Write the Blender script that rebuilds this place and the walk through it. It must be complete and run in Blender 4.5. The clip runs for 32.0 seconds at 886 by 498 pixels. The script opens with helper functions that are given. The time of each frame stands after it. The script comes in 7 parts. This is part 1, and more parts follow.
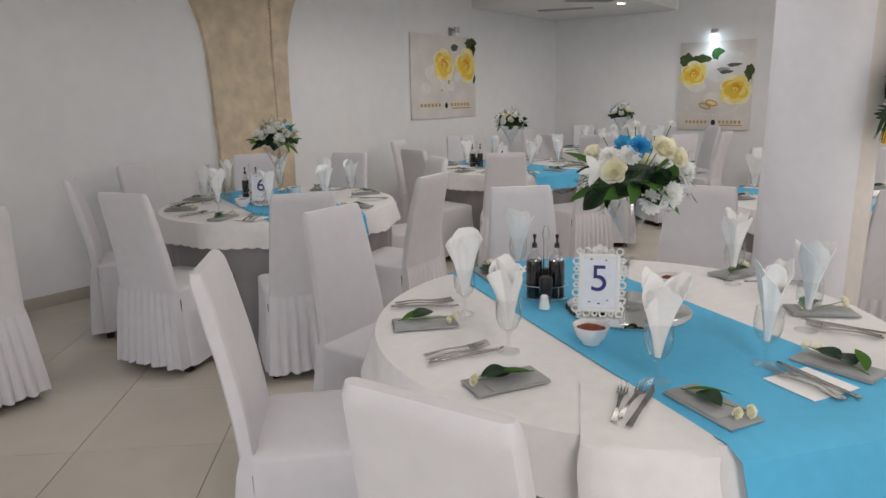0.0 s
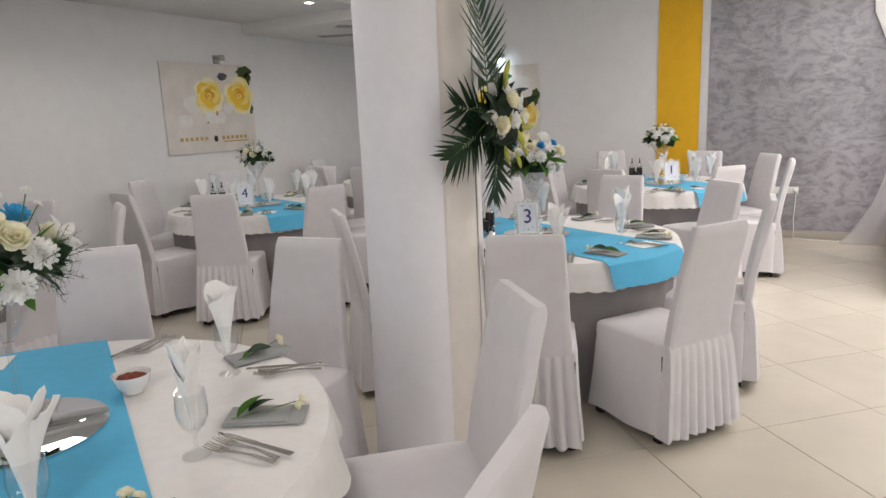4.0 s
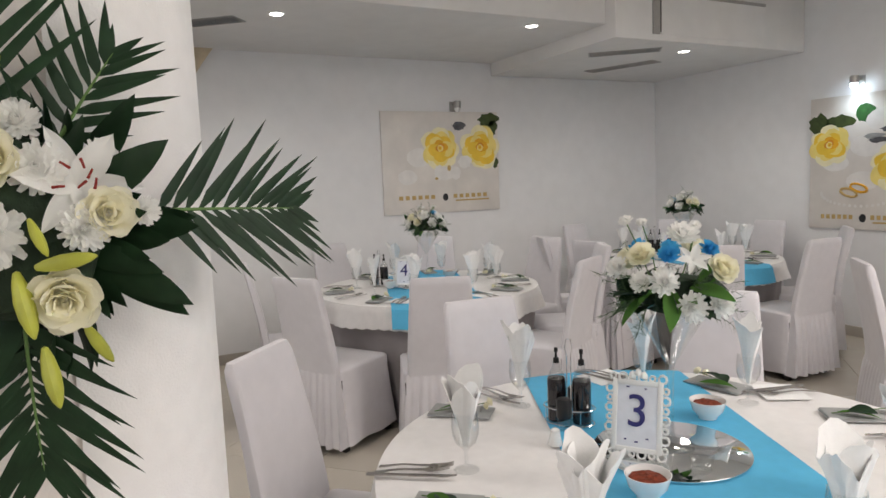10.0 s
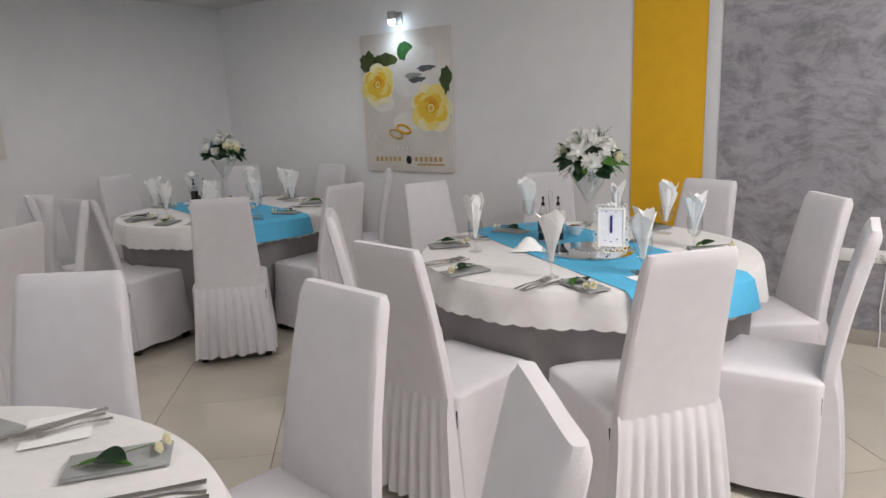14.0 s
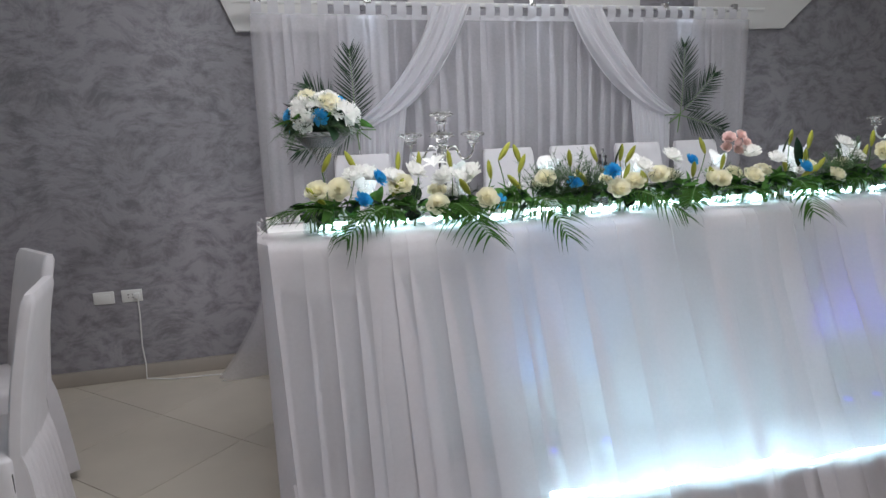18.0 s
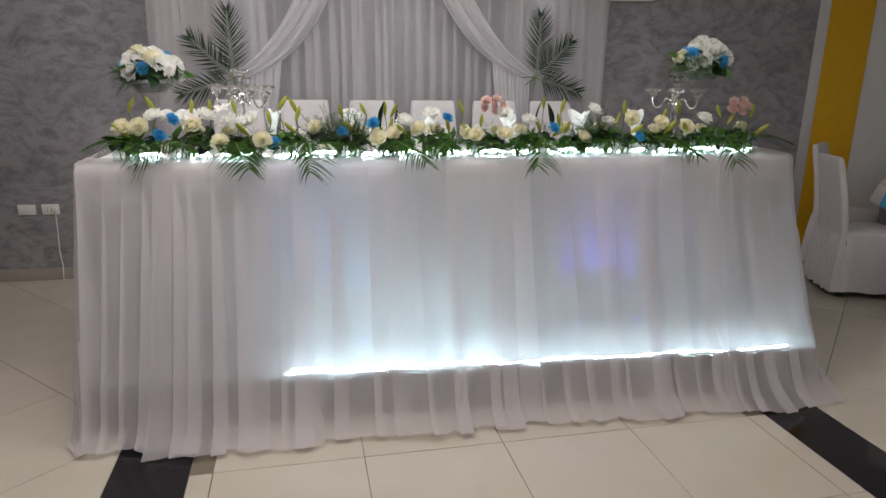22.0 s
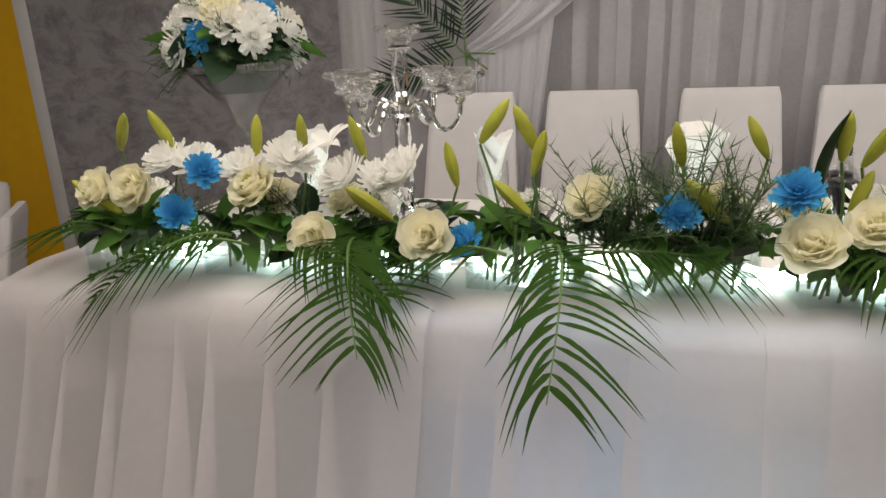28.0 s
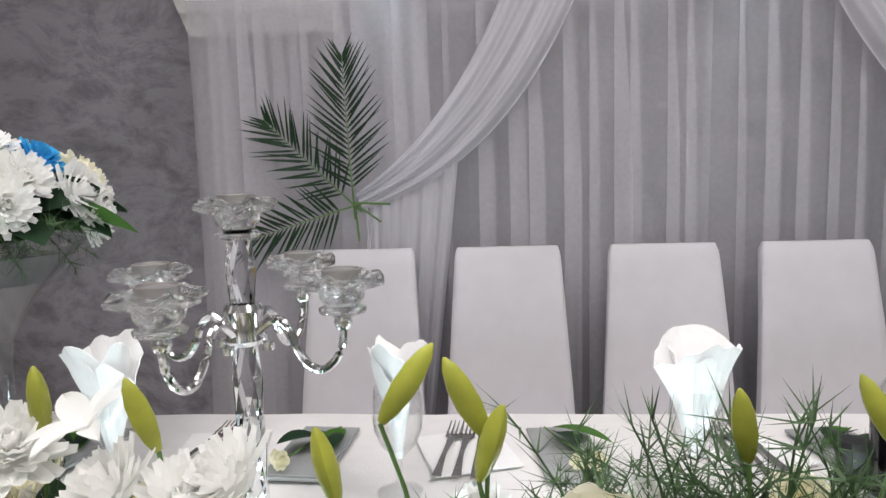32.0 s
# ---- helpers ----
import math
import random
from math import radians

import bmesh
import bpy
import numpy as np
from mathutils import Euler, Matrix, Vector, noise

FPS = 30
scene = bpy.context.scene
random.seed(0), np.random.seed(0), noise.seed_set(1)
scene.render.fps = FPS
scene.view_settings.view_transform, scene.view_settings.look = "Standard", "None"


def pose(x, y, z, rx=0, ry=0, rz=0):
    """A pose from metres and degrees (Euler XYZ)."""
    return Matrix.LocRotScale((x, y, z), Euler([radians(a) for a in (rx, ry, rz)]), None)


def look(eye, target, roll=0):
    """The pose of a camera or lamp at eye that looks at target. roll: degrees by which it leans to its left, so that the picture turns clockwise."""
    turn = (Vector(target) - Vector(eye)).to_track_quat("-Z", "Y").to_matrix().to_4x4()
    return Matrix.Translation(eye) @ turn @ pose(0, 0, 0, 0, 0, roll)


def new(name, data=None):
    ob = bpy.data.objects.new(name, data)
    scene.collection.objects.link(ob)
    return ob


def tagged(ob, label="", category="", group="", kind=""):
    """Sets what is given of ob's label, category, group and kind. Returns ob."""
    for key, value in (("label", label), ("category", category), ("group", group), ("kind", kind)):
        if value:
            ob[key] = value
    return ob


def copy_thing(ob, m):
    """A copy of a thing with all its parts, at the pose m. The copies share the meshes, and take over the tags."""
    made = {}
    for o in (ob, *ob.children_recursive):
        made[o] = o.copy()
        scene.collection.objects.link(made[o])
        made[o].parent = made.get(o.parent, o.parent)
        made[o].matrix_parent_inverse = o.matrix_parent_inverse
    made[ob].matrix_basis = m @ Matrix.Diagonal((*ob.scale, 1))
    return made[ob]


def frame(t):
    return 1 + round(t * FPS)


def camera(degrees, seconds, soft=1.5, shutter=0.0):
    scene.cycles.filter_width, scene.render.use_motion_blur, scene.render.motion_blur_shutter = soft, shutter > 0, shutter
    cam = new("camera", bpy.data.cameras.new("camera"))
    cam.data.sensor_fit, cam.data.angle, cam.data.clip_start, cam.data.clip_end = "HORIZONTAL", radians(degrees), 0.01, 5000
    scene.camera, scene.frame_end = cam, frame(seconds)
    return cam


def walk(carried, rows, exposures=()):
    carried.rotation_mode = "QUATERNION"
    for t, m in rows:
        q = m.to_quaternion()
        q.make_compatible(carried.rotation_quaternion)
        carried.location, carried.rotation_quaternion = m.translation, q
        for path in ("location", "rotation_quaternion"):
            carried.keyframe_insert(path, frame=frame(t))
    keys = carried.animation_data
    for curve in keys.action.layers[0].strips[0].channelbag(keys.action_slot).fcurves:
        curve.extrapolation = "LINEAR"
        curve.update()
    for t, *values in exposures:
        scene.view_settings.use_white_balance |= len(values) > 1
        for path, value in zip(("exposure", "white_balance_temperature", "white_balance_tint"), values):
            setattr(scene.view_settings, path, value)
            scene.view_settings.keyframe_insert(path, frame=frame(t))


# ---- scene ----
cam = camera(67.9, 32.0)
PATH = [
    (0, (1.119, 1.064, 1.453), (-0.096, 2.587, 1.0), -1.1),
    (0.5, (1.175, 1.149, 1.459), (0.059, 2.746, 1.007), -1.9),
    (1, (1.289, 1.311, 1.456), (0.228, 2.954, 1.038), -3.8),
    (1.5, (1.418, 1.395, 1.464), (0.358, 3.032, 1.021), -2.0),
    (2, (1.592, 1.468, 1.481), (0.48, 3.062, 1.012), -1.2),
    (2.5, (1.686, 1.622, 1.482), (0.636, 3.261, 1.023), -1.6),
    (3, (1.762, 1.852, 1.495), (0.774, 3.544, 1.094), -3.1),
    (3.5, (1.885, 2.035, 1.487), (0.942, 3.753, 1.086), -2.3),
    (5.5, (2.095, 3.078, 1.486), (0.901, 4.642, 1.126), -2.0),
    (6, (2.041, 3.318, 1.476), (0.803, 4.852, 1.139), -1.7),
    (6.5, (1.96, 3.541, 1.49), (0.603, 4.984, 1.208), -3.7),
    (7, (1.919, 3.758, 1.494), (0.441, 5.082, 1.24), -2.9),
    (7.5, (1.901, 3.92, 1.501), (0.307, 5.103, 1.258), -1.9),
    (8, (1.845, 4.066, 1.496), (0.14, 5.092, 1.296), -2.5),
    (8.5, (1.819, 4.188, 1.502), (0.038, 5.081, 1.326), -2.2),
    (9, (1.822, 4.32, 1.517), (-0.02, 5.073, 1.32), -0.2),
    (9.5, (1.812, 4.469, 1.499), (-0.028, 5.221, 1.279), -1.6),
    (10, (1.768, 4.675, 1.495), (-0.011, 5.566, 1.29), -2.3),
    (10.5, (1.726, 4.885, 1.474), (0.058, 5.959, 1.223), -2.6),
    (11, (1.769, 5.083, 1.473), (0.15, 6.213, 1.155), -0.2),
    (11.5, (1.795, 5.229, 1.461), (0.231, 6.422, 1.098), -1.0),
    (12, (1.787, 5.383, 1.458), (0.272, 6.642, 1.115), -1.1),
    (12.5, (1.761, 5.515, 1.45), (0.318, 6.857, 1.109), -2.3),
    (13, (1.808, 5.643, 1.456), (0.43, 7.047, 1.095), -2.1),
    (13.5, (1.884, 5.818, 1.449), (0.546, 7.257, 1.075), -1.0),
    (14, (1.909, 5.996, 1.433), (0.752, 7.575, 1.023), -2.2),
    (14.5, (1.912, 6.155, 1.427), (0.919, 7.845, 1.029), -3.3),
    (15, (1.963, 6.298, 1.405), (1.26, 8.123, 0.986), -4.2),
    (15.5, (2.073, 6.511, 1.378), (1.724, 8.435, 0.955), -2.2),
    (17.5, (2.49, 6.259, 1.512), (2.958, 8.169, 1.151), -1.0),
    (18, (2.56, 6.156, 1.513), (3.081, 8.048, 1.129), -1.8),
    (18.5, (2.575, 5.992, 1.509), (3.133, 7.867, 1.091), -2.5),
    (19, (2.651, 5.842, 1.509), (3.265, 7.69, 1.055), -3.4),
    (19.5, (2.86, 5.689, 1.548), (3.41, 7.559, 1.1), -1.7),
    (20, (3.038, 5.613, 1.569), (3.499, 7.498, 1.085), -1.5),
    (20.5, (3.128, 5.48, 1.567), (3.618, 7.363, 1.105), -1.6),
    (21, (3.221, 5.348, 1.556), (3.709, 7.23, 1.091), -2.4),
    (21.5, (3.367, 5.277, 1.546), (3.843, 7.158, 1.063), -2.8),
    (22, (3.545, 5.225, 1.568), (3.958, 7.108, 1.034), 0.9),
    (22.5, (3.596, 5.301, 1.549), (3.958, 7.194, 1.015), 0.5),
    (23, (3.626, 5.484, 1.556), (3.977, 7.382, 1.032), -0.3),
    (23.5, (3.704, 5.694, 1.538), (4.017, 7.6, 1.02), -0.2),
    (24, (3.851, 5.909, 1.543), (4.069, 7.836, 1.053), 0.9),
    (24.5, (3.771, 6.221, 1.534), (3.967, 8.142, 1.013), -0.5),
    (26.5, (3.783, 7.038, 1.517), (3.615, 8.951, 0.961), -2.4),
    (27, (3.718, 7.203, 1.494), (3.355, 9.072, 0.883), -2.0),
    (27.5, (3.69, 7.364, 1.503), (3.231, 9.214, 0.898), -1.4),
    (28, (3.641, 7.514, 1.505), (3.176, 9.367, 0.915), -2.2),
    (28.5, (3.566, 7.681, 1.527), (3.119, 9.563, 1.017), -3.1),
    (29, (3.56, 7.824, 1.549), (3.108, 9.729, 1.138), -1.1),
    (29.5, (3.551, 7.951, 1.576), (3.103, 9.871, 1.239), -0.7),
    (30, (3.509, 8.044, 1.614), (3.194, 10.003, 1.363), -0.1),
    (30.5, (3.469, 8.102, 1.631), (3.226, 10.081, 1.475), 0.4),
    (31, (3.461, 8.113, 1.62), (3.276, 10.099, 1.473), 0.2),
    (31.5, (3.486, 8.077, 1.58), (3.336, 10.063, 1.391), -0.2),
    (32, (3.546, 8.015, 1.565), (3.4, 9.996, 1.33), -1.6),
]
EXPO = ((0.0, -0.20, 6450, 10), (3.5, -0.20, 6550, 10), (6.0, -0.30, 6600, 10), (7.0, -0.40, 6620, 10), (8.0, -0.12, 6640, 10), (9.0, 0.03, 6650, 10), (11.0, -0.24, 6550, 10), (13.0, -0.34, 6600, 10), (14.0, -0.40, 6350, 10), (15.5, -0.50, 5950, 10), (17.5, -1.32, 5850, 8),
        (19.0, -1.50, 6350, 10), (22.0, -1.62, 6600, 11), (24.5, -1.66, 6500, 10), (26.5, -1.78, 7350, 12), (28.0, -1.72, 7250, 10), (29.5, -1.74, 6600, 10), (31.0, -1.50, 6250, 11), (32.0, -1.48, 6250, 11))
walk(cam, [(t, look(eye, target, roll)) for t, eye, target, roll in PATH], EXPO)

# ---- world, lights ----
world = bpy.data.worlds.new("world")
world.use_nodes = True
scene.world = world
wn = world.node_tree.nodes
sky = wn.new("ShaderNodeTexSky")
sky.sky_type, sky.sun_disc, sky.sun_elevation, sky.sun_rotation = "NISHITA", False, radians(40), radians(200)
wn["Background"].inputs["Strength"].default_value = 0.1
world.node_tree.links.new(sky.outputs[0], wn["Background"].inputs[0])


def area(name, eye, target, sx, sy, watts, colour):
    la = bpy.data.lights.new(name, "AREA")
    la.shape, la.size, la.size_y, la.energy, la.color = "RECTANGLE", sx, sy, watts, colour
    ob = new(name, la)
    ob.matrix_world = look(eye, target)
    return ob


def spot(name, eye, target, watts, colour, cone=110, blend=0.8, soft=0.05):
    la = bpy.data.lights.new(name, "SPOT")
    la.energy, la.color, la.spot_size, la.spot_blend, la.shadow_soft_size = watts, colour, radians(cone), blend, soft
    ob = new(name, la)
    ob.matrix_world = look(eye, target)
    return ob


ROOM_W, ROOM_E, ROOM_S, ROOM_N = -4.04, 10.6, -2.4, 10.41
HIGH, LOW, MID = 3.1, 2.53, 2.65

DAY = (0.97, 0.97, 1.0)
# area lamps stand in for daylight through south and east windows, out of view
for wx, watts in ((-2.2, 4), (1.2, 46), (4.6, 9), (8.0, 9)):
    area("daylight_fill", (wx, ROOM_S + 0.06, 1.65), (wx, 4, 1.2), 2.2, 1.9, watts, DAY)
for k, wy in enumerate((0.4, 3.6)):
    area("daylight_fill", (ROOM_E - 0.06, wy, 1.65), (2, wy, 1.2), 2.0, 1.9, (8, 15)[k], DAY)
# fill lamps added under the unseen high ceiling to brighten the room
for px, py, watts in ((-0.9, 4.3, 24), (4.2, 5.6, 54), (7.4, 4.6, 54), (0.6, 7.4, 10), (2.5, 0.7, 62), (2.8, 8.0, 86), (4.4, 8.4, 78)):
    area("ceiling_fill", (px, py, HIGH - 0.03), (px, py, 0), 1.1, 1.1, watts, (1.0, 0.93, 0.89))

# ---- materials ----


def mat(name, colour, rough=0.6, metal=0.0, grain=0.0, scale=40.0, bump=0.0, bscale=120.0, spread=0.0, trans=0.0, ior=1.45, coat=0.0, big=0.0, bigscale=1.5, spec=0.5, sheen=0.0, alpha=1.0):
    m = bpy.data.materials.new(name)
    m.use_nodes = True
    nt = m.node_tree
    n, l = nt.nodes, nt.links
    b = n["Principled BSDF"]
    b.inputs["Base Color"].default_value = (*colour, 1)
    b.inputs["Roughness"].default_value = rough
    b.inputs["Metallic"].default_value = metal
    b.inputs["Transmission Weight"].default_value = trans
    b.inputs["IOR"].default_value = ior
    b.inputs["Coat Weight"].default_value = coat
    b.inputs["Specular IOR Level"].default_value = spec
    b.inputs["Sheen Weight"].default_value = sheen
    b.inputs["Alpha"].default_value = alpha
    if not (grain or bump or spread or big):
        return m
    tc = n.new("ShaderNodeTexCoord")
    geo = n.new("ShaderNodeNewGeometry")
    val = None
    for amount, sc, det in ((grain, scale, 6), (big, bigscale, 3)):
        if not amount:
            continue
        tx = n.new("ShaderNodeTexNoise")
        tx.inputs["Scale"].default_value, tx.inputs["Detail"].default_value = sc, det
        l.new(geo.outputs["Position"], tx.inputs["Vector"])
        mr = n.new("ShaderNodeMapRange")
        mr.inputs["From Min"].default_value, mr.inputs["From Max"].default_value = 0.3, 0.7
        mr.inputs["To Min"].default_value, mr.inputs["To Max"].default_value = 1 - amount, 1 + amount
        l.new(tx.outputs["Fac"], mr.inputs["Value"])
        if val is None:
            val = mr.outputs[0]
        else:
            mu = n.new("ShaderNodeMath")
            mu.operation = "MULTIPLY"
            l.new(val, mu.inputs[0]), l.new(mr.outputs[0], mu.inputs[1])
            val = mu.outputs[0]
    if spread:
        oi = n.new("ShaderNodeObjectInfo")
        mr = n.new("ShaderNodeMapRange")
        mr.inputs["To Min"].default_value, mr.inputs["To Max"].default_value = 1 - spread, 1 + spread
        l.new(oi.outputs["Random"], mr.inputs["Value"])
        if val is None:
            val = mr.outputs[0]
        else:
            mu = n.new("ShaderNodeMath")
            mu.operation = "MULTIPLY"
            l.new(val, mu.inputs[0]), l.new(mr.outputs[0], mu.inputs[1])
            val = mu.outputs[0]
    if val is not None:
        vm = n.new("ShaderNodeVectorMath")
        vm.operation = "SCALE"
        vm.inputs[0].default_value = colour
        l.new(val, vm.inputs["Scale"])
        l.new(vm.outputs[0], b.inputs["Base Color"])
    if bump:
        tx = n.new("ShaderNodeTexNoise")
        tx.inputs["Scale"].default_value, tx.inputs["Detail"].default_value = bscale, 4
        l.new(geo.outputs["Position"], tx.inputs["Vector"])
        bp = n.new("ShaderNodeBump")
        bp.inputs["Strength"].default_value, bp.inputs["Distance"].default_value = bump, 0.01
        l.new(tx.outputs["Fac"], bp.inputs["Height"])
        l.new(bp.outputs[0], b.inputs["Normal"])
    return m


def sheer(name, colour, clear, glow=0.5):
    """Thin woven cloth: part clear, part scattering light through."""
    m = bpy.data.materials.new(name)
    m.use_nodes = True
    nt = m.node_tree
    n, l = nt.nodes, nt.links
    out = n["Material Output"]
    n.remove(n["Principled BSDF"])
    d, t, c = n.new("ShaderNodeBsdfDiffuse"), n.new("ShaderNodeBsdfTranslucent"), n.new("ShaderNodeBsdfTransparent")
    geo = n.new("ShaderNodeNewGeometry")
    tx = n.new("ShaderNodeTexNoise")
    tx.inputs["Scale"].default_value, tx.inputs["Detail"].default_value = 70, 4
    l.new(geo.outputs["Position"], tx.inputs["Vector"])
    mr = n.new("ShaderNodeMapRange")
    mr.inputs["To Min"].default_value, mr.inputs["To Max"].default_value = clear * 0.95, clear * 1.05
    l.new(tx.outputs["Fac"], mr.inputs["Value"])
    for s in (d, t):
        s.inputs["Color"].default_value = (*colour, 1)
    a, b = n.new("ShaderNodeMixShader"), n.new("ShaderNodeMixShader")
    a.inputs[0].default_value = glow
    l.new(d.outputs[0], a.inputs[1]), l.new(t.outputs[0], a.inputs[2])
    l.new(mr.outputs[0], b.inputs[0])
    l.new(a.outputs[0], b.inputs[1]), l.new(c.outputs[0], b.inputs[2])
    l.new(b.outputs[0], out.inputs["Surface"])
    return m


def thin_glass(name, colour, rim=0.32, face=0.02):
    """Thin blown glass: clear, with a glancing sheen."""
    m = bpy.data.materials.new(name)
    m.use_nodes = True
    nt = m.node_tree
    n, l = nt.nodes, nt.links
    n.remove(n["Principled BSDF"])
    c, g, x, f = n.new("ShaderNodeBsdfTransparent"), n.new("ShaderNodeBsdfGlossy"), n.new("ShaderNodeMixShader"), n.new("ShaderNodeLayerWeight")
    c.inputs["Color"].default_value = (*colour, 1)
    g.inputs["Roughness"].default_value = 0.03
    p, k = n.new("ShaderNodeMath"), n.new("ShaderNodeMath")
    p.operation, p.inputs[1].default_value = "POWER", 3.0
    k.operation, k.inputs[1].default_value, k.inputs[2].default_value = "MULTIPLY_ADD", rim, face
    f.inputs["Blend"].default_value = 0.5
    l.new(f.outputs["Facing"], p.inputs[0]), l.new(p.outputs[0], k.inputs[0])
    l.new(k.outputs[0], x.inputs[0]), l.new(c.outputs[0], x.inputs[1]), l.new(g.outputs[0], x.inputs[2])
    l.new(x.outputs[0], n["Material Output"].inputs["Surface"])
    return m


def glow(name, colour, strength):
    m = bpy.data.materials.new(name)
    m.use_nodes = True
    b = m.node_tree.nodes["Principled BSDF"]
    b.inputs["Base Color"].default_value = (*colour, 1)
    b.inputs["Emission Color"].default_value = (*colour, 1)
    b.inputs["Emission Strength"].default_value = strength
    return m


def stucco(name, low, high):
    """Trowelled decorative plaster: smooth pale skin over rougher, darker hollows, with a faint sheen."""
    m = bpy.data.materials.new(name)
    m.use_nodes = True
    nt = m.node_tree
    n, l = nt.nodes, nt.links
    b = n["Principled BSDF"]
    geo = n.new("ShaderNodeNewGeometry")
    warp = n.new("ShaderNodeTexNoise")
    warp.inputs["Scale"].default_value = 2.2
    l.new(geo.outputs["Position"], warp.inputs["Vector"])
    add = n.new("ShaderNodeVectorMath")
    add.operation = "MULTIPLY_ADD"
    add.inputs[1].default_value = (0.35, 0.35, 0.35)
    l.new(warp.outputs["Color"], add.inputs[0]), l.new(geo.outputs["Position"], add.inputs[2])
    mp = n.new("ShaderNodeMapping")
    mp.inputs["Scale"].default_value = (1.0, 1.0, 1.7)
    l.new(add.outputs[0], mp.inputs["Vector"])
    tx = n.new("ShaderNodeTexNoise")
    tx.inputs["Scale"].default_value, tx.inputs["Detail"].default_value, tx.inputs["Roughness"].default_value = 9, 9, 0.68
    l.new(mp.outputs[0], tx.inputs["Vector"])
    ramp = n.new("ShaderNodeValToRGB")
    e = ramp.color_ramp.elements
    e[0].position, e[0].color, e[1].position, e[1].color = 0.36, (*low, 1), 0.56, (*high, 1)
    l.new(tx.outputs["Fac"], ramp.inputs[0])
    cl = n.new("ShaderNodeTexNoise")
    cl.inputs["Scale"].default_value = 1.3
    l.new(geo.outputs["Position"], cl.inputs["Vector"])
    mr = n.new("ShaderNodeMapRange")
    mr.inputs["From Min"].default_value, mr.inputs["From Max"].default_value = 0.3, 0.7
    mr.inputs["To Min"].default_value, mr.inputs["To Max"].default_value = 0.82, 1.1
    l.new(cl.outputs["Fac"], mr.inputs["Value"])
    vm = n.new("ShaderNodeVectorMath")
    vm.operation = "SCALE"
    l.new(ramp.outputs[0], vm.inputs[0]), l.new(mr.outputs[0], vm.inputs["Scale"])
    l.new(vm.outputs[0], b.inputs["Base Color"])
    b.inputs["Roughness"].default_value = 0.42
    bp = n.new("ShaderNodeBump")
    bp.inputs["Strength"].default_value, bp.inputs["Distance"].default_value = 0.5, 0.01
    l.new(tx.outputs["Fac"], bp.inputs["Height"]), l.new(bp.outputs[0], b.inputs["Normal"])
    return m


WALL = mat("wall_paint", (0.80, 0.80, 0.81), 0.75, grain=0.02, scale=8, bump=0.05, bscale=90, big=0.03, bigscale=0.8)
CEIL = mat("ceiling_paint", (0.76, 0.75, 0.74), 0.85, grain=0.02, scale=6, big=0.02)
YELLOW = mat("yellow_paint", (0.78, 0.44, 0.012), 0.6, grain=0.04, scale=10, bump=0.05, big=0.04)
TRIM = mat("white_trim", (0.70, 0.70, 0.72), 0.5, grain=0.03, scale=12)
STUCCO = stucco("grey_decor_plaster", (0.215, 0.208, 0.228), (0.365, 0.354, 0.388))
STONE = mat("beige_stone_plaster", (0.62, 0.52, 0.38), 0.8, grain=0.16, scale=7, bump=0.5, bscale=30, big=0.12, bigscale=2.5)
TILE = mat("porcelain_tile", (0.58, 0.535, 0.455), 0.16, grain=0.03, scale=5, spread=0.03, big=0.04, bigscale=1.2, coat=0.2)
GROUT = mat("tile_grout", (0.20, 0.17, 0.13), 0.9, grain=0.1, scale=30)
BLACKTILE = mat("black_tile", (0.008, 0.007, 0.010), 0.12, grain=0.1, scale=20, coat=0.2)
BASEB = mat("skirting_tile", (0.42, 0.385, 0.34), 0.35, grain=0.05, scale=9)
CHAIRCLOTH = mat("chair_cloth", (0.68, 0.66, 0.685), 0.9, grain=0.025, scale=18, bump=0.18, bscale=420, big=0.03, bigscale=3, sheen=0.2, spread=0.02)
LINEN = mat("white_linen", (0.80, 0.785, 0.775), 0.85, grain=0.03, scale=25, bump=0.2, bscale=300, big=0.02, sheen=0.15)
IVORY = mat("ivory_cloth", (0.76, 0.715, 0.68), 0.85, grain=0.03, scale=18, bump=0.15, bscale=380, big=0.03, bigscale=3, sheen=0.15)
# white cloth with the bluish window light put into its colour
DAYLITCLOTH = mat("daylit_white_cloth", (0.82, 0.82, 0.87), 0.8, grain=0.02, scale=18, bump=0.12, bscale=380, big=0.02, bigscale=3, sheen=0.15)
SKIRT = mat("grey_satin_skirt", (0.27, 0.25, 0.255), 0.55, grain=0.05, scale=12, bump=0.1, bscale=200, big=0.05)
RUNNER = mat("sky_blue_runner", (0.10, 0.47, 0.74), 0.75, grain=0.04, scale=30, bump=0.15, bscale=400, big=0.03)
NAPKIN = mat("paper_napkin", (0.90, 0.90, 0.895), 0.85, grain=0.02, scale=60, bump=0.12, bscale=260)
GREYNAP = mat("silver_pouch", (0.33, 0.34, 0.34), 0.55, grain=0.06, scale=30, bump=0.1, bscale=300)
BLACKFOOT = mat("black_leg", (0.015, 0.013, 0.012), 0.5, grain=0.1)
GLASS = thin_glass("clear_glass", (0.98, 0.985, 0.985), 0.55, 0.05)
CUPGLASS = mat("cut_crystal", (0.98, 0.99, 0.99), 0.06, trans=1.0, ior=1.48, bump=0.35, bscale=55)
CRYSTAL = mat("crystal_glass", (0.97, 0.98, 0.99), 0.03, trans=1.0, ior=1.52)
CHROME = mat("chrome", (0.75, 0.75, 0.76), 0.12, 1.0)
STEEL = mat("cutlery_steel", (0.46, 0.44, 0.42), 0.25, 1.0, grain=0.06, scale=60)
MIRROR = mat("mirror_plate", (0.78, 0.80, 0.80), 0.04, 1.0)
DARKLIQ = mat("dark_vinegar", (0.012, 0.010, 0.012), 0.08, coat=0.6)
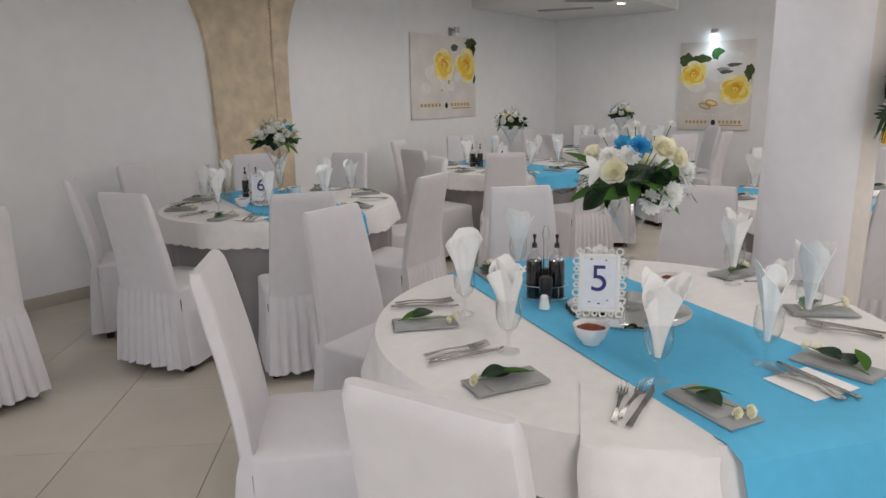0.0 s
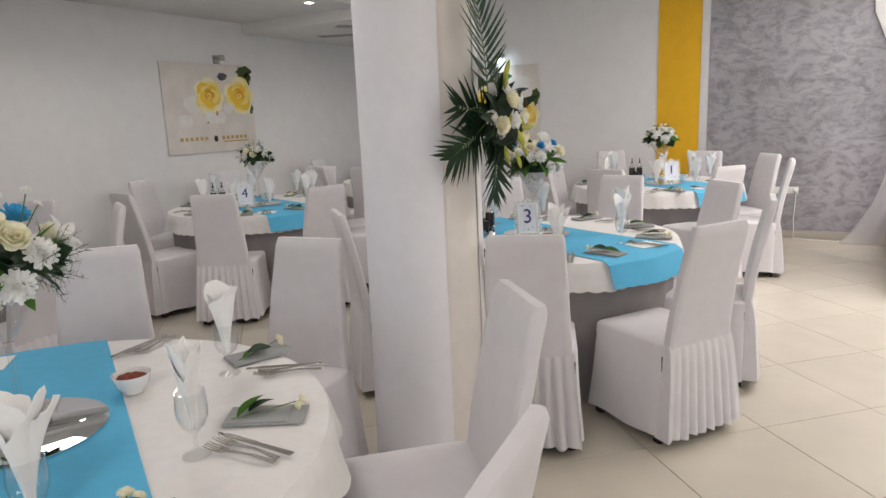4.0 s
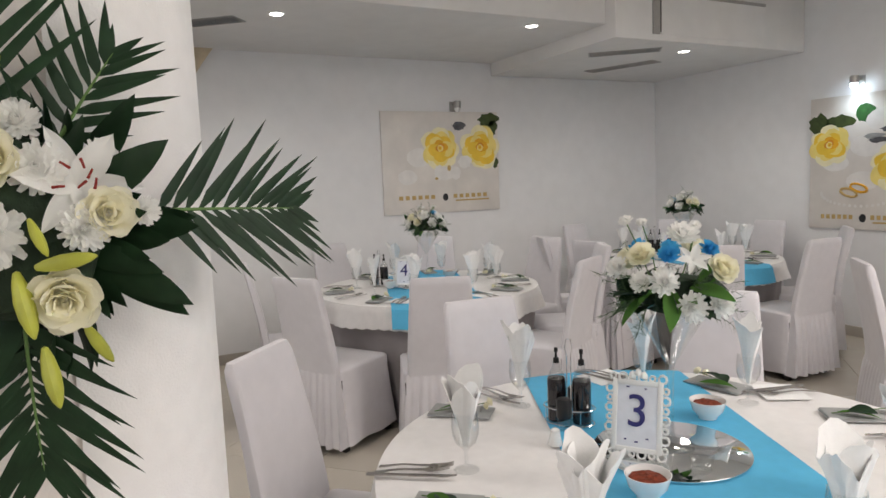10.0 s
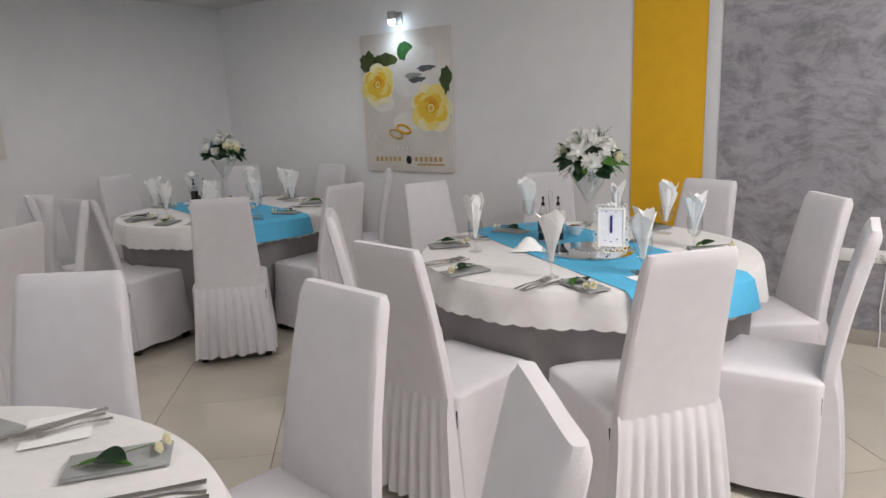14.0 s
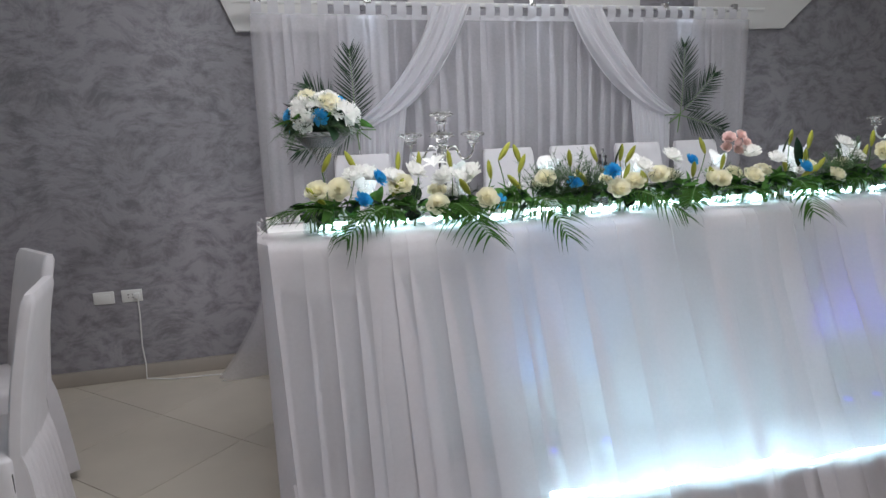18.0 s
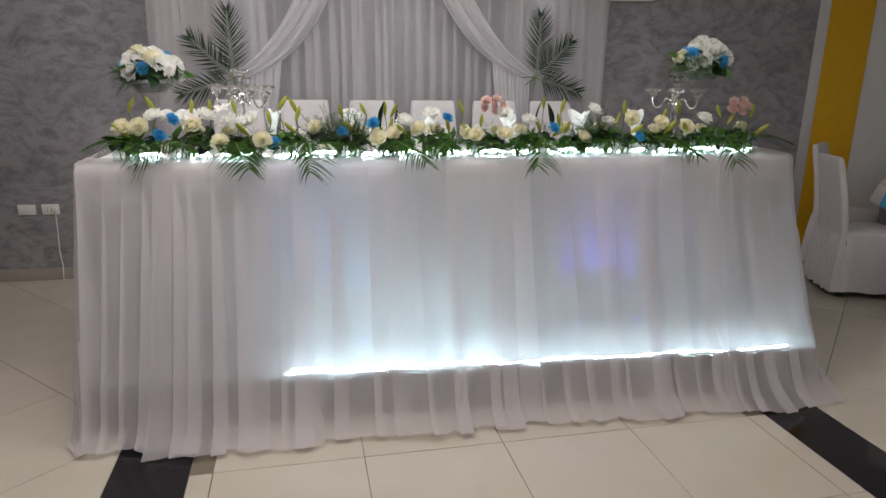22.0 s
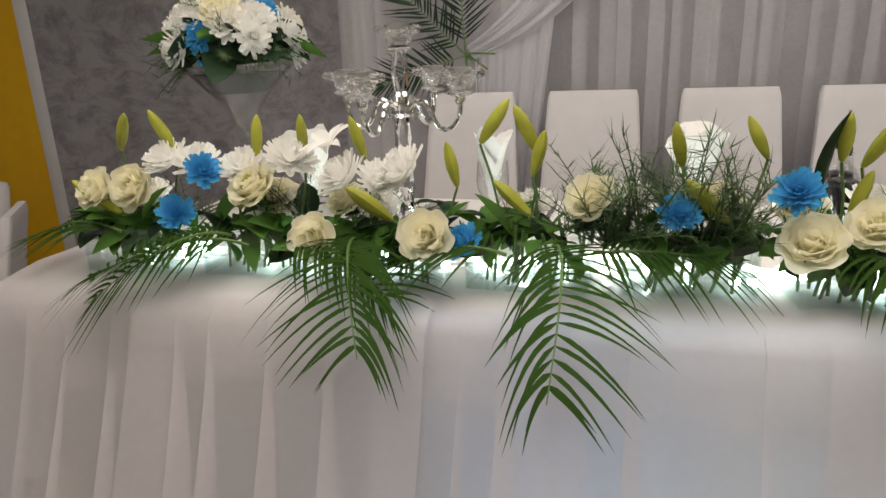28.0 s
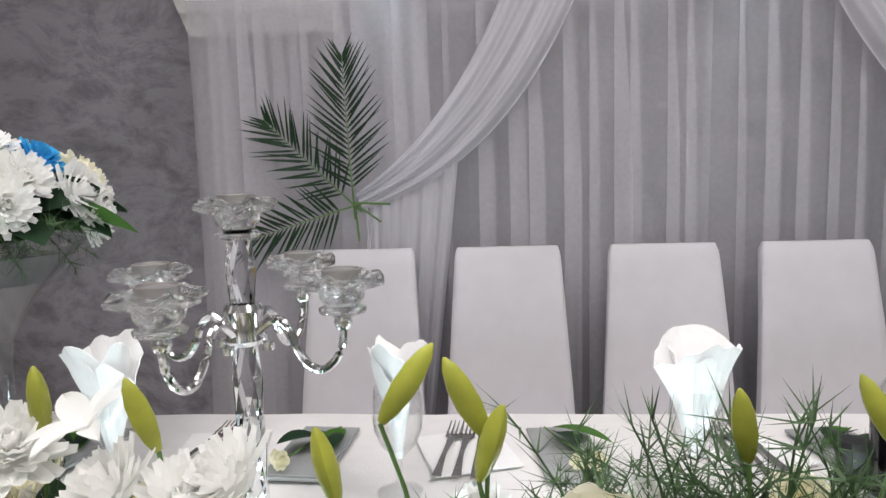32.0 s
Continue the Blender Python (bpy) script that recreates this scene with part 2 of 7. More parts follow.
BLACKPL = mat("black_plastic", (0.012, 0.012, 0.013), 0.35)
WHITEPL = mat("white_plastic", (0.80, 0.80, 0.79), 0.35)
CERAMIC = mat("white_ceramic", (0.82, 0.82, 0.81), 0.15, coat=0.4)
SPICE = mat("red_dried_peppers", (0.20, 0.035, 0.012), 0.7, grain=0.5, scale=90, bump=0.8, bscale=120)
INK = mat("navy_ink", (0.035, 0.035, 0.17), 0.6)
BLACKINK = mat("black_ink", (0.02, 0.02, 0.022), 0.6)
CARD = mat("printed_card", (0.78, 0.80, 0.86), 0.6, grain=0.04, scale=40)
LEAF = mat("palm_leaf", (0.012, 0.034, 0.014), 0.5, grain=0.25, scale=30, spread=0.15, spec=0.25)
# palm leaf for the head table, LED light from below put into its paler green
LEAF3 = sheer("led_lit_palm_leaf", (0.040, 0.088, 0.020), 0.0, 0.35)
LEAF2 = sheer("fresh_leaf", (0.085, 0.19, 0.045), 0.0, 0.3)
FERN = mat("fern_green", (0.05, 0.10, 0.035), 0.6, grain=0.3, scale=60, spread=0.2)
BUD = mat("lily_bud_green", (0.36, 0.38, 0.05), 0.45, grain=0.18, scale=30, spread=0.15)
CREAM = sheer("cream_rose_petal", (0.985, 0.96, 0.80), 0.0, 0.50)
PETAL = sheer("white_petal", (0.98, 0.98, 0.96), 0.0, 0.45)
BLUEP = sheer("dyed_blue_petal", (0.09, 0.48, 0.82), 0.0, 0.3)
PINKP = sheer("pink_rose_petal", (0.93, 0.75, 0.72), 0.0, 0.40)
STAMEN = mat("red_anther", (0.22, 0.015, 0.01), 0.7)
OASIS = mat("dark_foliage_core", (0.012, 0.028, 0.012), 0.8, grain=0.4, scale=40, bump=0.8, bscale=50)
STEM = mat("green_stem", (0.10, 0.19, 0.05), 0.5, grain=0.15, scale=40)
WATER = mat("vase_filler", (0.045, 0.05, 0.055), 0.3, grain=0.2, scale=50)
ACRYLIC = thin_glass("clear_acrylic", (0.93, 0.98, 0.97), 0.4, 0.06)
# the shade behind the voile is put into this cloth's grey
FRONTCLOTH = mat("shade_grey_cloth", (0.37, 0.35, 0.36), 0.8, grain=0.03, scale=20, bump=0.1, bscale=250, big=0.04)
THINCLOTH = sheer("thin_cloth", (0.74, 0.71, 0.72), 0.34, 0.3)
SHEER = sheer("white_voile", (0.80, 0.77, 0.79), 0.47, 0.42)
VOILE = sheer("curtain_voile", (0.86, 0.84, 0.88), 0.70, 0.35)
SWAG = sheer("swag_voile", (0.86, 0.85, 0.89), 0.20, 0.4)
RED = mat("red_carpet", (0.20, 0.008, 0.015), 0.95, grain=0.2, scale=80, bump=0.4, bscale=200)
RISER = mat("beige_laminate", (0.52, 0.44, 0.34), 0.5, grain=0.06, scale=12)
PRINT = mat("print_ground", (0.72, 0.68, 0.64), 0.5, grain=0.05, scale=5, big=0.08, bigscale=3)
ROSEY = mat("print_yellow_rose", (0.84, 0.56, 0.05), 0.5, grain=0.06, scale=12)
ROSEY2 = mat("print_deep_yellow", (0.78, 0.40, 0.015), 0.5, grain=0.08, scale=12)
ROSEO = mat("print_orange_heart", (0.68, 0.25, 0.01), 0.5, grain=0.08, scale=14)
ROSEL = mat("print_pale_yellow", (0.86, 0.70, 0.22), 0.5, grain=0.05, scale=12)
PRINTG = mat("print_green", (0.03, 0.13, 0.03), 0.5, grain=0.3, scale=20)
PRINTD = mat("print_dark", (0.10, 0.10, 0.11), 0.5, grain=0.3, scale=20)
PRINTW = mat("print_white", (0.77, 0.745, 0.72), 0.5, grain=0.05, scale=14)


def rose_print(name, heart, deep, yellow, pale):
    """Printed ink of a rose in bloom: folded petals, deep at the heart and pale at the rim."""
    m = bpy.data.materials.new(name)
    m.use_nodes = True
    n, l = m.node_tree.nodes, m.node_tree.links
    tc, nz, ad, ln = n.new("ShaderNodeTexCoord"), n.new("ShaderNodeTexNoise"), n.new("ShaderNodeVectorMath"), n.new("ShaderNodeVectorMath")
    nz.inputs["Scale"].default_value, nz.inputs["Detail"].default_value = 2.4, 3
    ad.operation, ad.inputs[1].default_value = "MULTIPLY_ADD", (0.5, 0.5, 0.5)
    ln.operation = "LENGTH"
    l.new(tc.outputs["Object"], nz.inputs["Vector"])
    l.new(nz.outputs["Color"], ad.inputs[0]), l.new(tc.outputs["Object"], ad.inputs[2])
    off = n.new("ShaderNodeVectorMath")
    off.operation, off.inputs[1].default_value = "SUBTRACT", (0.30, 0.25, 0.16)
    l.new(ad.outputs[0], off.inputs[0]), l.new(off.outputs[0], ln.inputs[0])
    wv = n.new("ShaderNodeTexWave")
    wv.wave_type, wv.rings_direction = "RINGS", "SPHERICAL"
    wv.inputs["Scale"].default_value, wv.inputs["Distortion"].default_value, wv.inputs["Detail"].default_value = 0.9, 5.0, 1.5
    l.new(off.outputs[0], wv.inputs["Vector"])
    sm = n.new("ShaderNodeMath")
    sm.operation, sm.inputs[1].default_value = "MULTIPLY_ADD", 0.26
    l.new(wv.outputs["Fac"], sm.inputs[0]), l.new(ln.outputs["Value"], sm.inputs[2])
    cr = n.new("ShaderNodeValToRGB")
    e = cr.color_ramp.elements
    e[0].position, e[0].color = 0.16, (*heart, 1)
    e[1].position, e[1].color = 1.0, (*pale, 1)
    for p, c in ((0.40, deep), (0.76, yellow)):
        x = e.new(p)
        x.color = (*c, 1)
    l.new(sm.outputs[0], cr.inputs[0])
    b = n["Principled BSDF"]
    b.inputs["Roughness"].default_value = 0.5
    l.new(cr.outputs[0], b.inputs["Base Color"])
    return m


ROSEP = rose_print("print_rose_bloom", (0.62, 0.20, 0.01), (0.78, 0.42, 0.02), (0.84, 0.57, 0.05), (0.86, 0.74, 0.32))
CREAMP = mat("print_cream", (0.86, 0.79, 0.52), 0.5, grain=0.05, scale=12)
PRINTS = mat("print_silver_grey", (0.50, 0.48, 0.50), 0.5, grain=0.2, scale=24)
PRINTO = mat("print_olive", (0.05, 0.075, 0.02), 0.5, grain=0.3, scale=18)
GOLD = mat("print_gold", (0.52, 0.36, 0.14), 0.5, grain=0.1, scale=30)
GRILLE = mat("dark_grille", (0.10, 0.10, 0.10), 0.5)
ALU = mat("grey_aluminium", (0.42, 0.41, 0.40), 0.4, 0.7, grain=0.05)
LED = glow("cool_white_led", (0.62, 0.92, 1.0), 260)
FAIRY = glow("fairy_light", (0.80, 0.98, 1.0), 125)
BULB = glow("lit_bulb", (0.72, 0.89, 1.0), 30)
DOWN = glow("downlight_lens", (1.0, 0.96, 0.90), 14)
BLUELED = glow("blue_led", (0.10, 0.10, 1.0), 2)

# ---- building helpers ----
UP = Vector((0, 0, 1))


def mesh_of(bm, name, material=None, smooth=True):
    me = bpy.data.meshes.new(name)
    bm.normal_update()
    bm.to_mesh(me)
    bm.free()
    if material:
        me.materials.append(material)
    if smooth:
        me.polygons.foreach_set("use_smooth", [True] * len(me.polygons))
        try:
            me.set_sharp_from_angle(angle=radians(38))
        except AttributeError:
            pass
    return me


def part(name, bm, material, parent, label="", m=None, smooth=True):
    me = bm if isinstance(bm, bpy.types.Mesh) else mesh_of(bm, name, material, smooth)
    ob = new(name, me)
    ob.parent = parent
    if m is not None:
        ob.matrix_basis = m
    if label:
        tagged(ob, label)
    return ob


def thing(name, label, category, group="", kind="", m=None):
    ob = new(name)
    ob.empty_display_size = 0.1
    if m is not None:
        ob.matrix_basis = m
    return tagged(ob, label, category, group, kind)


def solid(name, bm, material, label="", category="", group="", kind="", m=None, smooth=True):
    """A thing that is one mesh."""
    me = bm if isinstance(bm, bpy.types.Mesh) else mesh_of(bm, name, material, smooth)
    ob = new(name, me)
    if m is not None:
        ob.matrix_basis = m
    return tagged(ob, label, category, group, kind)


def box(bm, x0, y0, z0, x1, y1, z1, bevel=0.0, seg=2):
    g = bmesh.ops.create_cube(bm, size=1.0)
    vs = g["verts"]
    for v in vs:
        v.co = Vector((x0 + (v.co.x + 0.5) * (x1 - x0), y0 + (v.co.y + 0.5) * (y1 - y0), z0 + (v.co.z + 0.5) * (z1 - z0)))
    if bevel:
        es = list({e for v in vs for e in v.link_edges})
        bmesh.ops.bevel(bm, geom=es, offset=bevel, segments=seg, profile=0.5, affect="EDGES")
    return bm


def slab(corners, z0, z1):
    """An upright block on a plan of corners."""
    bm = bmesh.new()
    lo, hi = [[bm.verts.new((x, y, z)) for x, y in corners] for z in (z0, z1)]
    n = len(corners)
    bm.faces.new(lo[::-1])
    bm.faces.new(hi)
    for i in range(n):
        bm.faces.new((lo[i], lo[(i + 1) % n], hi[(i + 1) % n], hi[i]))
    bmesh.ops.recalc_face_normals(bm, faces=bm.faces)
    return bm


def boxes(*dims, bevel=0.0, seg=2):
    bm = bmesh.new()
    for d in dims:
        box(bm, *d, bevel=bevel, seg=seg)
    return bm


def lathe(bm, profile, seg=24, m=None):
    """Turns a list of (radius, height) round the z axis."""
    rings = []
    for r, z in profile:
        if r < 1e-5:
            v = bm.verts.new((0, 0, z))
            rings.append([v])
        else:
            rings.append([bm.verts.new((r * math.cos(a), r * math.sin(a), z)) for a in (2 * math.pi * i / seg for i in range(seg))])
    for a, b in zip(rings, rings[1:]):
        for i in range(seg):
            j = (i + 1) % seg
            if len(a) == 1 and len(b) == 1:
                continue
            if len(a) == 1:
                bm.faces.new((a[0], b[j], b[i]))
            elif len(b) == 1:
                bm.faces.new((a[i], a[j], b[0]))
            else:
                bm.faces.new((a[i], a[j], b[j], b[i]))
    if m is not None:
        for ring in rings:
            for v in ring:
                v.co = m @ v.co
    return bm


def sheet(bm, f, nu, nv, closed=False, m=None):
    """A grid of points f(u, v), u and v from 0 to 1."""
    rows = []
    for j in range(nv + 1):
        row = []
        for i in range(nu if closed else nu + 1):
            co = Vector(f(i / nu, j / nv))
            row.append(bm.verts.new(m @ co if m is not None else co))
        rows.append(row)
    n = len(rows[0])
    for a, b in zip(rows, rows[1:]):
        for i in range(n if closed else n - 1):
            k = (i + 1) % n
            bm.faces.new((a[i], a[k], b[k], b[i]))
    return rows


def thicken(bm, t):
    bmesh.ops.recalc_face_normals(bm, faces=bm.faces[:])
    bmesh.ops.solidify(bm, geom=bm.faces[:], thickness=t)
    return bm


def tube(bm, pts, r0, r1=None, seg=6):
    r1 = r0 if r1 is None else r1
    pts = [Vector(p) for p in pts]
    rings = []
    for i, p in enumerate(pts):
        d = (pts[min(i + 1, len(pts) - 1)] - pts[max(i - 1, 0)]).normalized()
        s = d.orthogonal().normalized() if abs(d.z) > 0.9 else d.cross(UP).normalized()
        t = d.cross(s)
        r = r0 + (r1 - r0) * i / max(1, len(pts) - 1)
        rings.append([bm.verts.new(p + s * (r * math.cos(a)) + t * (r * math.sin(a))) for a in (2 * math.pi * k / seg for k in range(seg))])
    for a, b in zip(rings, rings[1:]):
        for k in range(seg):
            j = (k + 1) % seg
            bm.faces.new((a[k], a[j], b[j], b[k]))
    bm.faces.new(rings[0][::-1]), bm.faces.new(rings[-1])
    return bm


# ---- floor, walls, ceiling ----
floor = solid("floor", boxes((ROOM_W, ROOM_S, -0.12, ROOM_E, ROOM_N, -0.003)), GROUT, kind="structure", label="glossy cream porcelain tile floor", smooth=False)
T = 0.2


def wall(name, dims, material=WALL, holes=()):
    return solid(name, boxes(*dims), material, kind="structure", smooth=False)


wall("wall_west", [(ROOM_W - T, ROOM_S - T, -0.12, ROOM_W, ROOM_N + T, HIGH)])
YL0, YL1, YR0, YR1 = 0.30, 0.77, 8.06, 8.52
G0, G1 = 0.86, 7.94
wall("wall_north", [(ROOM_W, ROOM_N, -0.12, ROOM_E, ROOM_N + T, HIGH)])
tagged(bpy.data.objects["wall_north"], "white painted end wall")
# window openings in the unseen south and east walls, added for the daylight lamps
WIN_S = [(-3.3, -1.1), (0.1, 2.3), (3.5, 5.7), (6.9, 9.1)]
dims, last = [], ROOM_W
for a, b in WIN_S:
    dims += [(last, ROOM_S - T, -0.12, a, ROOM_S, HIGH), (a, ROOM_S - T, -0.12, b, ROOM_S, 0.7), (a, ROOM_S - T, 2.6, b, ROOM_S, HIGH)]
    last = b
wall("wall_south", dims + [(last, ROOM_S - T, -0.12, ROOM_E, ROOM_S, HIGH)])
WIN_E = [(-0.6, 1.4), (2.6, 4.6)]
dims, last = [], ROOM_S - T
for a, b in WIN_E:
    dims += [(ROOM_E, last, -0.12, ROOM_E + T, a, HIGH), (ROOM_E, a, -0.12, ROOM_E + T, b, 0.7), (ROOM_E, a, 2.6, ROOM_E + T, b, HIGH)]
    last = b
wall("wall_east", dims + [(ROOM_E, last, -0.12, ROOM_E + T, ROOM_N + T, HIGH)])
# painted bands and the plaster field stand a little proud of the end wall
solid("yellow_band", boxes((YL0, ROOM_N - 0.012, 0, YL1, ROOM_N, HIGH)), YELLOW, kind="structure", smooth=False, label="mustard yellow painted wall band")
solid("yellow_band", boxes((YR0, ROOM_N - 0.012, 0, YR1, ROOM_N, HIGH)), YELLOW, kind="structure", smooth=False, label="mustard yellow painted wall band")
solid("wall_plaster", boxes((G0, ROOM_N - 0.025, 0.09, G1, ROOM_N, HIGH)), STUCCO, kind="structure", smooth=False, label="grey trowelled decorative plaster wall")
for a, b in ((YL1, G0), (G1, YR0)):
    solid("trim", boxes((a, ROOM_N - 0.018, 0, b, ROOM_N, HIGH), bevel=0.004), TRIM, kind="structure", label="pale grey wall edge strip")
solid("baseboard", boxes((G0, ROOM_N - 0.04, 0, G1, ROOM_N, 0.088), bevel=0.003), BASEB, kind="structure", label="cream tile skirting")
solid("baseboard", boxes((ROOM_W, ROOM_N - 0.014, 0, YL0, ROOM_N, 0.088), bevel=0.003), BASEB, kind="structure", label="cream tile skirting")
solid("baseboard", boxes((YR1, ROOM_N - 0.014, 0, ROOM_E, ROOM_N, 0.088), bevel=0.003), BASEB, kind="structure", label="cream tile skirting")
solid("baseboard", boxes((ROOM_W, ROOM_S, 0, ROOM_W + 0.014, ROOM_N - 0.014, 0.088), bevel=0.003), BASEB, kind="structure", label="cream tile skirting")

# ceilings: high over the middle, lowered along the west side and in the north-west corner
EDGE1, EDGE2, STEP = -2.31, -2.2, 8.2
solid("ceiling", boxes((ROOM_W - T, ROOM_S - T, HIGH, ROOM_E + T, ROOM_N + T, HIGH + 0.15)), CEIL, kind="structure", smooth=False, label="white plaster ceiling")
solid("ceiling_soffit", boxes((ROOM_W, ROOM_S, MID, EDGE1, STEP, HIGH), bevel=0.006), CEIL, kind="structure", label="lowered white plasterboard ceiling")
solid("ceiling_soffit", boxes((ROOM_W, STEP, LOW, EDGE2, ROOM_N, HIGH), bevel=0.006), CEIL, kind="structure", label="lowered white plasterboard ceiling")

# diagonal tiles beyond the dance floor, square tiles within its black border
ANG, TS, GAP = radians(43.5), 0.6125, 0.0035
TU, TV = Vector((math.cos(ANG), math.sin(ANG))), Vector((-math.sin(ANG), math.cos(ANG)))
T0 = Vector((1.932, 8.903))
DX0, DX1, DY0, DY1 = 2.762, 5.952, 3.2, 8.02


def clip(poly, axis, at, keep_less):
    out = []
    for i, p in enumerate(poly):
        q = poly[(i + 1) % len(poly)]
        pin, qin = (p[axis] < at) == keep_less, (q[axis] < at) == keep_less
        if pin:
            out.append(p)
        if pin != qin:
            s = (at - p[axis]) / (q[axis] - p[axis])
            out.append((p[0] + s * (q[0] - p[0]), p[1] + s * (q[1] - p[1])))
    return out


def tile_mesh(poly, cx, cy):
    bm = bmesh.new()
    top = [bm.verts.new((x - cx + (cx - x) * 0.003, y - cy + (cy - y) * 0.003, 0)) for x, y in poly]
    mid = [bm.verts.new((x - cx, y - cy, -0.0012)) for x, y in poly]
    bot = [bm.verts.new((x - cx, y - cy, -0.009)) for x, y in poly]
    bm.faces.new(top)
    for a, b in ((mid, top), (bot, mid)):
        for i in range(len(poly)):
            j = (i + 1) % len(poly)
            bm.faces.new((a[i], a[j], b[j], b[i]))
    return mesh_of(bm, "tile", TILE, False)


def lay_floor():
    whole, far = None, bmesh.new()
    count = 0
    areas = [(ROOM_W, DX0, ROOM_S, ROOM_N), (DX1, ROOM_E, ROOM_S, ROOM_N), (DX0, DX1, ROOM_S, DY0)]
    cells = []
    for i in range(-30, 31):
        for j in range(-30, 31):
            c = T0 + TU * (TS * (i + 0.5)) + TV * (TS * (j + 0.5))
            cells.append(((c - Vector((1.6, 6.0))).length, c))
    cells.sort(key=lambda k: k[0])
    h = (TS - GAP) / 2
    for _, c in cells:
        sq = [tuple(c + TU * (h * a) + TV * (h * b)) for a, b in ((-1, -1), (1, -1), (1, 1), (-1, 1))]
        for x0, x1, y0, y1 in areas:
            poly = clip(clip(clip(clip(sq, 0, x0 + 0.002, False), 0, x1 - 0.002, True), 1, y0 + 0.002, False), 1, y1 - 0.002, True)
            if len(poly) < 3:
                continue
            if poly == sq and count < 290:
                if whole is None:
                    whole = tile_mesh([(x - c.x, y - c.y) for x, y in sq], 0, 0)
                part("tile", whole, None, floor, m=pose(c.x, c.y, 0))
                count += 1
            elif poly == sq or count >= 290:
                far.faces.new([far.verts.new((x, y, 0)) for x, y in poly])
            else:
                part("tile", tile_mesh(poly, c.x, c.y), None, floor, m=pose(c.x, c.y, 0))
                count += 1
    ob = part("far_tiles", far, TILE, floor, smooth=False)
    tagged(ob, kind="stuff")
    grid = tile_mesh([(-0.2985, -0.2985), (0.2985, -0.2985), (0.2985, 0.2985), (-0.2985, 0.2985)], 0, 0)
    xs = [3.155 + 0.6 * k for k in range(4)]
    ys = [7.64 - 0.6 * k for k in range(8)]
    for x in xs:
        for y in ys[:7]:
            part("tile", grid, None, floor, m=pose(x + 0.3, y - 0.3, 0))
    for y in ys[:7]:
        for a, b in ((3.067, 3.1525), (5.5575, 5.649)):
            part("tile", tile_mesh([(a, y - 0.5985), (b, y - 0.5985), (b, y - 0.0015), (a, y - 0.0015)], (a + b) / 2, y - 0.3), None, floor, m=pose((a + b) / 2, y - 0.3, 0))
    for x in xs:
        part("tile", tile_mesh([(x + 0.0015, 7.6415), (x + 0.5985, 7.6415), (x + 0.5985, DY1), (x + 0.0015, DY1)], x, 7.8), None, floor, m=pose(x, 7.8, 0))
    for a, b in ((DX0 + 0.002, 3.064), (5.652, DX1 - 0.002)):
        solid("floor_border", boxes((a, DY0, -0.008, b, DY1, 0.0006)), BLACKTILE, kind="structure", smooth=False, label="black granite floor border strip")


# stone pilaster on the west wall, flaring into arches at its head
def pilaster():
    def f(u, v):
        z = 2.65 * v
        k = max(0.0, (z - 1.75) / 0.9)
        flare = 0.34 * k ** 2.2
        wob = 0.008 * noise.noise((0, z * 5, u * 3))
        y0, y1 = 4.33 - flare + 0.10 * (1 - v) + wob, 5.19 + flare + wob
        return (ROOM_W + 0.05 + 0.012 * noise.noise((u * 6, z * 3, 2)), y0 + (y1 - y0) * u, z)
    bm = bmesh.new()
    rows = sheet(bm, f, 14, 40)
    # sides back to the wall
    for side in (0, -1):
        for a, b in zip(rows, rows[1:]):
            p, q = a[side], b[side]
            r, s = bm.verts.new((ROOM_W, p.co.y, p.co.z)), bm.verts.new((ROOM_W, q.co.y, q.co.z))
            bm.faces.new((p, q, s, r))
    bmesh.ops.recalc_face_normals(bm, faces=bm.faces[:])
    ob = solid("stone_pilaster", bm, STONE, kind="structure", label="beige stone pilaster flaring into an arch")
    # a carved rope moulding runs up near its edge
    bm = bmesh.new()
    for i in range(70):
        z = 0.05 + i * 0.036
        lathe(bm, [(0, -0.02), (0.009, -0.014), (0.012, 0.0), (0.009, 0.014), (0, 0.02)], 8, pose(ROOM_W + 0.056, 5.02 + 0.012 * noise.noise((z * 2, 1, 3)), z, 28, 0, 0))
    part("rope_moulding", bm, STONE, ob, "carved rope moulding")


pilaster()

# ---- chairs ----


def rrect(u, hw, y0, y1, r):
    """A point on a rounded rectangle from -hw to hw and y0 to y1; u runs round it from the middle of the back."""
    w, d = 2 * hw, y1 - y0
    per = 2 * (w + d)
    s = (u * per + w / 2) % per
    if s < w:
        p = (-hw + s, y0)
    elif s < w + d:
        p = (hw, y0 + s - w)
    elif s < 2 * w + d:
        p = (hw - (s - w - d), y1)
    else:
        p = (-hw, y1 - (s - 2 * w - d))
    x = max(-hw + r, min(hw - r, p[0]))
    y = max(y0 + r, min(y1 - r, p[1]))
    dx, dy = p[0] - x, p[1] - y
    k = math.hypot(dx, dy)
    return (x + dx / k * r, y + dy / k * r) if k > r else p


CH_TOP = 1.0


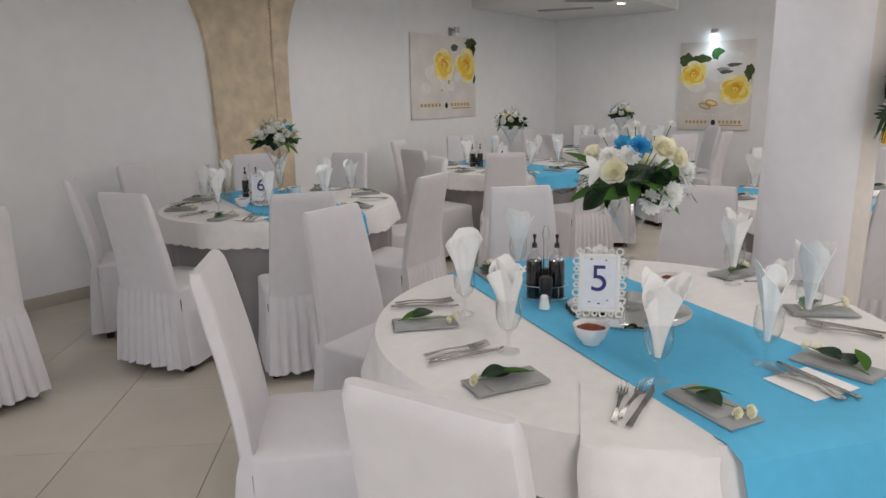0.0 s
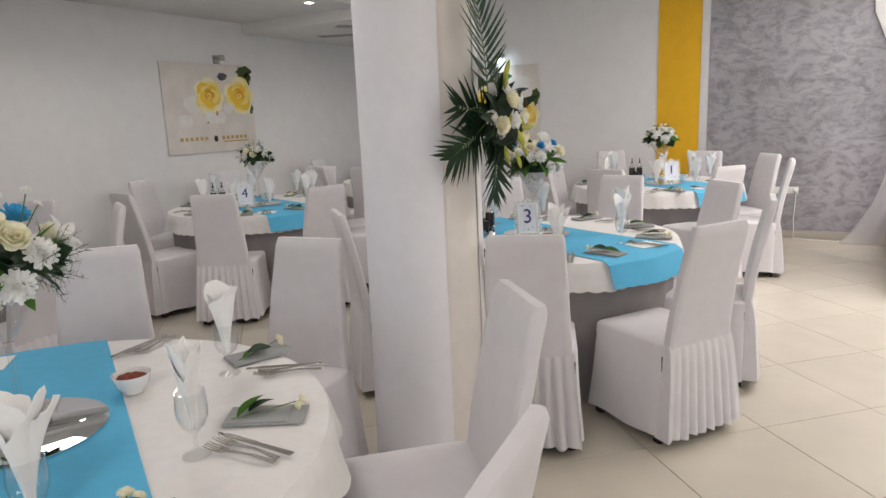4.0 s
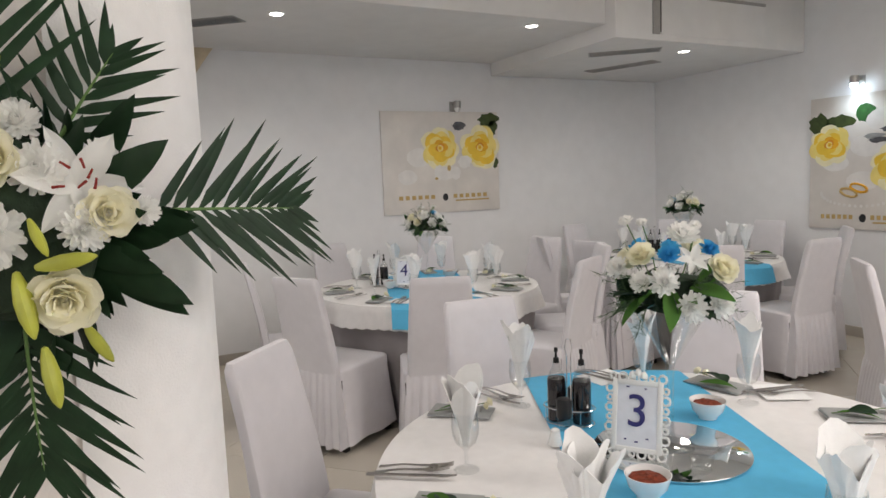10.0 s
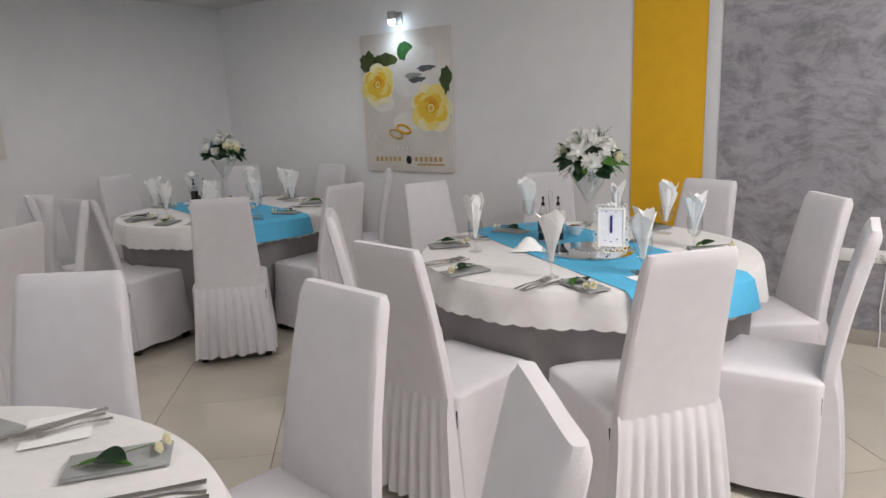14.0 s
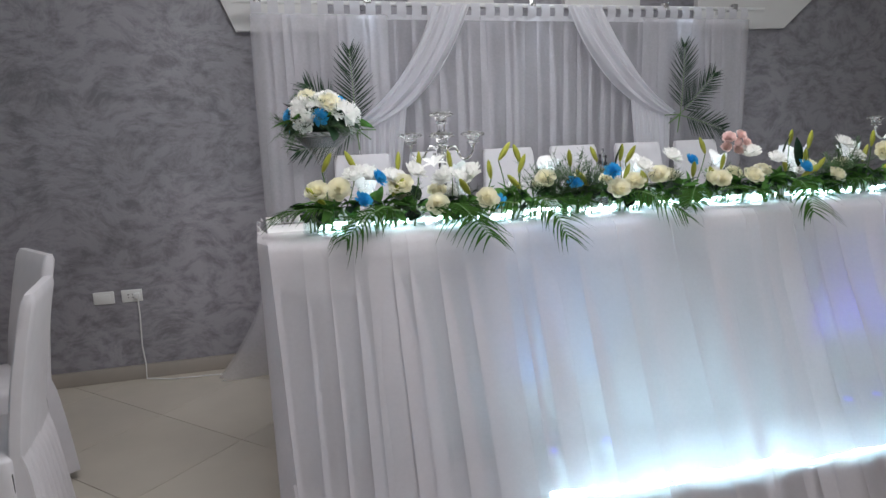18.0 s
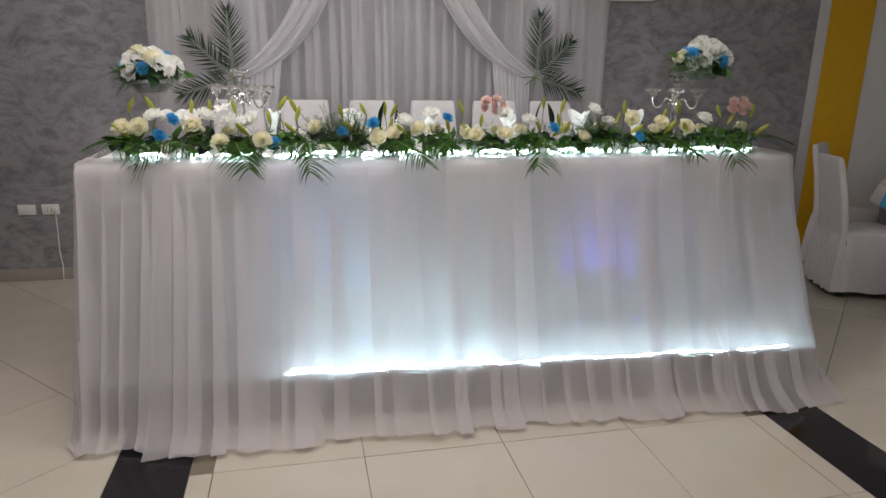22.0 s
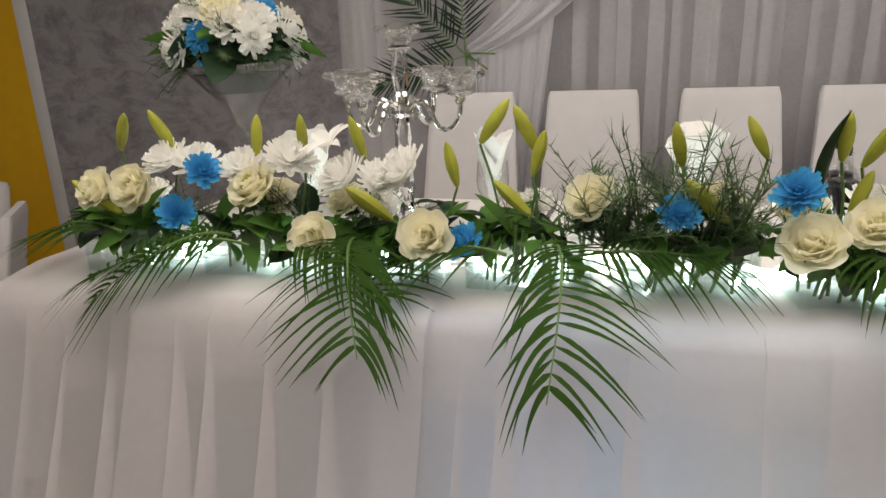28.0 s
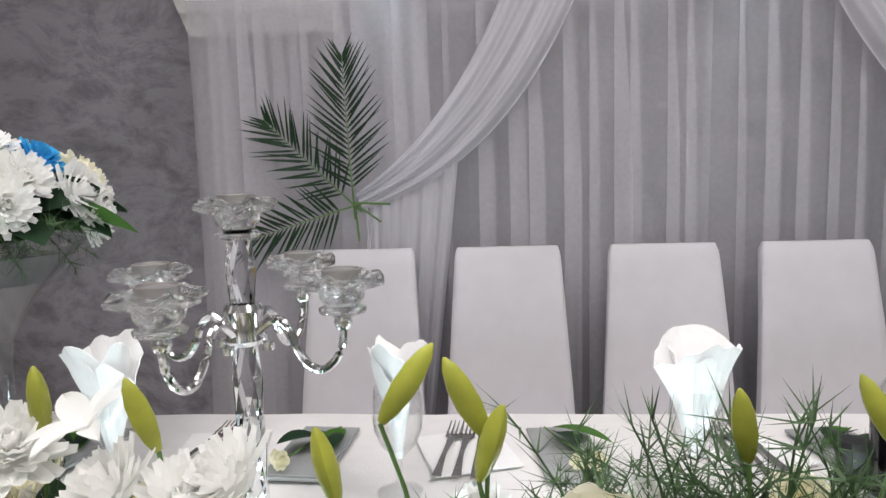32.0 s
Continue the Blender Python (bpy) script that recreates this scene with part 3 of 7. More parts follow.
def chair_parts(seed):
    rnd = random.Random(seed)
    ph = rnd.random() * 6

    def seat(u, v):
        # v 0: hem, v 1: seat edge
        z = 0.048 + 0.412 * v + (0.006 * math.sin(u * 40 + ph) if v == 0 else 0)
        flare = 0.028 * (1 - v) ** 1.5
        x, y = rrect(u, 0.215 + flare, -0.20 - 0.01, 0.225 + flare, 0.03)
        w = 0.006 * (1 - v) * math.sin(u * 2 * math.pi * 9 + ph)
        return (x * (1 + w), y * (1 + w), z)
    bm = bmesh.new()
    rows = sheet(bm, seat, 64, 8, closed=True)
    loops = rows[-1]
    for k, (s, dz) in enumerate(((0.985, 0.008), (0.95, 0.014), (0.75, 0.021), (0.35, 0.024))):
        nxt = [bm.verts.new((v.co.x * s / (1 if k == 0 else 1), v.co.y * s, 0.46 + dz)) for v in rows[-1]]
        for i in range(len(nxt)):
            j = (i + 1) % len(nxt)
            bm.faces.new((loops[i], loops[j], nxt[j], nxt[i]))
        loops = nxt
    bm.faces.new(loops)
    seat_me = mesh_of(bm, "seat_cover", CHAIRCLOTH)

    def back(u, v):
        z = 0.44 + (CH_TOP - 0.44) * v
        lean = 0.10 * v ** 1.4
        hw = 0.195 - 0.035 * v
        top = max(0.0, (v - 0.94) / 0.06)
        th = 0.024 - 0.010 * top ** 2
        x, y = rrect(u, hw - 0.006 * top ** 2, -th, th, 0.016)
        wr = 0.0025 * noise.noise((x * 9, z * 7, ph + (1 if y > 0 else 5)))
        return (x, y - 0.215 - lean + wr, z)
    bm = bmesh.new()
    rows = sheet(bm, back, 48, 26, closed=True)
    bm.faces.new(rows[-1])
    back_me = mesh_of(bm, "backrest_cover", CHAIRCLOTH)

    def pleat(u, v):
        x = (u - 0.5)
        w = 0.388 + 0.08 * (1 - v)
        k = (1 - v) ** 0.6
        fold = math.sin(u * 2 * math.pi * 8.5 + ph) * 0.013 * k * min(1, 6 * u, 6 * (1 - u))
        y = -0.236 - 0.046 * (1 - v) ** 0.6 + fold
        return (x * w + 0.004 * k * math.sin(u * 2 * math.pi * 8.5 + ph + 1.3), y, 0.048 + 0.422 * v + (0.007 * math.sin(u * 30 + ph) if v == 0 else 0))
    bm = bmesh.new()
    rows = sheet(bm, pleat, 90, 9)
    # returns at both ends, towards the seat
    for side in (0, -1):
        for a, b in zip(rows, rows[1:]):
            p, q = a[side], b[side]
            r, s = bm.verts.new((p.co.x * 0.97, -0.19, p.co.z)), bm.verts.new((q.co.x * 0.97, -0.19, q.co.z))
            bm.faces.new((p, q, s, r))
    pleat_me = mesh_of(bm, "pleated_skirt", CHAIRCLOTH)
    bm = bmesh.new()
    box(bm, -0.02, -0.02, 0, 0.02, 0.02, 0.42, bevel=0.004)
    leg_me = mesh_of(bm, "leg", BLACKFOOT)
    return seat_me, back_me, pleat_me, leg_me


def chair_at(proto, x, y, z, rz, group):
    c = copy_thing(proto, pose(x, y, z, 0, 0, rz))
    c["group"] = group
    return c


CHAIRS = []
for seed in range(3):
    seat_me, back_me, pleat_me, leg_me = chair_parts(seed)
    c = thing("banquet_chair", "white slip-covered banquet chair with a pleated back skirt", "chair", m=pose(0, 0, -50))
    part("seat_cover", seat_me, None, c)
    part("backrest_cover", back_me, None, c)
    part("pleated_skirt", pleat_me, None, c)
    for lx, ly in ((-0.19, 0.2), (0.19, 0.2), (-0.185, -0.185), (0.185, -0.185)):
        part("leg", leg_me, None, c, "black leg tip", m=pose(lx, ly, 0))
    CHAIRS.append(c)

# ---- table linen ----
TZ, TR = 0.755, 0.785


def round_table(name, x, y, run, seed, group):
    t = thing("round_table", "round banquet table, hidden under its cloths", "table", group="round banquet tables", m=pose(x, y, 0))
    bm = bmesh.new()
    lathe(bm, [(0, 0.715), (0.765, 0.715), (0.77, 0.72), (0.77, 0.738), (0.765, 0.743), (0, 0.743)], 48)
    part("tabletop", bm, RISER, t)
    for a in range(4):
        bm = boxes((-0.025, -0.025, 0, 0.025, 0.025, 0.715), bevel=0.004)
        part("leg", bm, BLACKFOOT, t, m=pose(0.5 * math.cos(a * math.pi / 2 + 0.7), 0.5 * math.sin(a * math.pi / 2 + 0.7), 0))
    rnd = random.Random(seed)
    ph = rnd.random() * 6

    def under(u, v):
        a = 2 * math.pi * u
        r = 0.772 - 0.04 * v + 0.018 * v * math.sin(a * 22 + ph) + 0.01 * v * math.sin(a * 9 + 2 * ph)
        return (r * math.cos(a), r * math.sin(a), 0.745 - 0.735 * v)
    bm = bmesh.new()
    sheet(bm, under, 180, 8, closed=True)
    solid("table_skirt", bm, SKIRT, "grey satin underskirt hanging to the floor", "table skirt", group="table skirts", m=pose(x, y, 0))

    def over(u, v):
        a = 2 * math.pi * u
        drop = max(0.0, v - 0.62) / 0.38
        if drop == 0:
            r = TR * (v / 0.62) + 1e-4
            return (r * math.cos(a), r * math.sin(a), TZ + 0.0028 * noise.noise((r * 4 * math.cos(a), r * 4 * math.sin(a), seed)))
        wav = math.sin(a * 13 + ph) * 0.5 + math.sin(a * 21 + 2.1 * ph) * 0.3 + 0.9 * noise.noise((math.cos(a) * 4, math.sin(a) * 4, seed))
        r = TR + 0.012 * math.sin(min(1, drop * 4) * math.pi / 2) + 0.028 * drop ** 1.2 * (1 + wav) * 0.8
        z = TZ - 0.012 * min(1, drop * 6) - 0.125 * drop
        if v > 0.995:
            z -= 0.009 * abs(math.sin(a * 34))
        return (r * math.cos(a), r * math.sin(a), z)
    bm = bmesh.new()
    sheet(bm, over, 272, 24, closed=True)
    bmesh.ops.remove_doubles(bm, verts=bm.verts[:], dist=0.0005)
    solid("tablecloth", bm, LINEN, "white damask tablecloth with a scalloped hem", "tablecloth", group="tablecloths", m=pose(x, y, 0))

    # runner across the top and down both sides
    half, drop = TR + 0.02, 0.13

    def strip(u, v):
        w = 0.29
        px = (u - 0.5) * 2 * w
        edge = math.sqrt(max(0.05, TR ** 2 - px ** 2)) + 0.018
        L = 2 * edge + 2 * drop
        s = v * L - L / 2
        if abs(s) < edge:
            return (s, px, TZ + 0.004)
        k = abs(s) - edge
        out = edge + 0.014 + 0.045 * min(1, k / drop) + 0.006 * math.sin(px * 20 + seed)
        return (math.copysign(out, s), px * (1 + 0.05 * k), TZ + 0.004 - k)
    bm = bmesh.new()
    sheet(bm, strip, 16, 48)
    solid("table_runner", thicken(bm, 0.0015), RUNNER, "sky-blue satin runner across the white tablecloth", "table runner", group="table runners", m=pose(x, y, 0, 0, 0, run))


# ---- small tableware, built once ----
def goblet_mesh():
    bm = bmesh.new()
    prof = [(0, 0.0), (0.031, 0.0), (0.033, 0.002), (0.02, 0.006), (0.006, 0.012), (0.0042, 0.03), (0.0045, 0.05), (0.012, 0.060),
            (0.026, 0.074), (0.034, 0.095), (0.036, 0.115), (0.034, 0.14), (0.033, 0.155), (0.0318, 0.155), (0.0328, 0.14), (0.0347, 0.115), (0.0328, 0.095), (0.025, 0.077), (0.010, 0.064), (0, 0.062)]
    return mesh_of(lathe(bm, prof, 20), "wine_glass", GLASS)


def napkin_mesh(seed):
    """A paper napkin rolled to a cone and pushed into a glass: narrow foot, wide top with corners standing up between notches."""
    rnd = random.Random(seed + 5)
    bm = bmesh.new()
    for lay in range(2):
        corners = 2 + (seed + lay) % 2
        turn, ph = rnd.uniform(0, 6.28), rnd.uniform(0, 6.28)
        hgt = rnd.uniform(0.262, 0.285) - 0.016 * lay
        notch, flat = rnd.uniform(0.040, 0.062), rnd.uniform(0.55, 0.75)
        lean = rnd.uniform(-0.012, 0.012)
        flare = [rnd.uniform(0.15, 0.60) for k in range(corners)]

        def f(u, v, corners=corners, turn=turn, ph=ph, hgt=hgt, notch=notch, flat=flat, lean=lean, flare=flare, lay=lay):
            k = u * corners
            tip = 1 - abs((k % 1.0) - 0.5) * 2
            a = 2 * math.pi * u
            top = hgt - notch * (1 - tip) ** 1.2 - 0.012 * math.sin(a + ph) + 0.016 * noise.noise((math.cos(a) * 2.2, math.sin(a) * 2.2, seed * 3 + lay))
            z = 0.066 + (top - 0.066) * v
            r = (0.007 + 0.010 * v + 0.033 * v ** 1.35) * (1 - 0.16 * lay)
            r *= 1 + flare[int(k) % corners] * tip ** 2 * v ** 2.5 + 0.16 * v * noise.noise((math.cos(a) * 1.6, math.sin(a) * 1.6, v * 2 + seed + lay * 9)) + 0.11 * v * noise.noise((math.cos(a) * 4.5, math.sin(a) * 4.5, v * 3 + seed))
            px, py = r * math.cos(a) * 1.10 + lean * v * v, r * math.sin(a) * flat
            return (px * math.cos(turn) - py * math.sin(turn), px * math.sin(turn) + py * math.cos(turn), z)
        sheet(bm, f, 36, 9)
    return mesh_of(thicken(bm, 0.0014), "napkin", NAPKIN)


def fork_mesh():
    bm = bmesh.new()

    def handle(u, v):
        w = 0.0075 - 0.0045 * math.sin(v * math.pi * 0.9) * 0.8
        y = -0.1 + 0.125 * v
        return ((u - 0.5) * 2 * w, y, 0.002 + 0.004 * math.sin(v * math.pi) ** 2 + 0.004 * v)
    sheet(bm, handle, 3, 10)

    def head(u, v):
        w = 0.003 + 0.0095 * min(1, v * 1.8)
        return ((u - 0.5) * 2 * w, 0.025 + 0.028 * v, 0.006 - 0.002 * v)
    sheet(bm, head, 3, 5)
    for k in range(4):
        x = -0.0108 + k * 0.0072
        sheet(bm, lambda u, v, x=x: (x + (u - 0.5) * 0.0036 * (1 - 0.6 * v), 0.053 + 0.042 * v, 0.004 + 0.006 * v * v), 1, 4)
    return mesh_of(thicken(bm, 0.0018), "fork", STEEL)


def knife_mesh():
    bm = bmesh.new()
    sheet(bm, lambda u, v: ((u - 0.5) * 2 * (0.0075 - 0.0025 * v), -0.11 + 0.11 * v, 0.004), 3, 6)
    sheet(bm, lambda u, v: (-0.006 + 0.0135 * u * (1 - 0.9 * max(0, v - 0.75) / 0.25 * (u > 0.5)) , 0.0 + 0.12 * v, 0.004), 3, 10)
    return mesh_of(thicken(bm, 0.0028), "knife", STEEL)


GOBLET = goblet_mesh()
NAPKINS = [napkin_mesh(k) for k in range(6)]
FORK, KNIFE = fork_mesh(), knife_mesh()
PAPER = mesh_of(boxes((-0.078, -0.07, 0, 0.078, 0.07, 0.0016)), "flat_napkin", NAPKIN, False)


def pouch_mesh():
    bm = bmesh.new()
    box(bm, -0.05, -0.10, 0, 0.05, 0.10, 0.006, bevel=0.002)
    box(bm, -0.049, -0.098, 0.0065, 0.047, 0.06, 0.0095, bevel=0.0015)
    return mesh_of(bm, "pouch", GREYNAP)


POUCH = pouch_mesh()


def leaf_bm(bm, length, width, curl=0.2, m=None, n=8, fold=0.25):
    """A pointed leaf from the origin along y."""
    def f(u, v):
        w = width * math.sin(math.pi * min(1, v * 0.97 + 0.03)) ** 0.8 * (1 - 0.25 * v)
        x = (u - 0.5) * 2
        return (x * w, length * v, fold * abs(x) * w + curl * length * (v - v * v) * 1.2 - curl * 0.4 * length * v * v)
    sheet(bm, f, 4, n, m=m)
    return bm


# ---- flowers ----
def mum_mesh(name, material, r=0.038, rows=6, petals=17, seed=0):
    """A full chrysanthemum head of many narrow spoon petals."""
    rnd = random.Random(seed)
    bm = bmesh.new()
    for k in range(rows):
        q = k / (rows - 1)
        tilt = radians(2 + 80 * q ** 1.15)
        L = r * (1.0 - 0.50 * q)
        n = petals - 2 * k
        for i in range(n):
            a = 2 * math.pi * (i + 0.5 * (k % 2)) / n + rnd.uniform(-0.13, 0.13)
            tl = tilt + rnd.uniform(-0.18, 0.18)
            m = Matrix.Rotation(a, 4, "Z") @ Matrix.Translation((0, 0.004 * (1 - q), 0.0022 * k)) @ Matrix.Rotation(tl, 4, "X")
            w = r * 0.15 * rnd.uniform(0.85, 1.15)
            LL = L * rnd.uniform(0.88, 1.08)

            def f(u, v, L=LL, w=w):
                x = (u - 0.5) * 2
                return (x * w * (0.40 + 0.80 * math.sin(math.pi * min(1, 0.12 + v * 0.78))), L * v, 0.45 * abs(x) * w + 0.30 * L * v * v)
            sheet(bm, f, 2, 3, m=m)
    lathe(bm, [(0, 0.0), (r * 0.62, 0.002), (r * 0.50, r * 0.20), (r * 0.25, r * 0.36), (0, r * 0.42)], 12)
    return mesh_of(bm, name, material)


def rose_mesh(name, material, r=0.04, seed=0):
    """An open garden rose: a tight heart inside whorls of cupped petals with rolled, slightly torn rims."""
    rnd = random.Random(seed)
    bm = bmesh.new()

    def heart(u, v):
        a = u * 7.2 * math.pi
        rr = r * (0.04 + 0.36 * u) * (0.80 + 0.24 * v ** 2) * (1 + 0.05 * math.sin(a * 1.3))
        return (rr * math.cos(a), rr * math.sin(a), r * (0.52 + 0.44 * v - 0.16 * u * v - 0.05 * math.sin(a * 0.9) * v))
    sheet(bm, heart, 96, 6)
    for ring, (rad, n, tilt, size) in enumerate(((0.26, 4, 2, 0.90), (0.40, 5, 6, 0.92), (0.54, 5, 12, 0.94), (0.66, 6, 22, 0.94), (0.74, 6, 36, 0.90))):
        for i in range(n):
            a = 2 * math.pi * (i + 0.41 * ring) / n + rnd.uniform(-0.18, 0.18)
            tl = radians(tilt + rnd.uniform(-7, 7))
            L = r * size * rnd.uniform(0.92, 1.08)
            w = r * (0.40 + 0.11 * ring) * rnd.uniform(0.9, 1.1)
            curl = 0.05 + 0.045 * ring
            ph = rnd.uniform(0, 6)
            m = Matrix.Rotation(a, 4, "Z") @ Matrix.Translation((0, r * rad * 0.55, r * 0.06 * (4 - ring))) @ Matrix.Rotation(radians(90) - tl, 4, "X")

            def f(u, v, L=L, w=w, curl=curl, ph=ph, rad=rad):
                x = (u - 0.5) * 2
                ww = w * min(1, 0.30 + 1.5 * v) * (1 - 0.55 * max(0, v - 0.6) / 0.4 * abs(x))
                cup = 0.42 * x * x * w * (1 - 0.3 * v)
                roll = -curl * L * max(0, v - 0.62) ** 2 * 6 - 0.05 * L * max(0, abs(x) - 0.6) * v * 3
                rim = 1 + 0.05 * math.sin(x * 4 + ph) * v + 0.06 * (1 - abs(x)) * v
                return (x * ww, L * v * rim, cup + roll)
            sheet(bm, f, 6, 6, m=m)
    lathe(bm, [(0, -0.002), (r * 0.3, 0.0), (r * 0.46, r * 0.2), (r * 0.42, r * 0.52), (r * 0.2, r * 0.64), (0, r * 0.66)], 12)
    return mesh_of(bm, name, material)


def lily_mesh(name, material, r=0.075):
    bm = bmesh.new()
    for i in range(6):
        m = Matrix.Rotation(i * math.pi / 3, 4, "Z") @ Matrix.Rotation(radians(38 if i % 2 else 30), 4, "X")
        w = r * (0.25 if i % 2 else 0.18)

        def f(u, v, w=w):
            x = (u - 0.5) * 2
            return (x * w * math.sin(math.pi * min(1, 0.06 + 0.94 * v)) ** 0.7, r * v, 0.3 * abs(x) * w - 0.38 * r * v ** 3)
        sheet(bm, f, 4, 8, m=m)
    return mesh_of(bm, name, material)


def anther_mesh():
    bm = bmesh.new()
    for i in range(6):
        a = i * math.pi / 3 + 0.4
        q = 0.010 + 0.006 * ((i * 5) % 4)
        tip = Vector((q * math.cos(a), q * math.sin(a), 0.046 + 0.004 * (i % 3)))
        side = Vector((math.cos(a * 2.7 + i), math.sin(a * 2.7 + i), 0.3 * (i % 2))) * 0.0065
        tube(bm, [tip - side, tip + Vector((0, 0, 0.0015)), tip + side], 0.0020, 0.0014, 5)
    return mesh_of(bm, "anther", STAMEN)


def bud_mesh():
    bm = bmesh.new()
    prof = [(0, 0), (0.005, 0.003), (0.010, 0.02), (0.0135, 0.045), (0.0125, 0.07), (0.008, 0.09), (0.0025, 0.101), (0, 0.103)]
    rings = lathe(bm, prof, 12)
    for v in bm.verts:
        a = math.atan2(v.co.y, v.co.x)
        k = 1 + 0.10 * math.cos(3 * a)
        v.co.x *= k
        v.co.y *= k
        v.co.x += 0.06 * v.co.z ** 2 * 4
    return mesh_of(bm, "lily_bud", BUD)


def fern_mesh(seed):
    rnd = random.Random(seed)
    bm = bmesh.new()
    for s in range(5):
        d = Vector((rnd.uniform(-0.5, 0.5), rnd.uniform(-0.5, 0.5), 1)).normalized()
        L = rnd.uniform(0.07, 0.13)
        pts = [d * (L * i / 6) + Vector((0, 0, -0.25 * L * (i / 6) ** 2)) for i in range(7)]
        tube(bm, pts, 0.0010, 0.0005, 3)
        for i in range(1, 7):
            for k in range(5):
                a = rnd.uniform(0, 6.28)
                e = Vector((math.cos(a), math.sin(a), rnd.uniform(0.1, 0.9))) * rnd.uniform(0.012, 0.026)
                p = pts[i]
                s1 = e.cross(UP).normalized() * 0.0007
                vs = [bm.verts.new(p - s1), bm.verts.new(p + s1), bm.verts.new(p + e)]
                bm.faces.new(vs)
    return mesh_of(bm, "fern_sprig", FERN, False)


def leaf_mesh(name, length, width, material, curl=0.15):
    return mesh_of(leaf_bm(bmesh.new(), length, width, curl), name, material)


def frond_bm(length, leaflets, reach, droop, seed, bend=0.0, vee=0.5, wide_=0.006, fall_=0.9, material=None, spread=66):
    """A feather palm frond from the origin along y, drooping to -z. Gives rachis points and the leaflets."""
    rnd = random.Random(seed)
    pts = [Vector((bend * (i / 20) ** 2, length * i / 20, -droop * (i / 20) ** 2)) for i in range(21)]
    rb = tube(bmesh.new(), pts, 0.0032, 0.0009, 5)
    lb = bmesh.new()
    for i in range(leaflets):
        s = 0.20 + 0.80 * (i / (leaflets - 1))
        k = s * 20
        a, b = pts[min(19, int(k))], pts[min(20, int(k) + 1)]
        p = a.lerp(b, k - int(k))
        t = (b - a).normalized()
        for side in (-1, 1):
            L = reach * (0.55 + 0.75 * math.sin(math.pi * min(1, s * 0.80 + 0.08))) * rnd.uniform(0.85, 1.1) * (1 if s < 0.9 else 0.7)
            ang = radians(spread - 40 * s) + rnd.uniform(-0.10, 0.10)
            sd = Vector((side, 0, 0))
            d = (t * math.cos(ang) + sd * math.sin(ang) + UP * vee * 0.35 * math.sin(ang)).normalized()
            w = wide_ * (0.8 + 0.4 * rnd.random())
            nrm = d.cross(t).normalized()
            wide = nrm.cross(d).normalized()
            fall = droop * fall_ * rnd.uniform(0.35, 1.3)

            def f(u, v, p=p, d=d, w=w, wide=wide, nrm=nrm, L=L, fall=fall):
                x = (u - 0.5) * 2
                ww = w * min(1, v * 7 + 0.25) * (1 - v ** 2.2)
                return p + d * (L * v) + wide * (x * ww) + nrm * (0.25 * abs(x) * ww) - UP * (fall * L * v * v)
            sheet(lb, f, 2, 6)
    return mesh_of(rb, "rachis", STEM), mesh_of(lb, "leaflet_fan", material or LEAF)


MUM = [mum_mesh("white_mum", PETAL, seed=k) for k in range(2)]
BLUEMUM = mum_mesh("blue_mum", BLUEP, 0.033, 6, 21, 5)
ROSE = [rose_mesh("cream_rose", CREAM, 0.040, k) for k in range(2)]
PINKROSE = rose_mesh("pink_rose", PINKP, 0.028, 3)
LILY = lily_mesh("white_lily", PETAL)
ANTHER = anther_mesh()
BUDM = bud_mesh()
FERNS = [fern_mesh(k) for k in range(3)]
LEAFS = leaf_mesh("leaf", 0.11, 0.020, LEAF2)
LEAFD = leaf_mesh("leaf", 0.14, 0.022, LEAF)
LEAFR = leaf_mesh("leaf", 0.075, 0.030, LEAF)
LEAFG = leaf_mesh("leaf", 0.085, 0.026, LEAF2)


def facing(p, d, roll=0.0, s=1.0):
    """A pose at p whose z axis points along d."""
    q = Vector(d).to_track_quat("Z", "Y").to_matrix().to_4x4()
    return Matrix.Translation(p) @ q @ Matrix.Rotation(roll, 4, "Z") @ Matrix.Scale(s, 4)


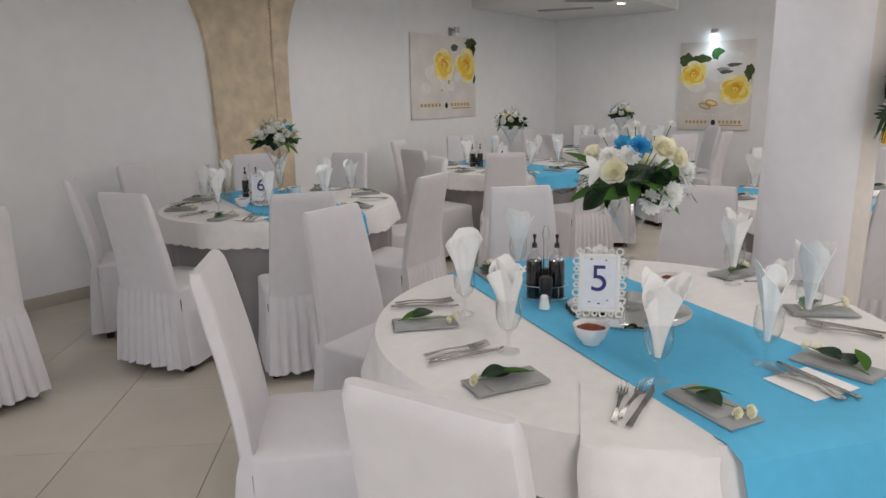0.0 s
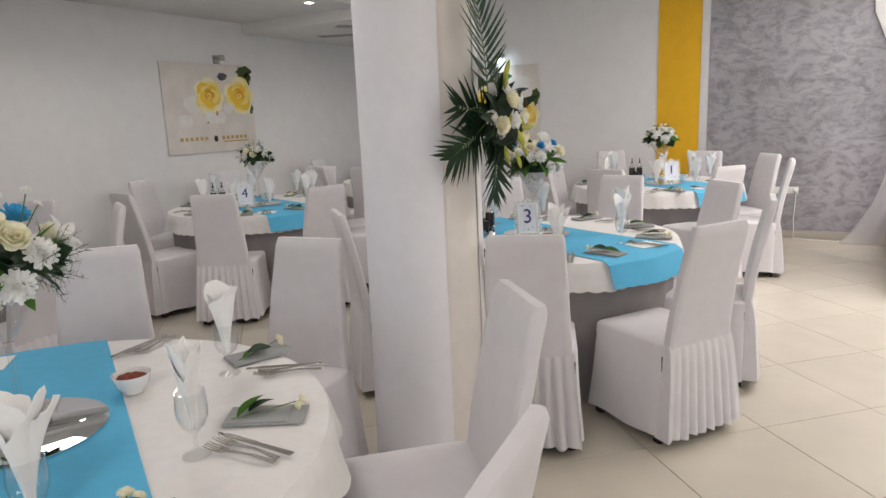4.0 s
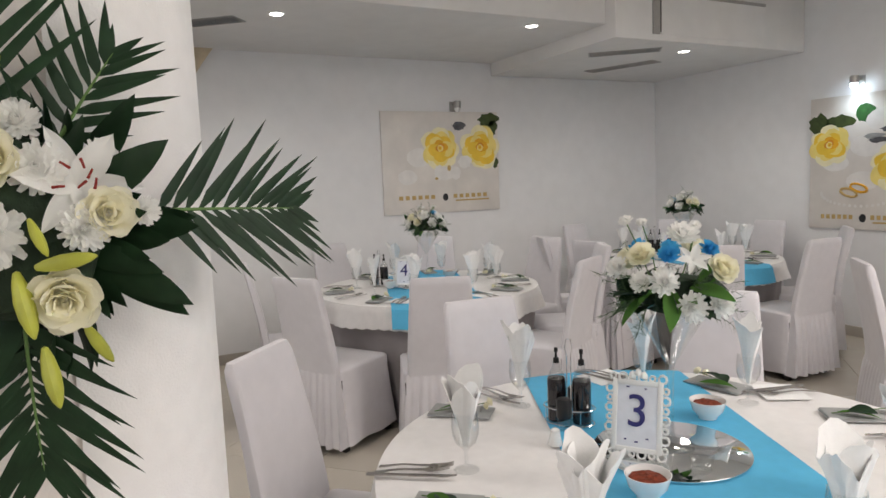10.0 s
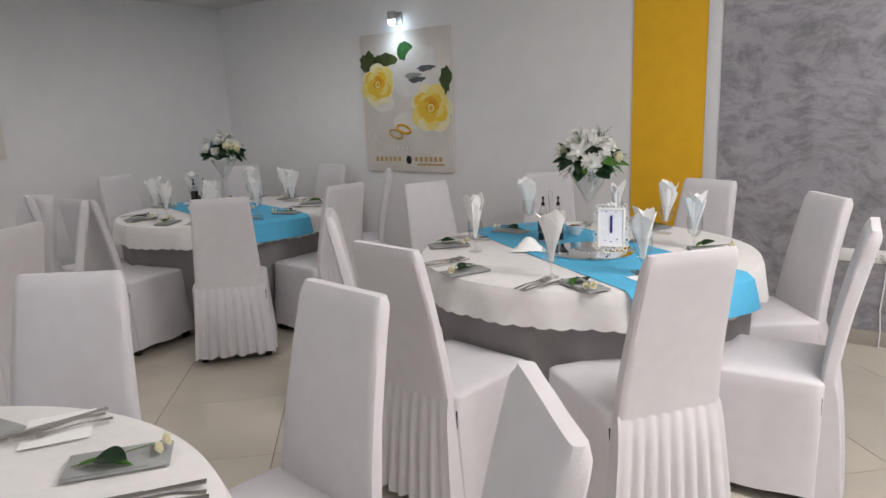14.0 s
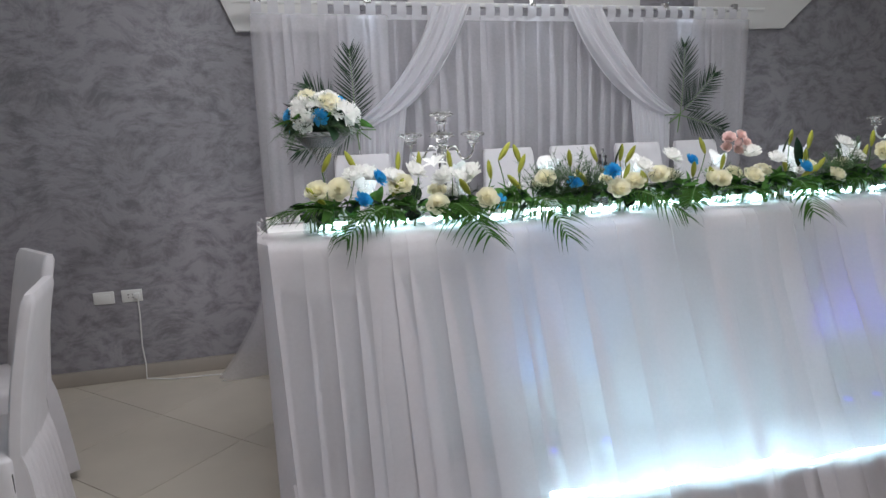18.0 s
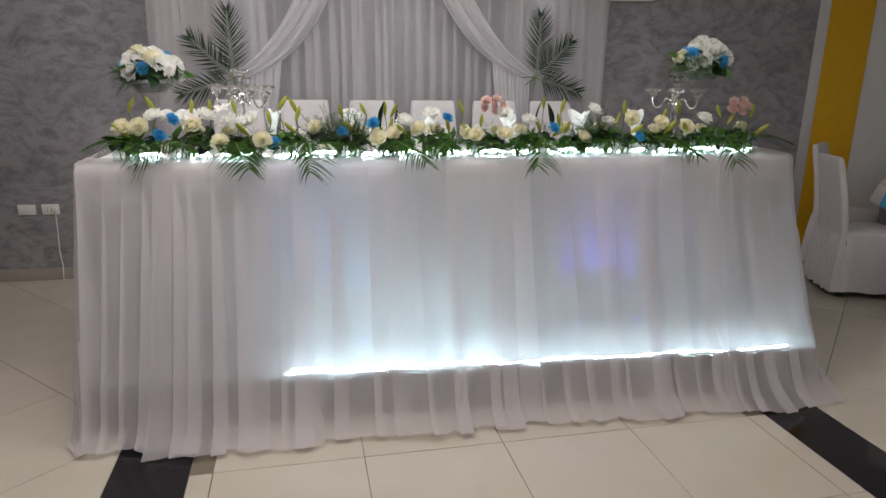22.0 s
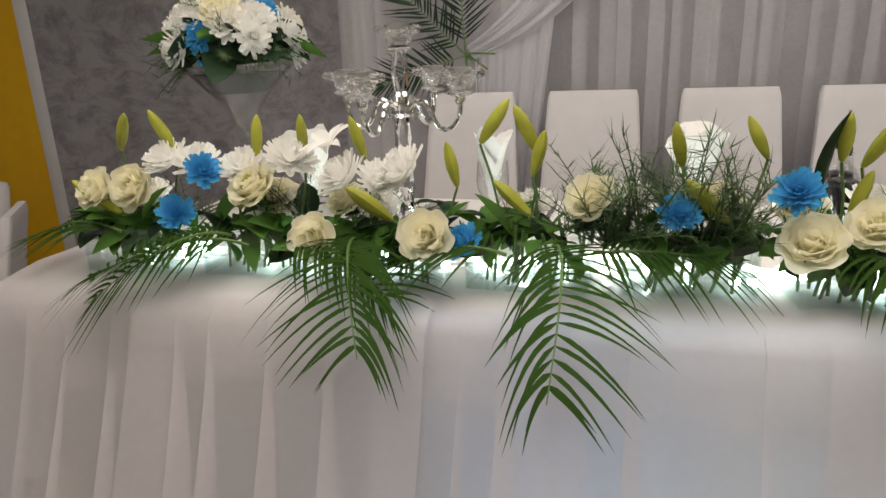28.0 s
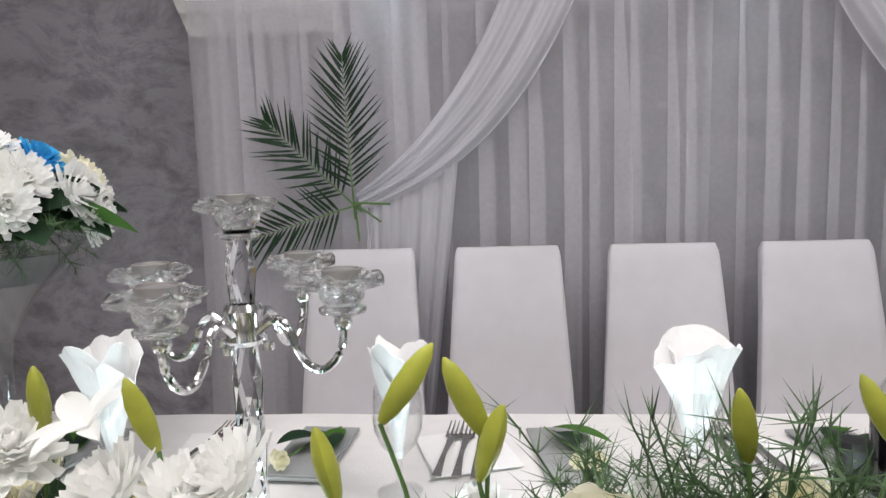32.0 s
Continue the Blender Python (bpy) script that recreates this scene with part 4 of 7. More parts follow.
def bouquet_ball(parent, centre, r, seed, flat=0.75, big=1.12, blue=3, n=17, roses=4, lilies=2, buds=5):
    """Flowers set loosely over a dome of dark leaves: mums, roses, lilies, blue blooms, ferns and small buds on stalks."""
    rnd = random.Random(seed)
    c = Vector(centre)
    core = bmesh.new()
    lathe(core, [(0, -0.30 * r), (0.5 * r, -0.28 * r), (0.72 * r, 0.0), (0.55 * r, 0.35 * r), (0, 0.48 * r)], 14)
    for v in core.verts:
        v.co *= 1 + 0.2 * noise.noise(v.co * 30 + Vector((seed, 0, 0)))
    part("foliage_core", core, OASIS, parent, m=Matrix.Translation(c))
    pts = []
    for i in range(n):
        zz = 1 - (i + 0.5) / n * 1.12
        a = i * 2.399963 + seed
        rr = math.sqrt(max(0, 1 - zz * zz))
        pts.append(Vector((rr * math.cos(a), rr * math.sin(a), zz)))
    kinds = ["rose"] * roses + ["blue"] * blue + ["lily"] * lilies
    kinds = (kinds + ["mum"] * n)[:n]
    rnd.shuffle(kinds)
    for d, k in zip(pts, kinds):
        d = (d + Vector((rnd.uniform(-0.16, 0.16), rnd.uniform(-0.16, 0.16), rnd.uniform(-0.05, 0.12)))).normalized()
        p = c + Vector((d.x * r * 0.88, d.y * r * 0.88, d.z * r * flat * 0.88)) * rnd.uniform(0.92, 1.08)
        s = big * rnd.uniform(0.82, 1.12)
        roll = rnd.uniform(0, 6)
        if k == "mum":
            part("white_chrysanthemum", rnd.choice(MUM), None, parent, m=facing(p, d, roll, s))
        elif k == "rose":
            part("cream_rose", rnd.choice(ROSE), None, parent, m=facing(p - d * 0.012, d, roll, s * 0.86))
        elif k == "blue":
            part("blue_chrysanthemum", BLUEMUM, None, parent, m=facing(p, d, roll, s * 0.92))
        else:
            part("white_lily", LILY, None, parent, m=facing(p - d * 0.02, d, roll, s * 0.8))
    for i in range(46):
        a = i * 2 * math.pi / 15 + rnd.uniform(-0.25, 0.25)
        d = Vector((math.cos(a), math.sin(a), rnd.uniform(-0.75, 0.30) if i < 34 else rnd.uniform(0.3, 1.2)))
        p = c + Vector((d.x * r * 0.6, d.y * r * 0.6, rnd.uniform(-0.25, 0.12) * r))
        q = d.to_track_quat("Y", "Z").to_matrix().to_4x4()
        if i % 4:
            part("leaf", rnd.choice((LEAFS, LEAFR, LEAFR, LEAFR)), None, parent, m=Matrix.Translation(p) @ q @ Matrix.Rotation(rnd.uniform(-0.9, 0.9), 4, "Y") @ Matrix.Scale(rnd.uniform(0.85, 1.35), 4))
        else:
            part("fern_sprig", rnd.choice(FERNS), None, parent, m=facing(p, d + Vector((0, 0, 0.15)), a, rnd.uniform(0.8, 1.1)))
    for i in range(buds):
        a = rnd.uniform(0, 6.28)
        d = Vector((math.cos(a) * 0.7, math.sin(a) * 0.7, 1)).normalized()
        base = c + d * r * 0.4
        tip = c + Vector((d.x * r * 1.0, d.y * r * 1.0, d.z * r * (flat + 0.45)))
        st = part("bud_stem", tube(bmesh.new(), [base, base.lerp(tip, 0.6) + Vector((0.006, 0, 0)), tip], 0.0016, seg=5), STEM, parent)
        part("flower_bud", rnd.choice(MUM), None, st, "small white bud", m=facing(tip, d, a, 0.34))
    for i in range(4):
        a = rnd.uniform(0, 6.28)
        d = Vector((math.cos(a) * 0.8, math.sin(a) * 0.8, 1))
        part("fern_sprig", rnd.choice(FERNS), None, parent, m=facing(c + d * r * 0.4, d, a, rnd.uniform(0.9, 1.2)))


def set_bouquet(parent, bearing, blooms, seed):
    """An arrangement whose front faces a bearing; blooms are (kind, right, up, scale), laid over a dome of dark leaves."""
    rnd = random.Random(seed)
    f = Vector((math.cos(radians(bearing)), math.sin(radians(bearing)), 0))
    rt = Vector((-f.y, f.x, 0))
    core = bmesh.new()
    lathe(core, [(0, -0.055), (0.06, -0.05), (0.085, -0.01), (0.07, 0.035), (0, 0.055)], 14)
    for v in core.verts:
        v.co *= 1 + 0.2 * noise.noise(v.co * 30 + Vector((seed, 0, 0)))
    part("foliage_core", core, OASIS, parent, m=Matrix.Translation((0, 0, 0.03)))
    rows = [(k, r_, u_, s_, 1) for k, r_, u_, s_ in blooms] + [(k, -r_ * 0.9, u_ * 0.9, s_, -1) for k, r_, u_, s_ in blooms[::2]]
    for i, (k, r_, u_, s_, side) in enumerate(rows):
        deep = 0.135 * math.sqrt(max(0.06, 1 - (r_ / 0.17) ** 2 - (u_ / 0.15) ** 2))
        p = rt * r_ + f * (deep * side) + Vector((0, 0, 0.05 + u_))
        d = rt * (r_ * 5) + f * side + Vector((0, 0, 0.35 + u_ * 6))
        if k == "s":
            base = Vector((0, 0, 0.05)) + rt * (r_ * 0.4)
            st = part("bud_stem", tube(bmesh.new(), [base, base.lerp(p, 0.6) + Vector((0.006, 0, 0)), p], 0.0016, seg=5), STEM, parent)
            part("flower_bud", MUM[i % 2], None, st, "small white bud", m=facing(p, d, i, s_))
        else:
            me, nm = {"m": (MUM[i % 2], "white_chrysanthemum"), "r": (ROSE[i % 2], "cream_rose"), "b": (BLUEMUM, "blue_chrysanthemum"), "l": (LILY, "white_lily")}[k]
            part(nm, me, None, parent, m=facing(p, d, i * 1.7, s_))
    for i in range(52):
        a = i * 2.399963
        d = Vector((math.cos(a), math.sin(a), rnd.uniform(-0.95, 0.25) if i < 40 else rnd.uniform(0.3, 1.2)))
        p = Vector((d.x * 0.075, d.y * 0.075, 0.03 + rnd.uniform(-0.035, 0.025)))
        q = d.to_track_quat("Y", "Z").to_matrix().to_4x4()
        if i % 4:
            part("leaf", (LEAFR, LEAFR, LEAFS, LEAFR)[i % 4], None, parent, m=Matrix.Translation(p) @ q @ Matrix.Rotation(rnd.uniform(-0.9, 0.9), 4, "Y") @ Matrix.Scale(rnd.uniform(0.85, 1.4), 4))
        else:
            part("fern_sprig", FERNS[i % 3], None, parent, m=facing(p, d + Vector((0, 0, 0.25)), a, rnd.uniform(1.0, 1.6)))


def martini_vase(x, y, z, h=0.37, rim=0.098, group="martini vases"):
    """A tall stemmed glass vase with a wide cone bowl."""
    v = thing("glass_vase", "tall clear glass martini-shaped flower vase", "vase", group=group, m=pose(x, y, z))
    bm = bmesh.new()
    lathe(bm, [(0, 0), (0.062, 0), (0.064, 0.004), (0.05, 0.010), (0.016, 0.022), (0, 0.024)], 28)
    part("foot", bm, GLASS, v)
    bm = bmesh.new()
    lathe(bm, [(0, 0.022), (0.012, 0.024), (0.008, 0.07), (0.0085, h * 0.50), (0.013, h * 0.60), (0, h * 0.61)], 16)
    part("stem", bm, GLASS, v)
    bm = bmesh.new()
    b0 = h * 0.60
    lathe(bm, [(0, b0), (0.012, b0), (0.05, b0 + (h - b0) * 0.45), (rim, h), (rim - 0.003, h), (0.047, b0 + (h - b0) * 0.47), (0.010, b0 + 0.008), (0, b0 + 0.006)], 32)
    part("bowl", bm, GLASS, v)
    return v


def digit_mesh(text, size, material, depth=0.001):
    cu = bpy.data.curves.new("digit", "FONT")
    cu.body, cu.size, cu.extrude, cu.align_x, cu.align_y = text, size, depth, "CENTER", "CENTER"
    ob = bpy.data.objects.new("digit", cu)
    me = bpy.data.meshes.new_from_object(ob)
    me.materials.clear()
    me.materials.append(material)
    bpy.data.objects.remove(ob)
    bpy.data.curves.remove(cu)
    return me


def number_frame(text, x, y, rz):
    f = thing("table_number", f"ornate white frame holding the table number {text}", "table number", group="table numbers", m=pose(x, y, TZ + 0.0125, -12, 0, rz) @ Matrix.Scale(1.12, 4))
    bm = bmesh.new()
    hw, hh = 0.057, 0.088
    for a, b, c, d in ((-hw, 0.012, -hw + 0.012, 2 * hh), (hw - 0.012, 0.012, hw, 2 * hh), (-hw + 0.011, 0.012, hw - 0.011, 0.024), (-hw + 0.011, 2 * hh - 0.012, hw - 0.011, 2 * hh)):
        box(bm, a, -0.006, b, c, 0.006, d, bevel=0.003)
    # scrolls along the rim
    for i in range(26):
        t = i / 26
        per = 4 * (hw + hh)
        s = t * per
        if s < 2 * hw:
            px, pz, out = -hw + s, 2 * hh, (0, 1)
        elif s < 2 * hw + 2 * hh:
            px, pz, out = hw, 2 * hh - (s - 2 * hw), (1, 0)
        elif s < 4 * hw + 2 * hh:
            px, pz, out = hw - (s - 2 * hw - 2 * hh), 0.012, (0, -1)
        else:
            px, pz, out = -hw, s - 4 * hw - 2 * hh, (-1, 0)
        rr = 0.0095 if i % 2 else 0.0065
        cx, cz = px + out[0] * 0.006, max(0.008, pz + out[1] * 0.006)
        tube(bm, [(cx + rr * math.cos(a), 0, cz + rr * math.sin(a)) for a in [k * 0.7 for k in range(10)]], 0.0032, 0.0032, 5)
    for k in range(3):
        lathe(bm, [(0, 0), (0.008, 0.003), (0.009, 0.010), (0.004, 0.018), (0, 0.020)], 8, pose((k - 1) * 0.013, 0, 2 * hh + 0.002 + (0.006 if k == 1 else 0)))
    part("frame", bm, WHITEPL, f)
    part("card", boxes((-hw + 0.010, -0.002, 0.022, hw - 0.010, 0.002, 2 * hh - 0.010)), CARD, f, smooth=False)
    part("digit", digit_mesh(text, 0.105, INK), None, f, m=pose(0, -0.0045, 0.103, 90, 0, 0))
    bars = bmesh.new()
    for bx, bz, bw in ((-0.022, 0.16, 0.014), (0.018, 0.158, 0.010), (-0.025, 0.040, 0.012), (0.024, 0.045, 0.012), (0.0, 0.036, 0.016)):
        box(bars, bx - bw / 4, -0.0030, bz - 0.0016, bx + bw / 4, -0.0022, bz + 0.0016)
    part("printed_motif", bars, INK, f, smooth=False)
    part("backstay", boxes((-0.02, 0.004, 0.008, 0.02, 0.008, 0.10), bevel=0.001), BLACKPL, f, m=pose(0, 0.036, 0.0, 20, 0, 0))


def cruet_set(x, y, rz, z=TZ):
    c = thing("cruet_set", "wire caddy with dark vinegar and oil bottles", "cruet set", group="cruet sets", m=pose(x, y, z + 0.006, 0, 0, rz))
    bm = bmesh.new()
    for z, rx_, ry_ in ((0.004, 0.075, 0.045), (0.05, 0.078, 0.047)):
        tube(bm, [(rx_ * math.cos(a), ry_ * math.sin(a), z) for a in [k * 2 * math.pi / 24 for k in range(25)]], 0.0018, seg=5)
    for a in range(4):
        k = a * math.pi / 2 + 0.6
        tube(bm, [(0.076 * math.cos(k), 0.046 * math.sin(k), 0.0), (0.078 * math.cos(k), 0.047 * math.sin(k), 0.052)], 0.0018, seg=5)
    tube(bm, [(-0.006, 0, 0.004), (-0.006, 0, 0.20), (-0.011, 0, 0.23), (-0.006, 0, 0.255), (0.006, 0, 0.255), (0.011, 0, 0.23), (0.006, 0, 0.20), (0.006, 0, 0.004)], 0.0018, seg=5)
    part("wire_caddy", bm, CHROME, c)
    for k, (bx, liq) in enumerate(((-0.038, DARKLIQ), (0.038, DARKLIQ))):
        bm = bmesh.new()
        lathe(bm, [(0, 0.006), (0.027, 0.006), (0.028, 0.012), (0.028, 0.125), (0.026, 0.135), (0, 0.136)], 18)
        b = part("bottle", bm, liq, c, "dark vinegar bottle", m=pose(bx, 0, 0))
        bm = bmesh.new()
        lathe(bm, [(0.0275, 0.136), (0.022, 0.15), (0.012, 0.165), (0.012, 0.185), (0.010, 0.185), (0.010, 0.165), (0.020, 0.148), (0.0255, 0.136)], 16)
        part("bottle_neck", bm, GLASS, b)
        bm = bmesh.new()
        lathe(bm, [(0, 0.18), (0.009, 0.18), (0.009, 0.195), (0.004, 0.198), (0.0035, 0.212), (0.006, 0.214), (0.006, 0.226), (0, 0.228)], 10)
        part("pourer", bm, BLACKPL, b)
    for k, (px, py) in enumerate(((0.0, -0.058), (0.0, 0.058))):
        bm = bmesh.new()
        lathe(bm, [(0, 0), (0.019, 0), (0.020, 0.004), (0.020, 0.032), (0.018, 0.034), (0, 0.034)], 14)
        s = part("pepper_mill", bm, GLASS, c, m=pose(px, py, 0))
        bm = bmesh.new()
        lathe(bm, [(0, 0.0345), (0.020, 0.0345), (0.022, 0.04), (0.022, 0.085), (0.019, 0.092), (0, 0.093)], 14)
        part("mill_cap", bm, BLACKPL, s, "black mill cap")


def shaker(x, y):
    s = thing("salt_shaker", "small white ceramic salt shaker", "salt shaker", group="salt shakers", m=pose(x, y, TZ + 0.0062))
    bm = bmesh.new()
    lathe(bm, [(0, 0), (0.019, 0), (0.020, 0.004), (0.015, 0.024), (0.0135, 0.034), (0, 0.035)], 14)
    part("body", bm, CERAMIC, s)
    bm = bmesh.new()
    lathe(bm, [(0.0135, 0.0345), (0.013, 0.042), (0.007, 0.047), (0, 0.048)], 14)
    part("cap", bm, CERAMIC, s)


def spice_bowl(x, y):
    b = thing("sauce_bowl", "white porcelain bowl of crushed red pepper", "bowl", group="pepper bowls", m=pose(x, y, TZ + 0.0062))
    bm = bmesh.new()
    lathe(bm, [(0, 0), (0.026, 0), (0.028, 0.006), (0.044, 0.025), (0.053, 0.055), (0.0505, 0.055), (0.042, 0.028), (0.024, 0.011), (0, 0.010)], 26)
    part("bowl", bm, CERAMIC, b)
    bm = bmesh.new()
    lathe(bm, [(0, 0.052), (0.02, 0.050), (0.040, 0.043), (0.0445, 0.037)], 22)
    for v in bm.verts:
        v.co.z += 0.006 * noise.noise(v.co * 120)
    part("pepper", bm, SPICE, b, "crushed red pepper")


def tealight(x, y):
    bm = bmesh.new()
    lathe(bm, [(0, 0), (0.020, 0), (0.026, 0.008), (0.030, 0.028), (0.027, 0.028), (0.022, 0.012), (0, 0.010)], 18)
    solid("tealight_holder", bm, GLASS, "small clear glass tealight holder", "candle holder", group="tealight holders", m=pose(x, y, TZ + 0.012))


def sprig(x, y, z, rz, seed):
    """A cut rosebud with leaves, laid on a pouch."""
    rnd = random.Random(seed)
    s = thing("rose_sprig", "green leaf sprig with a white rosebud", "flower sprig", group="rose sprigs", m=pose(x, y, z, 0, 0, rz))
    bm = bmesh.new()
    tube(bm, [(0, -0.085, 0.004), (0.005, -0.02, 0.010), (0.0, 0.05, 0.014), (-0.004, 0.085, 0.016)], 0.0015, seg=5)
    part("stem", bm, STEM, s)
    for k in range(2 + seed % 2):
        part("leaf", LEAFR if k else LEAFS, None, s, m=pose(rnd.uniform(-0.01, 0.01), -0.07 + 0.03 * k, 0.008 + 0.004 * k, rnd.uniform(0, 12), rnd.uniform(-15, 15), rnd.uniform(-45, 45)))
    part("rosebud", ROSE[seed % 2], None, s, "white rosebud", m=facing(Vector((-0.004, 0.085, 0.016)), (0.0, 1, 0.35), 0, 0.36))
    part("rosebud", ROSE[(seed + 1) % 2], None, s, "white rosebud", m=facing(Vector((0.016, 0.07, 0.012)), (0.4, 1, 0.3), 0, 0.30))


def goblet_at(x, y, z, seed):
    solid("wine_glass", GOBLET, None, "clear stemmed wine glass holding a folded napkin", "wine glass", group="wine glasses", m=pose(x, y, z, 0, 0, seed * 77))
    solid("folded_napkin", NAPKINS[seed % 6], None, "white napkin folded to points, standing in a glass", "napkin", group="folded napkins", m=pose(x, y, z, 0, 0, seed * 131))


def pouch_at(x, y, z, rz, seed):
    solid("napkin_pouch", POUCH, None, "silver-grey folded cutlery pouch on the tablecloth", "napkin pouch", group="napkin pouches", m=pose(x, y, z, 0, 0, rz))
    sprig(x, y, z + 0.009, rz + 24 * math.sin(seed * 2.7), seed)


def cutlery_at(x, y, z, rz, seed, paper):
    """Two forks and a knife side by side, their handles to the chair."""
    rnd = random.Random(seed)
    if paper:
        solid("flat_napkin", PAPER, None, "flat white paper napkin under the cutlery", "napkin", group="flat napkins", m=pose(x, y, z, 0, 0, rz + rnd.uniform(-25, 5)))
    for k, (me, nm) in enumerate(((FORK, "fork"), (FORK, "fork"), (KNIFE, "knife"))):
        q = pose(x, y, z + 0.003, 0, 0, rz + rnd.uniform(-6, 6)) @ pose((k - 1) * 0.026, rnd.uniform(-0.012, 0.012), 0)
        solid(nm, me, None, "stainless steel table " + nm, "cutlery", group="table cutlery", m=q)


def place_setting(cx, cy, ang, seed):
    """One cover at the angle of its chair: cutlery, folded pouch with a sprig, goblet with a napkin."""
    rnd = random.Random(seed)
    z0 = TZ + 0.0055

    def at(da, r):
        a = radians(ang + da)
        return cx + r * math.cos(a), cy + r * math.sin(a), ang + da
    px, py, pa = at(-18 + rnd.uniform(-2, 2), 0.64)
    cutlery_at(px, py, z0, pa + 90 + rnd.uniform(-8, 8), seed, seed % 2)
    px, py, pa = at(4 + rnd.uniform(-2, 2), 0.64)
    pouch_at(px, py, z0, pa + 90 + rnd.uniform(-14, 14), seed)
    px, py, pa = at(-12 + rnd.uniform(-3, 3), 0.50)
    goblet_at(px, py, z0, seed)


def lay_covers(goblets, pouches, cutlery, seed):
    """Covers as they were laid: goblet feet; two ends of each pouch; handle and tip of the cutlery, and whether on paper."""
    z0 = TZ + 0.0055
    for k, (x, y) in enumerate(goblets):
        goblet_at(x, y, z0, seed + k)
    for k, (x0, y0, x1, y1) in enumerate(pouches):
        pouch_at((x0 + x1) / 2, (y0 + y1) / 2, z0, math.degrees(math.atan2(y1 - y0, x1 - x0)) - 90 + 180 * (k % 2), seed + k)
    for k, (x0, y0, x1, y1, paper) in enumerate(cutlery):
        cutlery_at((x0 + x1) / 2, (y0 + y1) / 2, z0, math.degrees(math.atan2(y1 - y0, x1 - x0)) - 90, seed + k, paper)


def dressed_table(num, cx, cy, run, chairs, seed, num_rz=0, covers=None, frame=None, cruet=None, salt=None, bowls=None, vase=None, tea=None, blue=1, flowers=None):
    """chairs: where the top of each chair's back stands, and its bearing where it is not square to the table."""
    round_table(num, cx, cy, run, seed, "")
    rnd = random.Random(seed)
    for k, (bx, by, *turn) in enumerate(chairs):
        a = radians(turn[0]) if turn else math.atan2(by - cy, bx - cx)
        chair_at(CHAIRS[(k + seed) % 3], bx - 0.30 * math.cos(a), by - 0.30 * math.sin(a), 0, math.degrees(a) + 90 + rnd.uniform(-3, 3), "chairs round the tables")
        if covers is None:
            place_setting(cx, cy, math.degrees(a), seed * 20 + k)
    if covers:
        lay_covers(*covers, seed * 20)
    ca, sa = math.cos(radians(run)), math.sin(radians(run))

    def at(u, v):
        return cx + u * ca - v * sa, cy + u * sa + v * ca
    vx, vy = vase or (cx + 0.01, cy)
    bm = bmesh.new()
    lathe(bm, [(0, 0.0), (0.198, 0.0), (0.20, 0.001), (0.20, 0.0045), (0.1985, 0.0055), (0, 0.0055)], 48)
    solid("mirror_plate", bm, MIRROR, "round mirror plate under the vase", "mirror", group="mirror plates", m=pose(vx + 0.02, vy - 0.02, TZ + 0.0062))
    martini_vase(vx, vy, TZ + 0.0118)
    arr = thing("flower_arrangement", "arrangement of white chrysanthemums, cream roses and blue blooms" if blue else "arrangement of white lilies, chrysanthemums and cream roses", "flowers", group="table flower arrangements", m=pose(vx, vy, TZ + 0.40))
    if flowers:
        set_bouquet(arr, flowers[0], flowers[1], seed)
    else:
        bouquet_ball(arr, (0, 0, 0.035), 0.132, seed, 0.72, 1.05, blue, 16, 3, 1 if blue else 4)
    x, y = cruet or at(-0.25, -0.12)
    cruet_set(x, y, run + 62)
    x, y = salt or at(-0.18, -0.22)
    shaker(x, y)
    if num:
        x, y = frame or (cx - 0.035, cy - 0.125)
        number_frame(num, x, y, num_rz)
    for x, y in bowls or (at(0.06, -0.27), at(-0.28, 0.20)):
        spice_bowl(x, y)
    x, y = tea or (vx + 0.11, vy - 0.06)
    tealight(x, y)


dressed_table("5", 0.322, 2.975, -30, ((0.52, 1.79), (-0.57, 2.10), (-0.96, 2.94), (1.33, 2.21), (1.60, 3.08), (1.28, 3.88), (0.125, 4.36), (-0.62, 3.90)), 1, num_rz=26,
              covers=(((-0.10, 2.70), (0.19, 2.51), (-0.21, 3.20), (0.59, 2.555), (0.775, 2.82), (0.81, 3.155), (0.50, 3.54)),
                      ((-0.206, 2.478, -0.079, 2.618), (0.252, 2.258, 0.336, 2.415), (0.657, 2.539, 0.82, 2.456), (0.831, 2.937, 1.022, 2.884), (0.733, 3.321, 0.896, 3.417), (-0.384, 3.20, -0.22, 3.09), (0.435, 3.61, 0.505, 3.775)),
                      ((-0.338, 2.642, -0.206, 2.749, 0), (0.05, 2.327, 0.131, 2.508, 0), (0.606, 2.322, 0.571, 2.498, 0), (0.967, 2.718, 0.815, 2.806, 1), (0.993, 3.225, 0.817, 3.216, 0), (-0.39, 3.30, -0.23, 3.21, 1), (0.03, 3.68, 0.06, 3.52, 0), (0.715, 3.69, 0.58, 3.575, 0))),
              frame=(0.268, 2.908), cruet=(0.025, 3.00), salt=(0.082, 2.895), bowls=((0.345, 2.70), (0.348, 3.328)), vase=(0.29, 3.06), tea=(0.42, 2.99), blue=2,
              flowers=(-52, (("b", -0.01, 0.085, 1.0), ("r", 0.06, 0.075, 0.9), ("r", -0.08, 0.015, 0.9), ("m", 0.03, -0.07, 1.05), ("m", 0.09, -0.055, 1.05), ("m", 0.14, 0.01, 0.95), ("l", -0.12, 0.02, 0.8), ("m", -0.04, 0.06, 0.9), ("r", 0.10, 0.05, 0.8), ("m", -0.09, 0.06, 0.8), ("s", 0.0, 0.15, 0.36), ("s", 0.11, 0.15, 0.32), ("s", -0.1, 0.12, 0.3))))
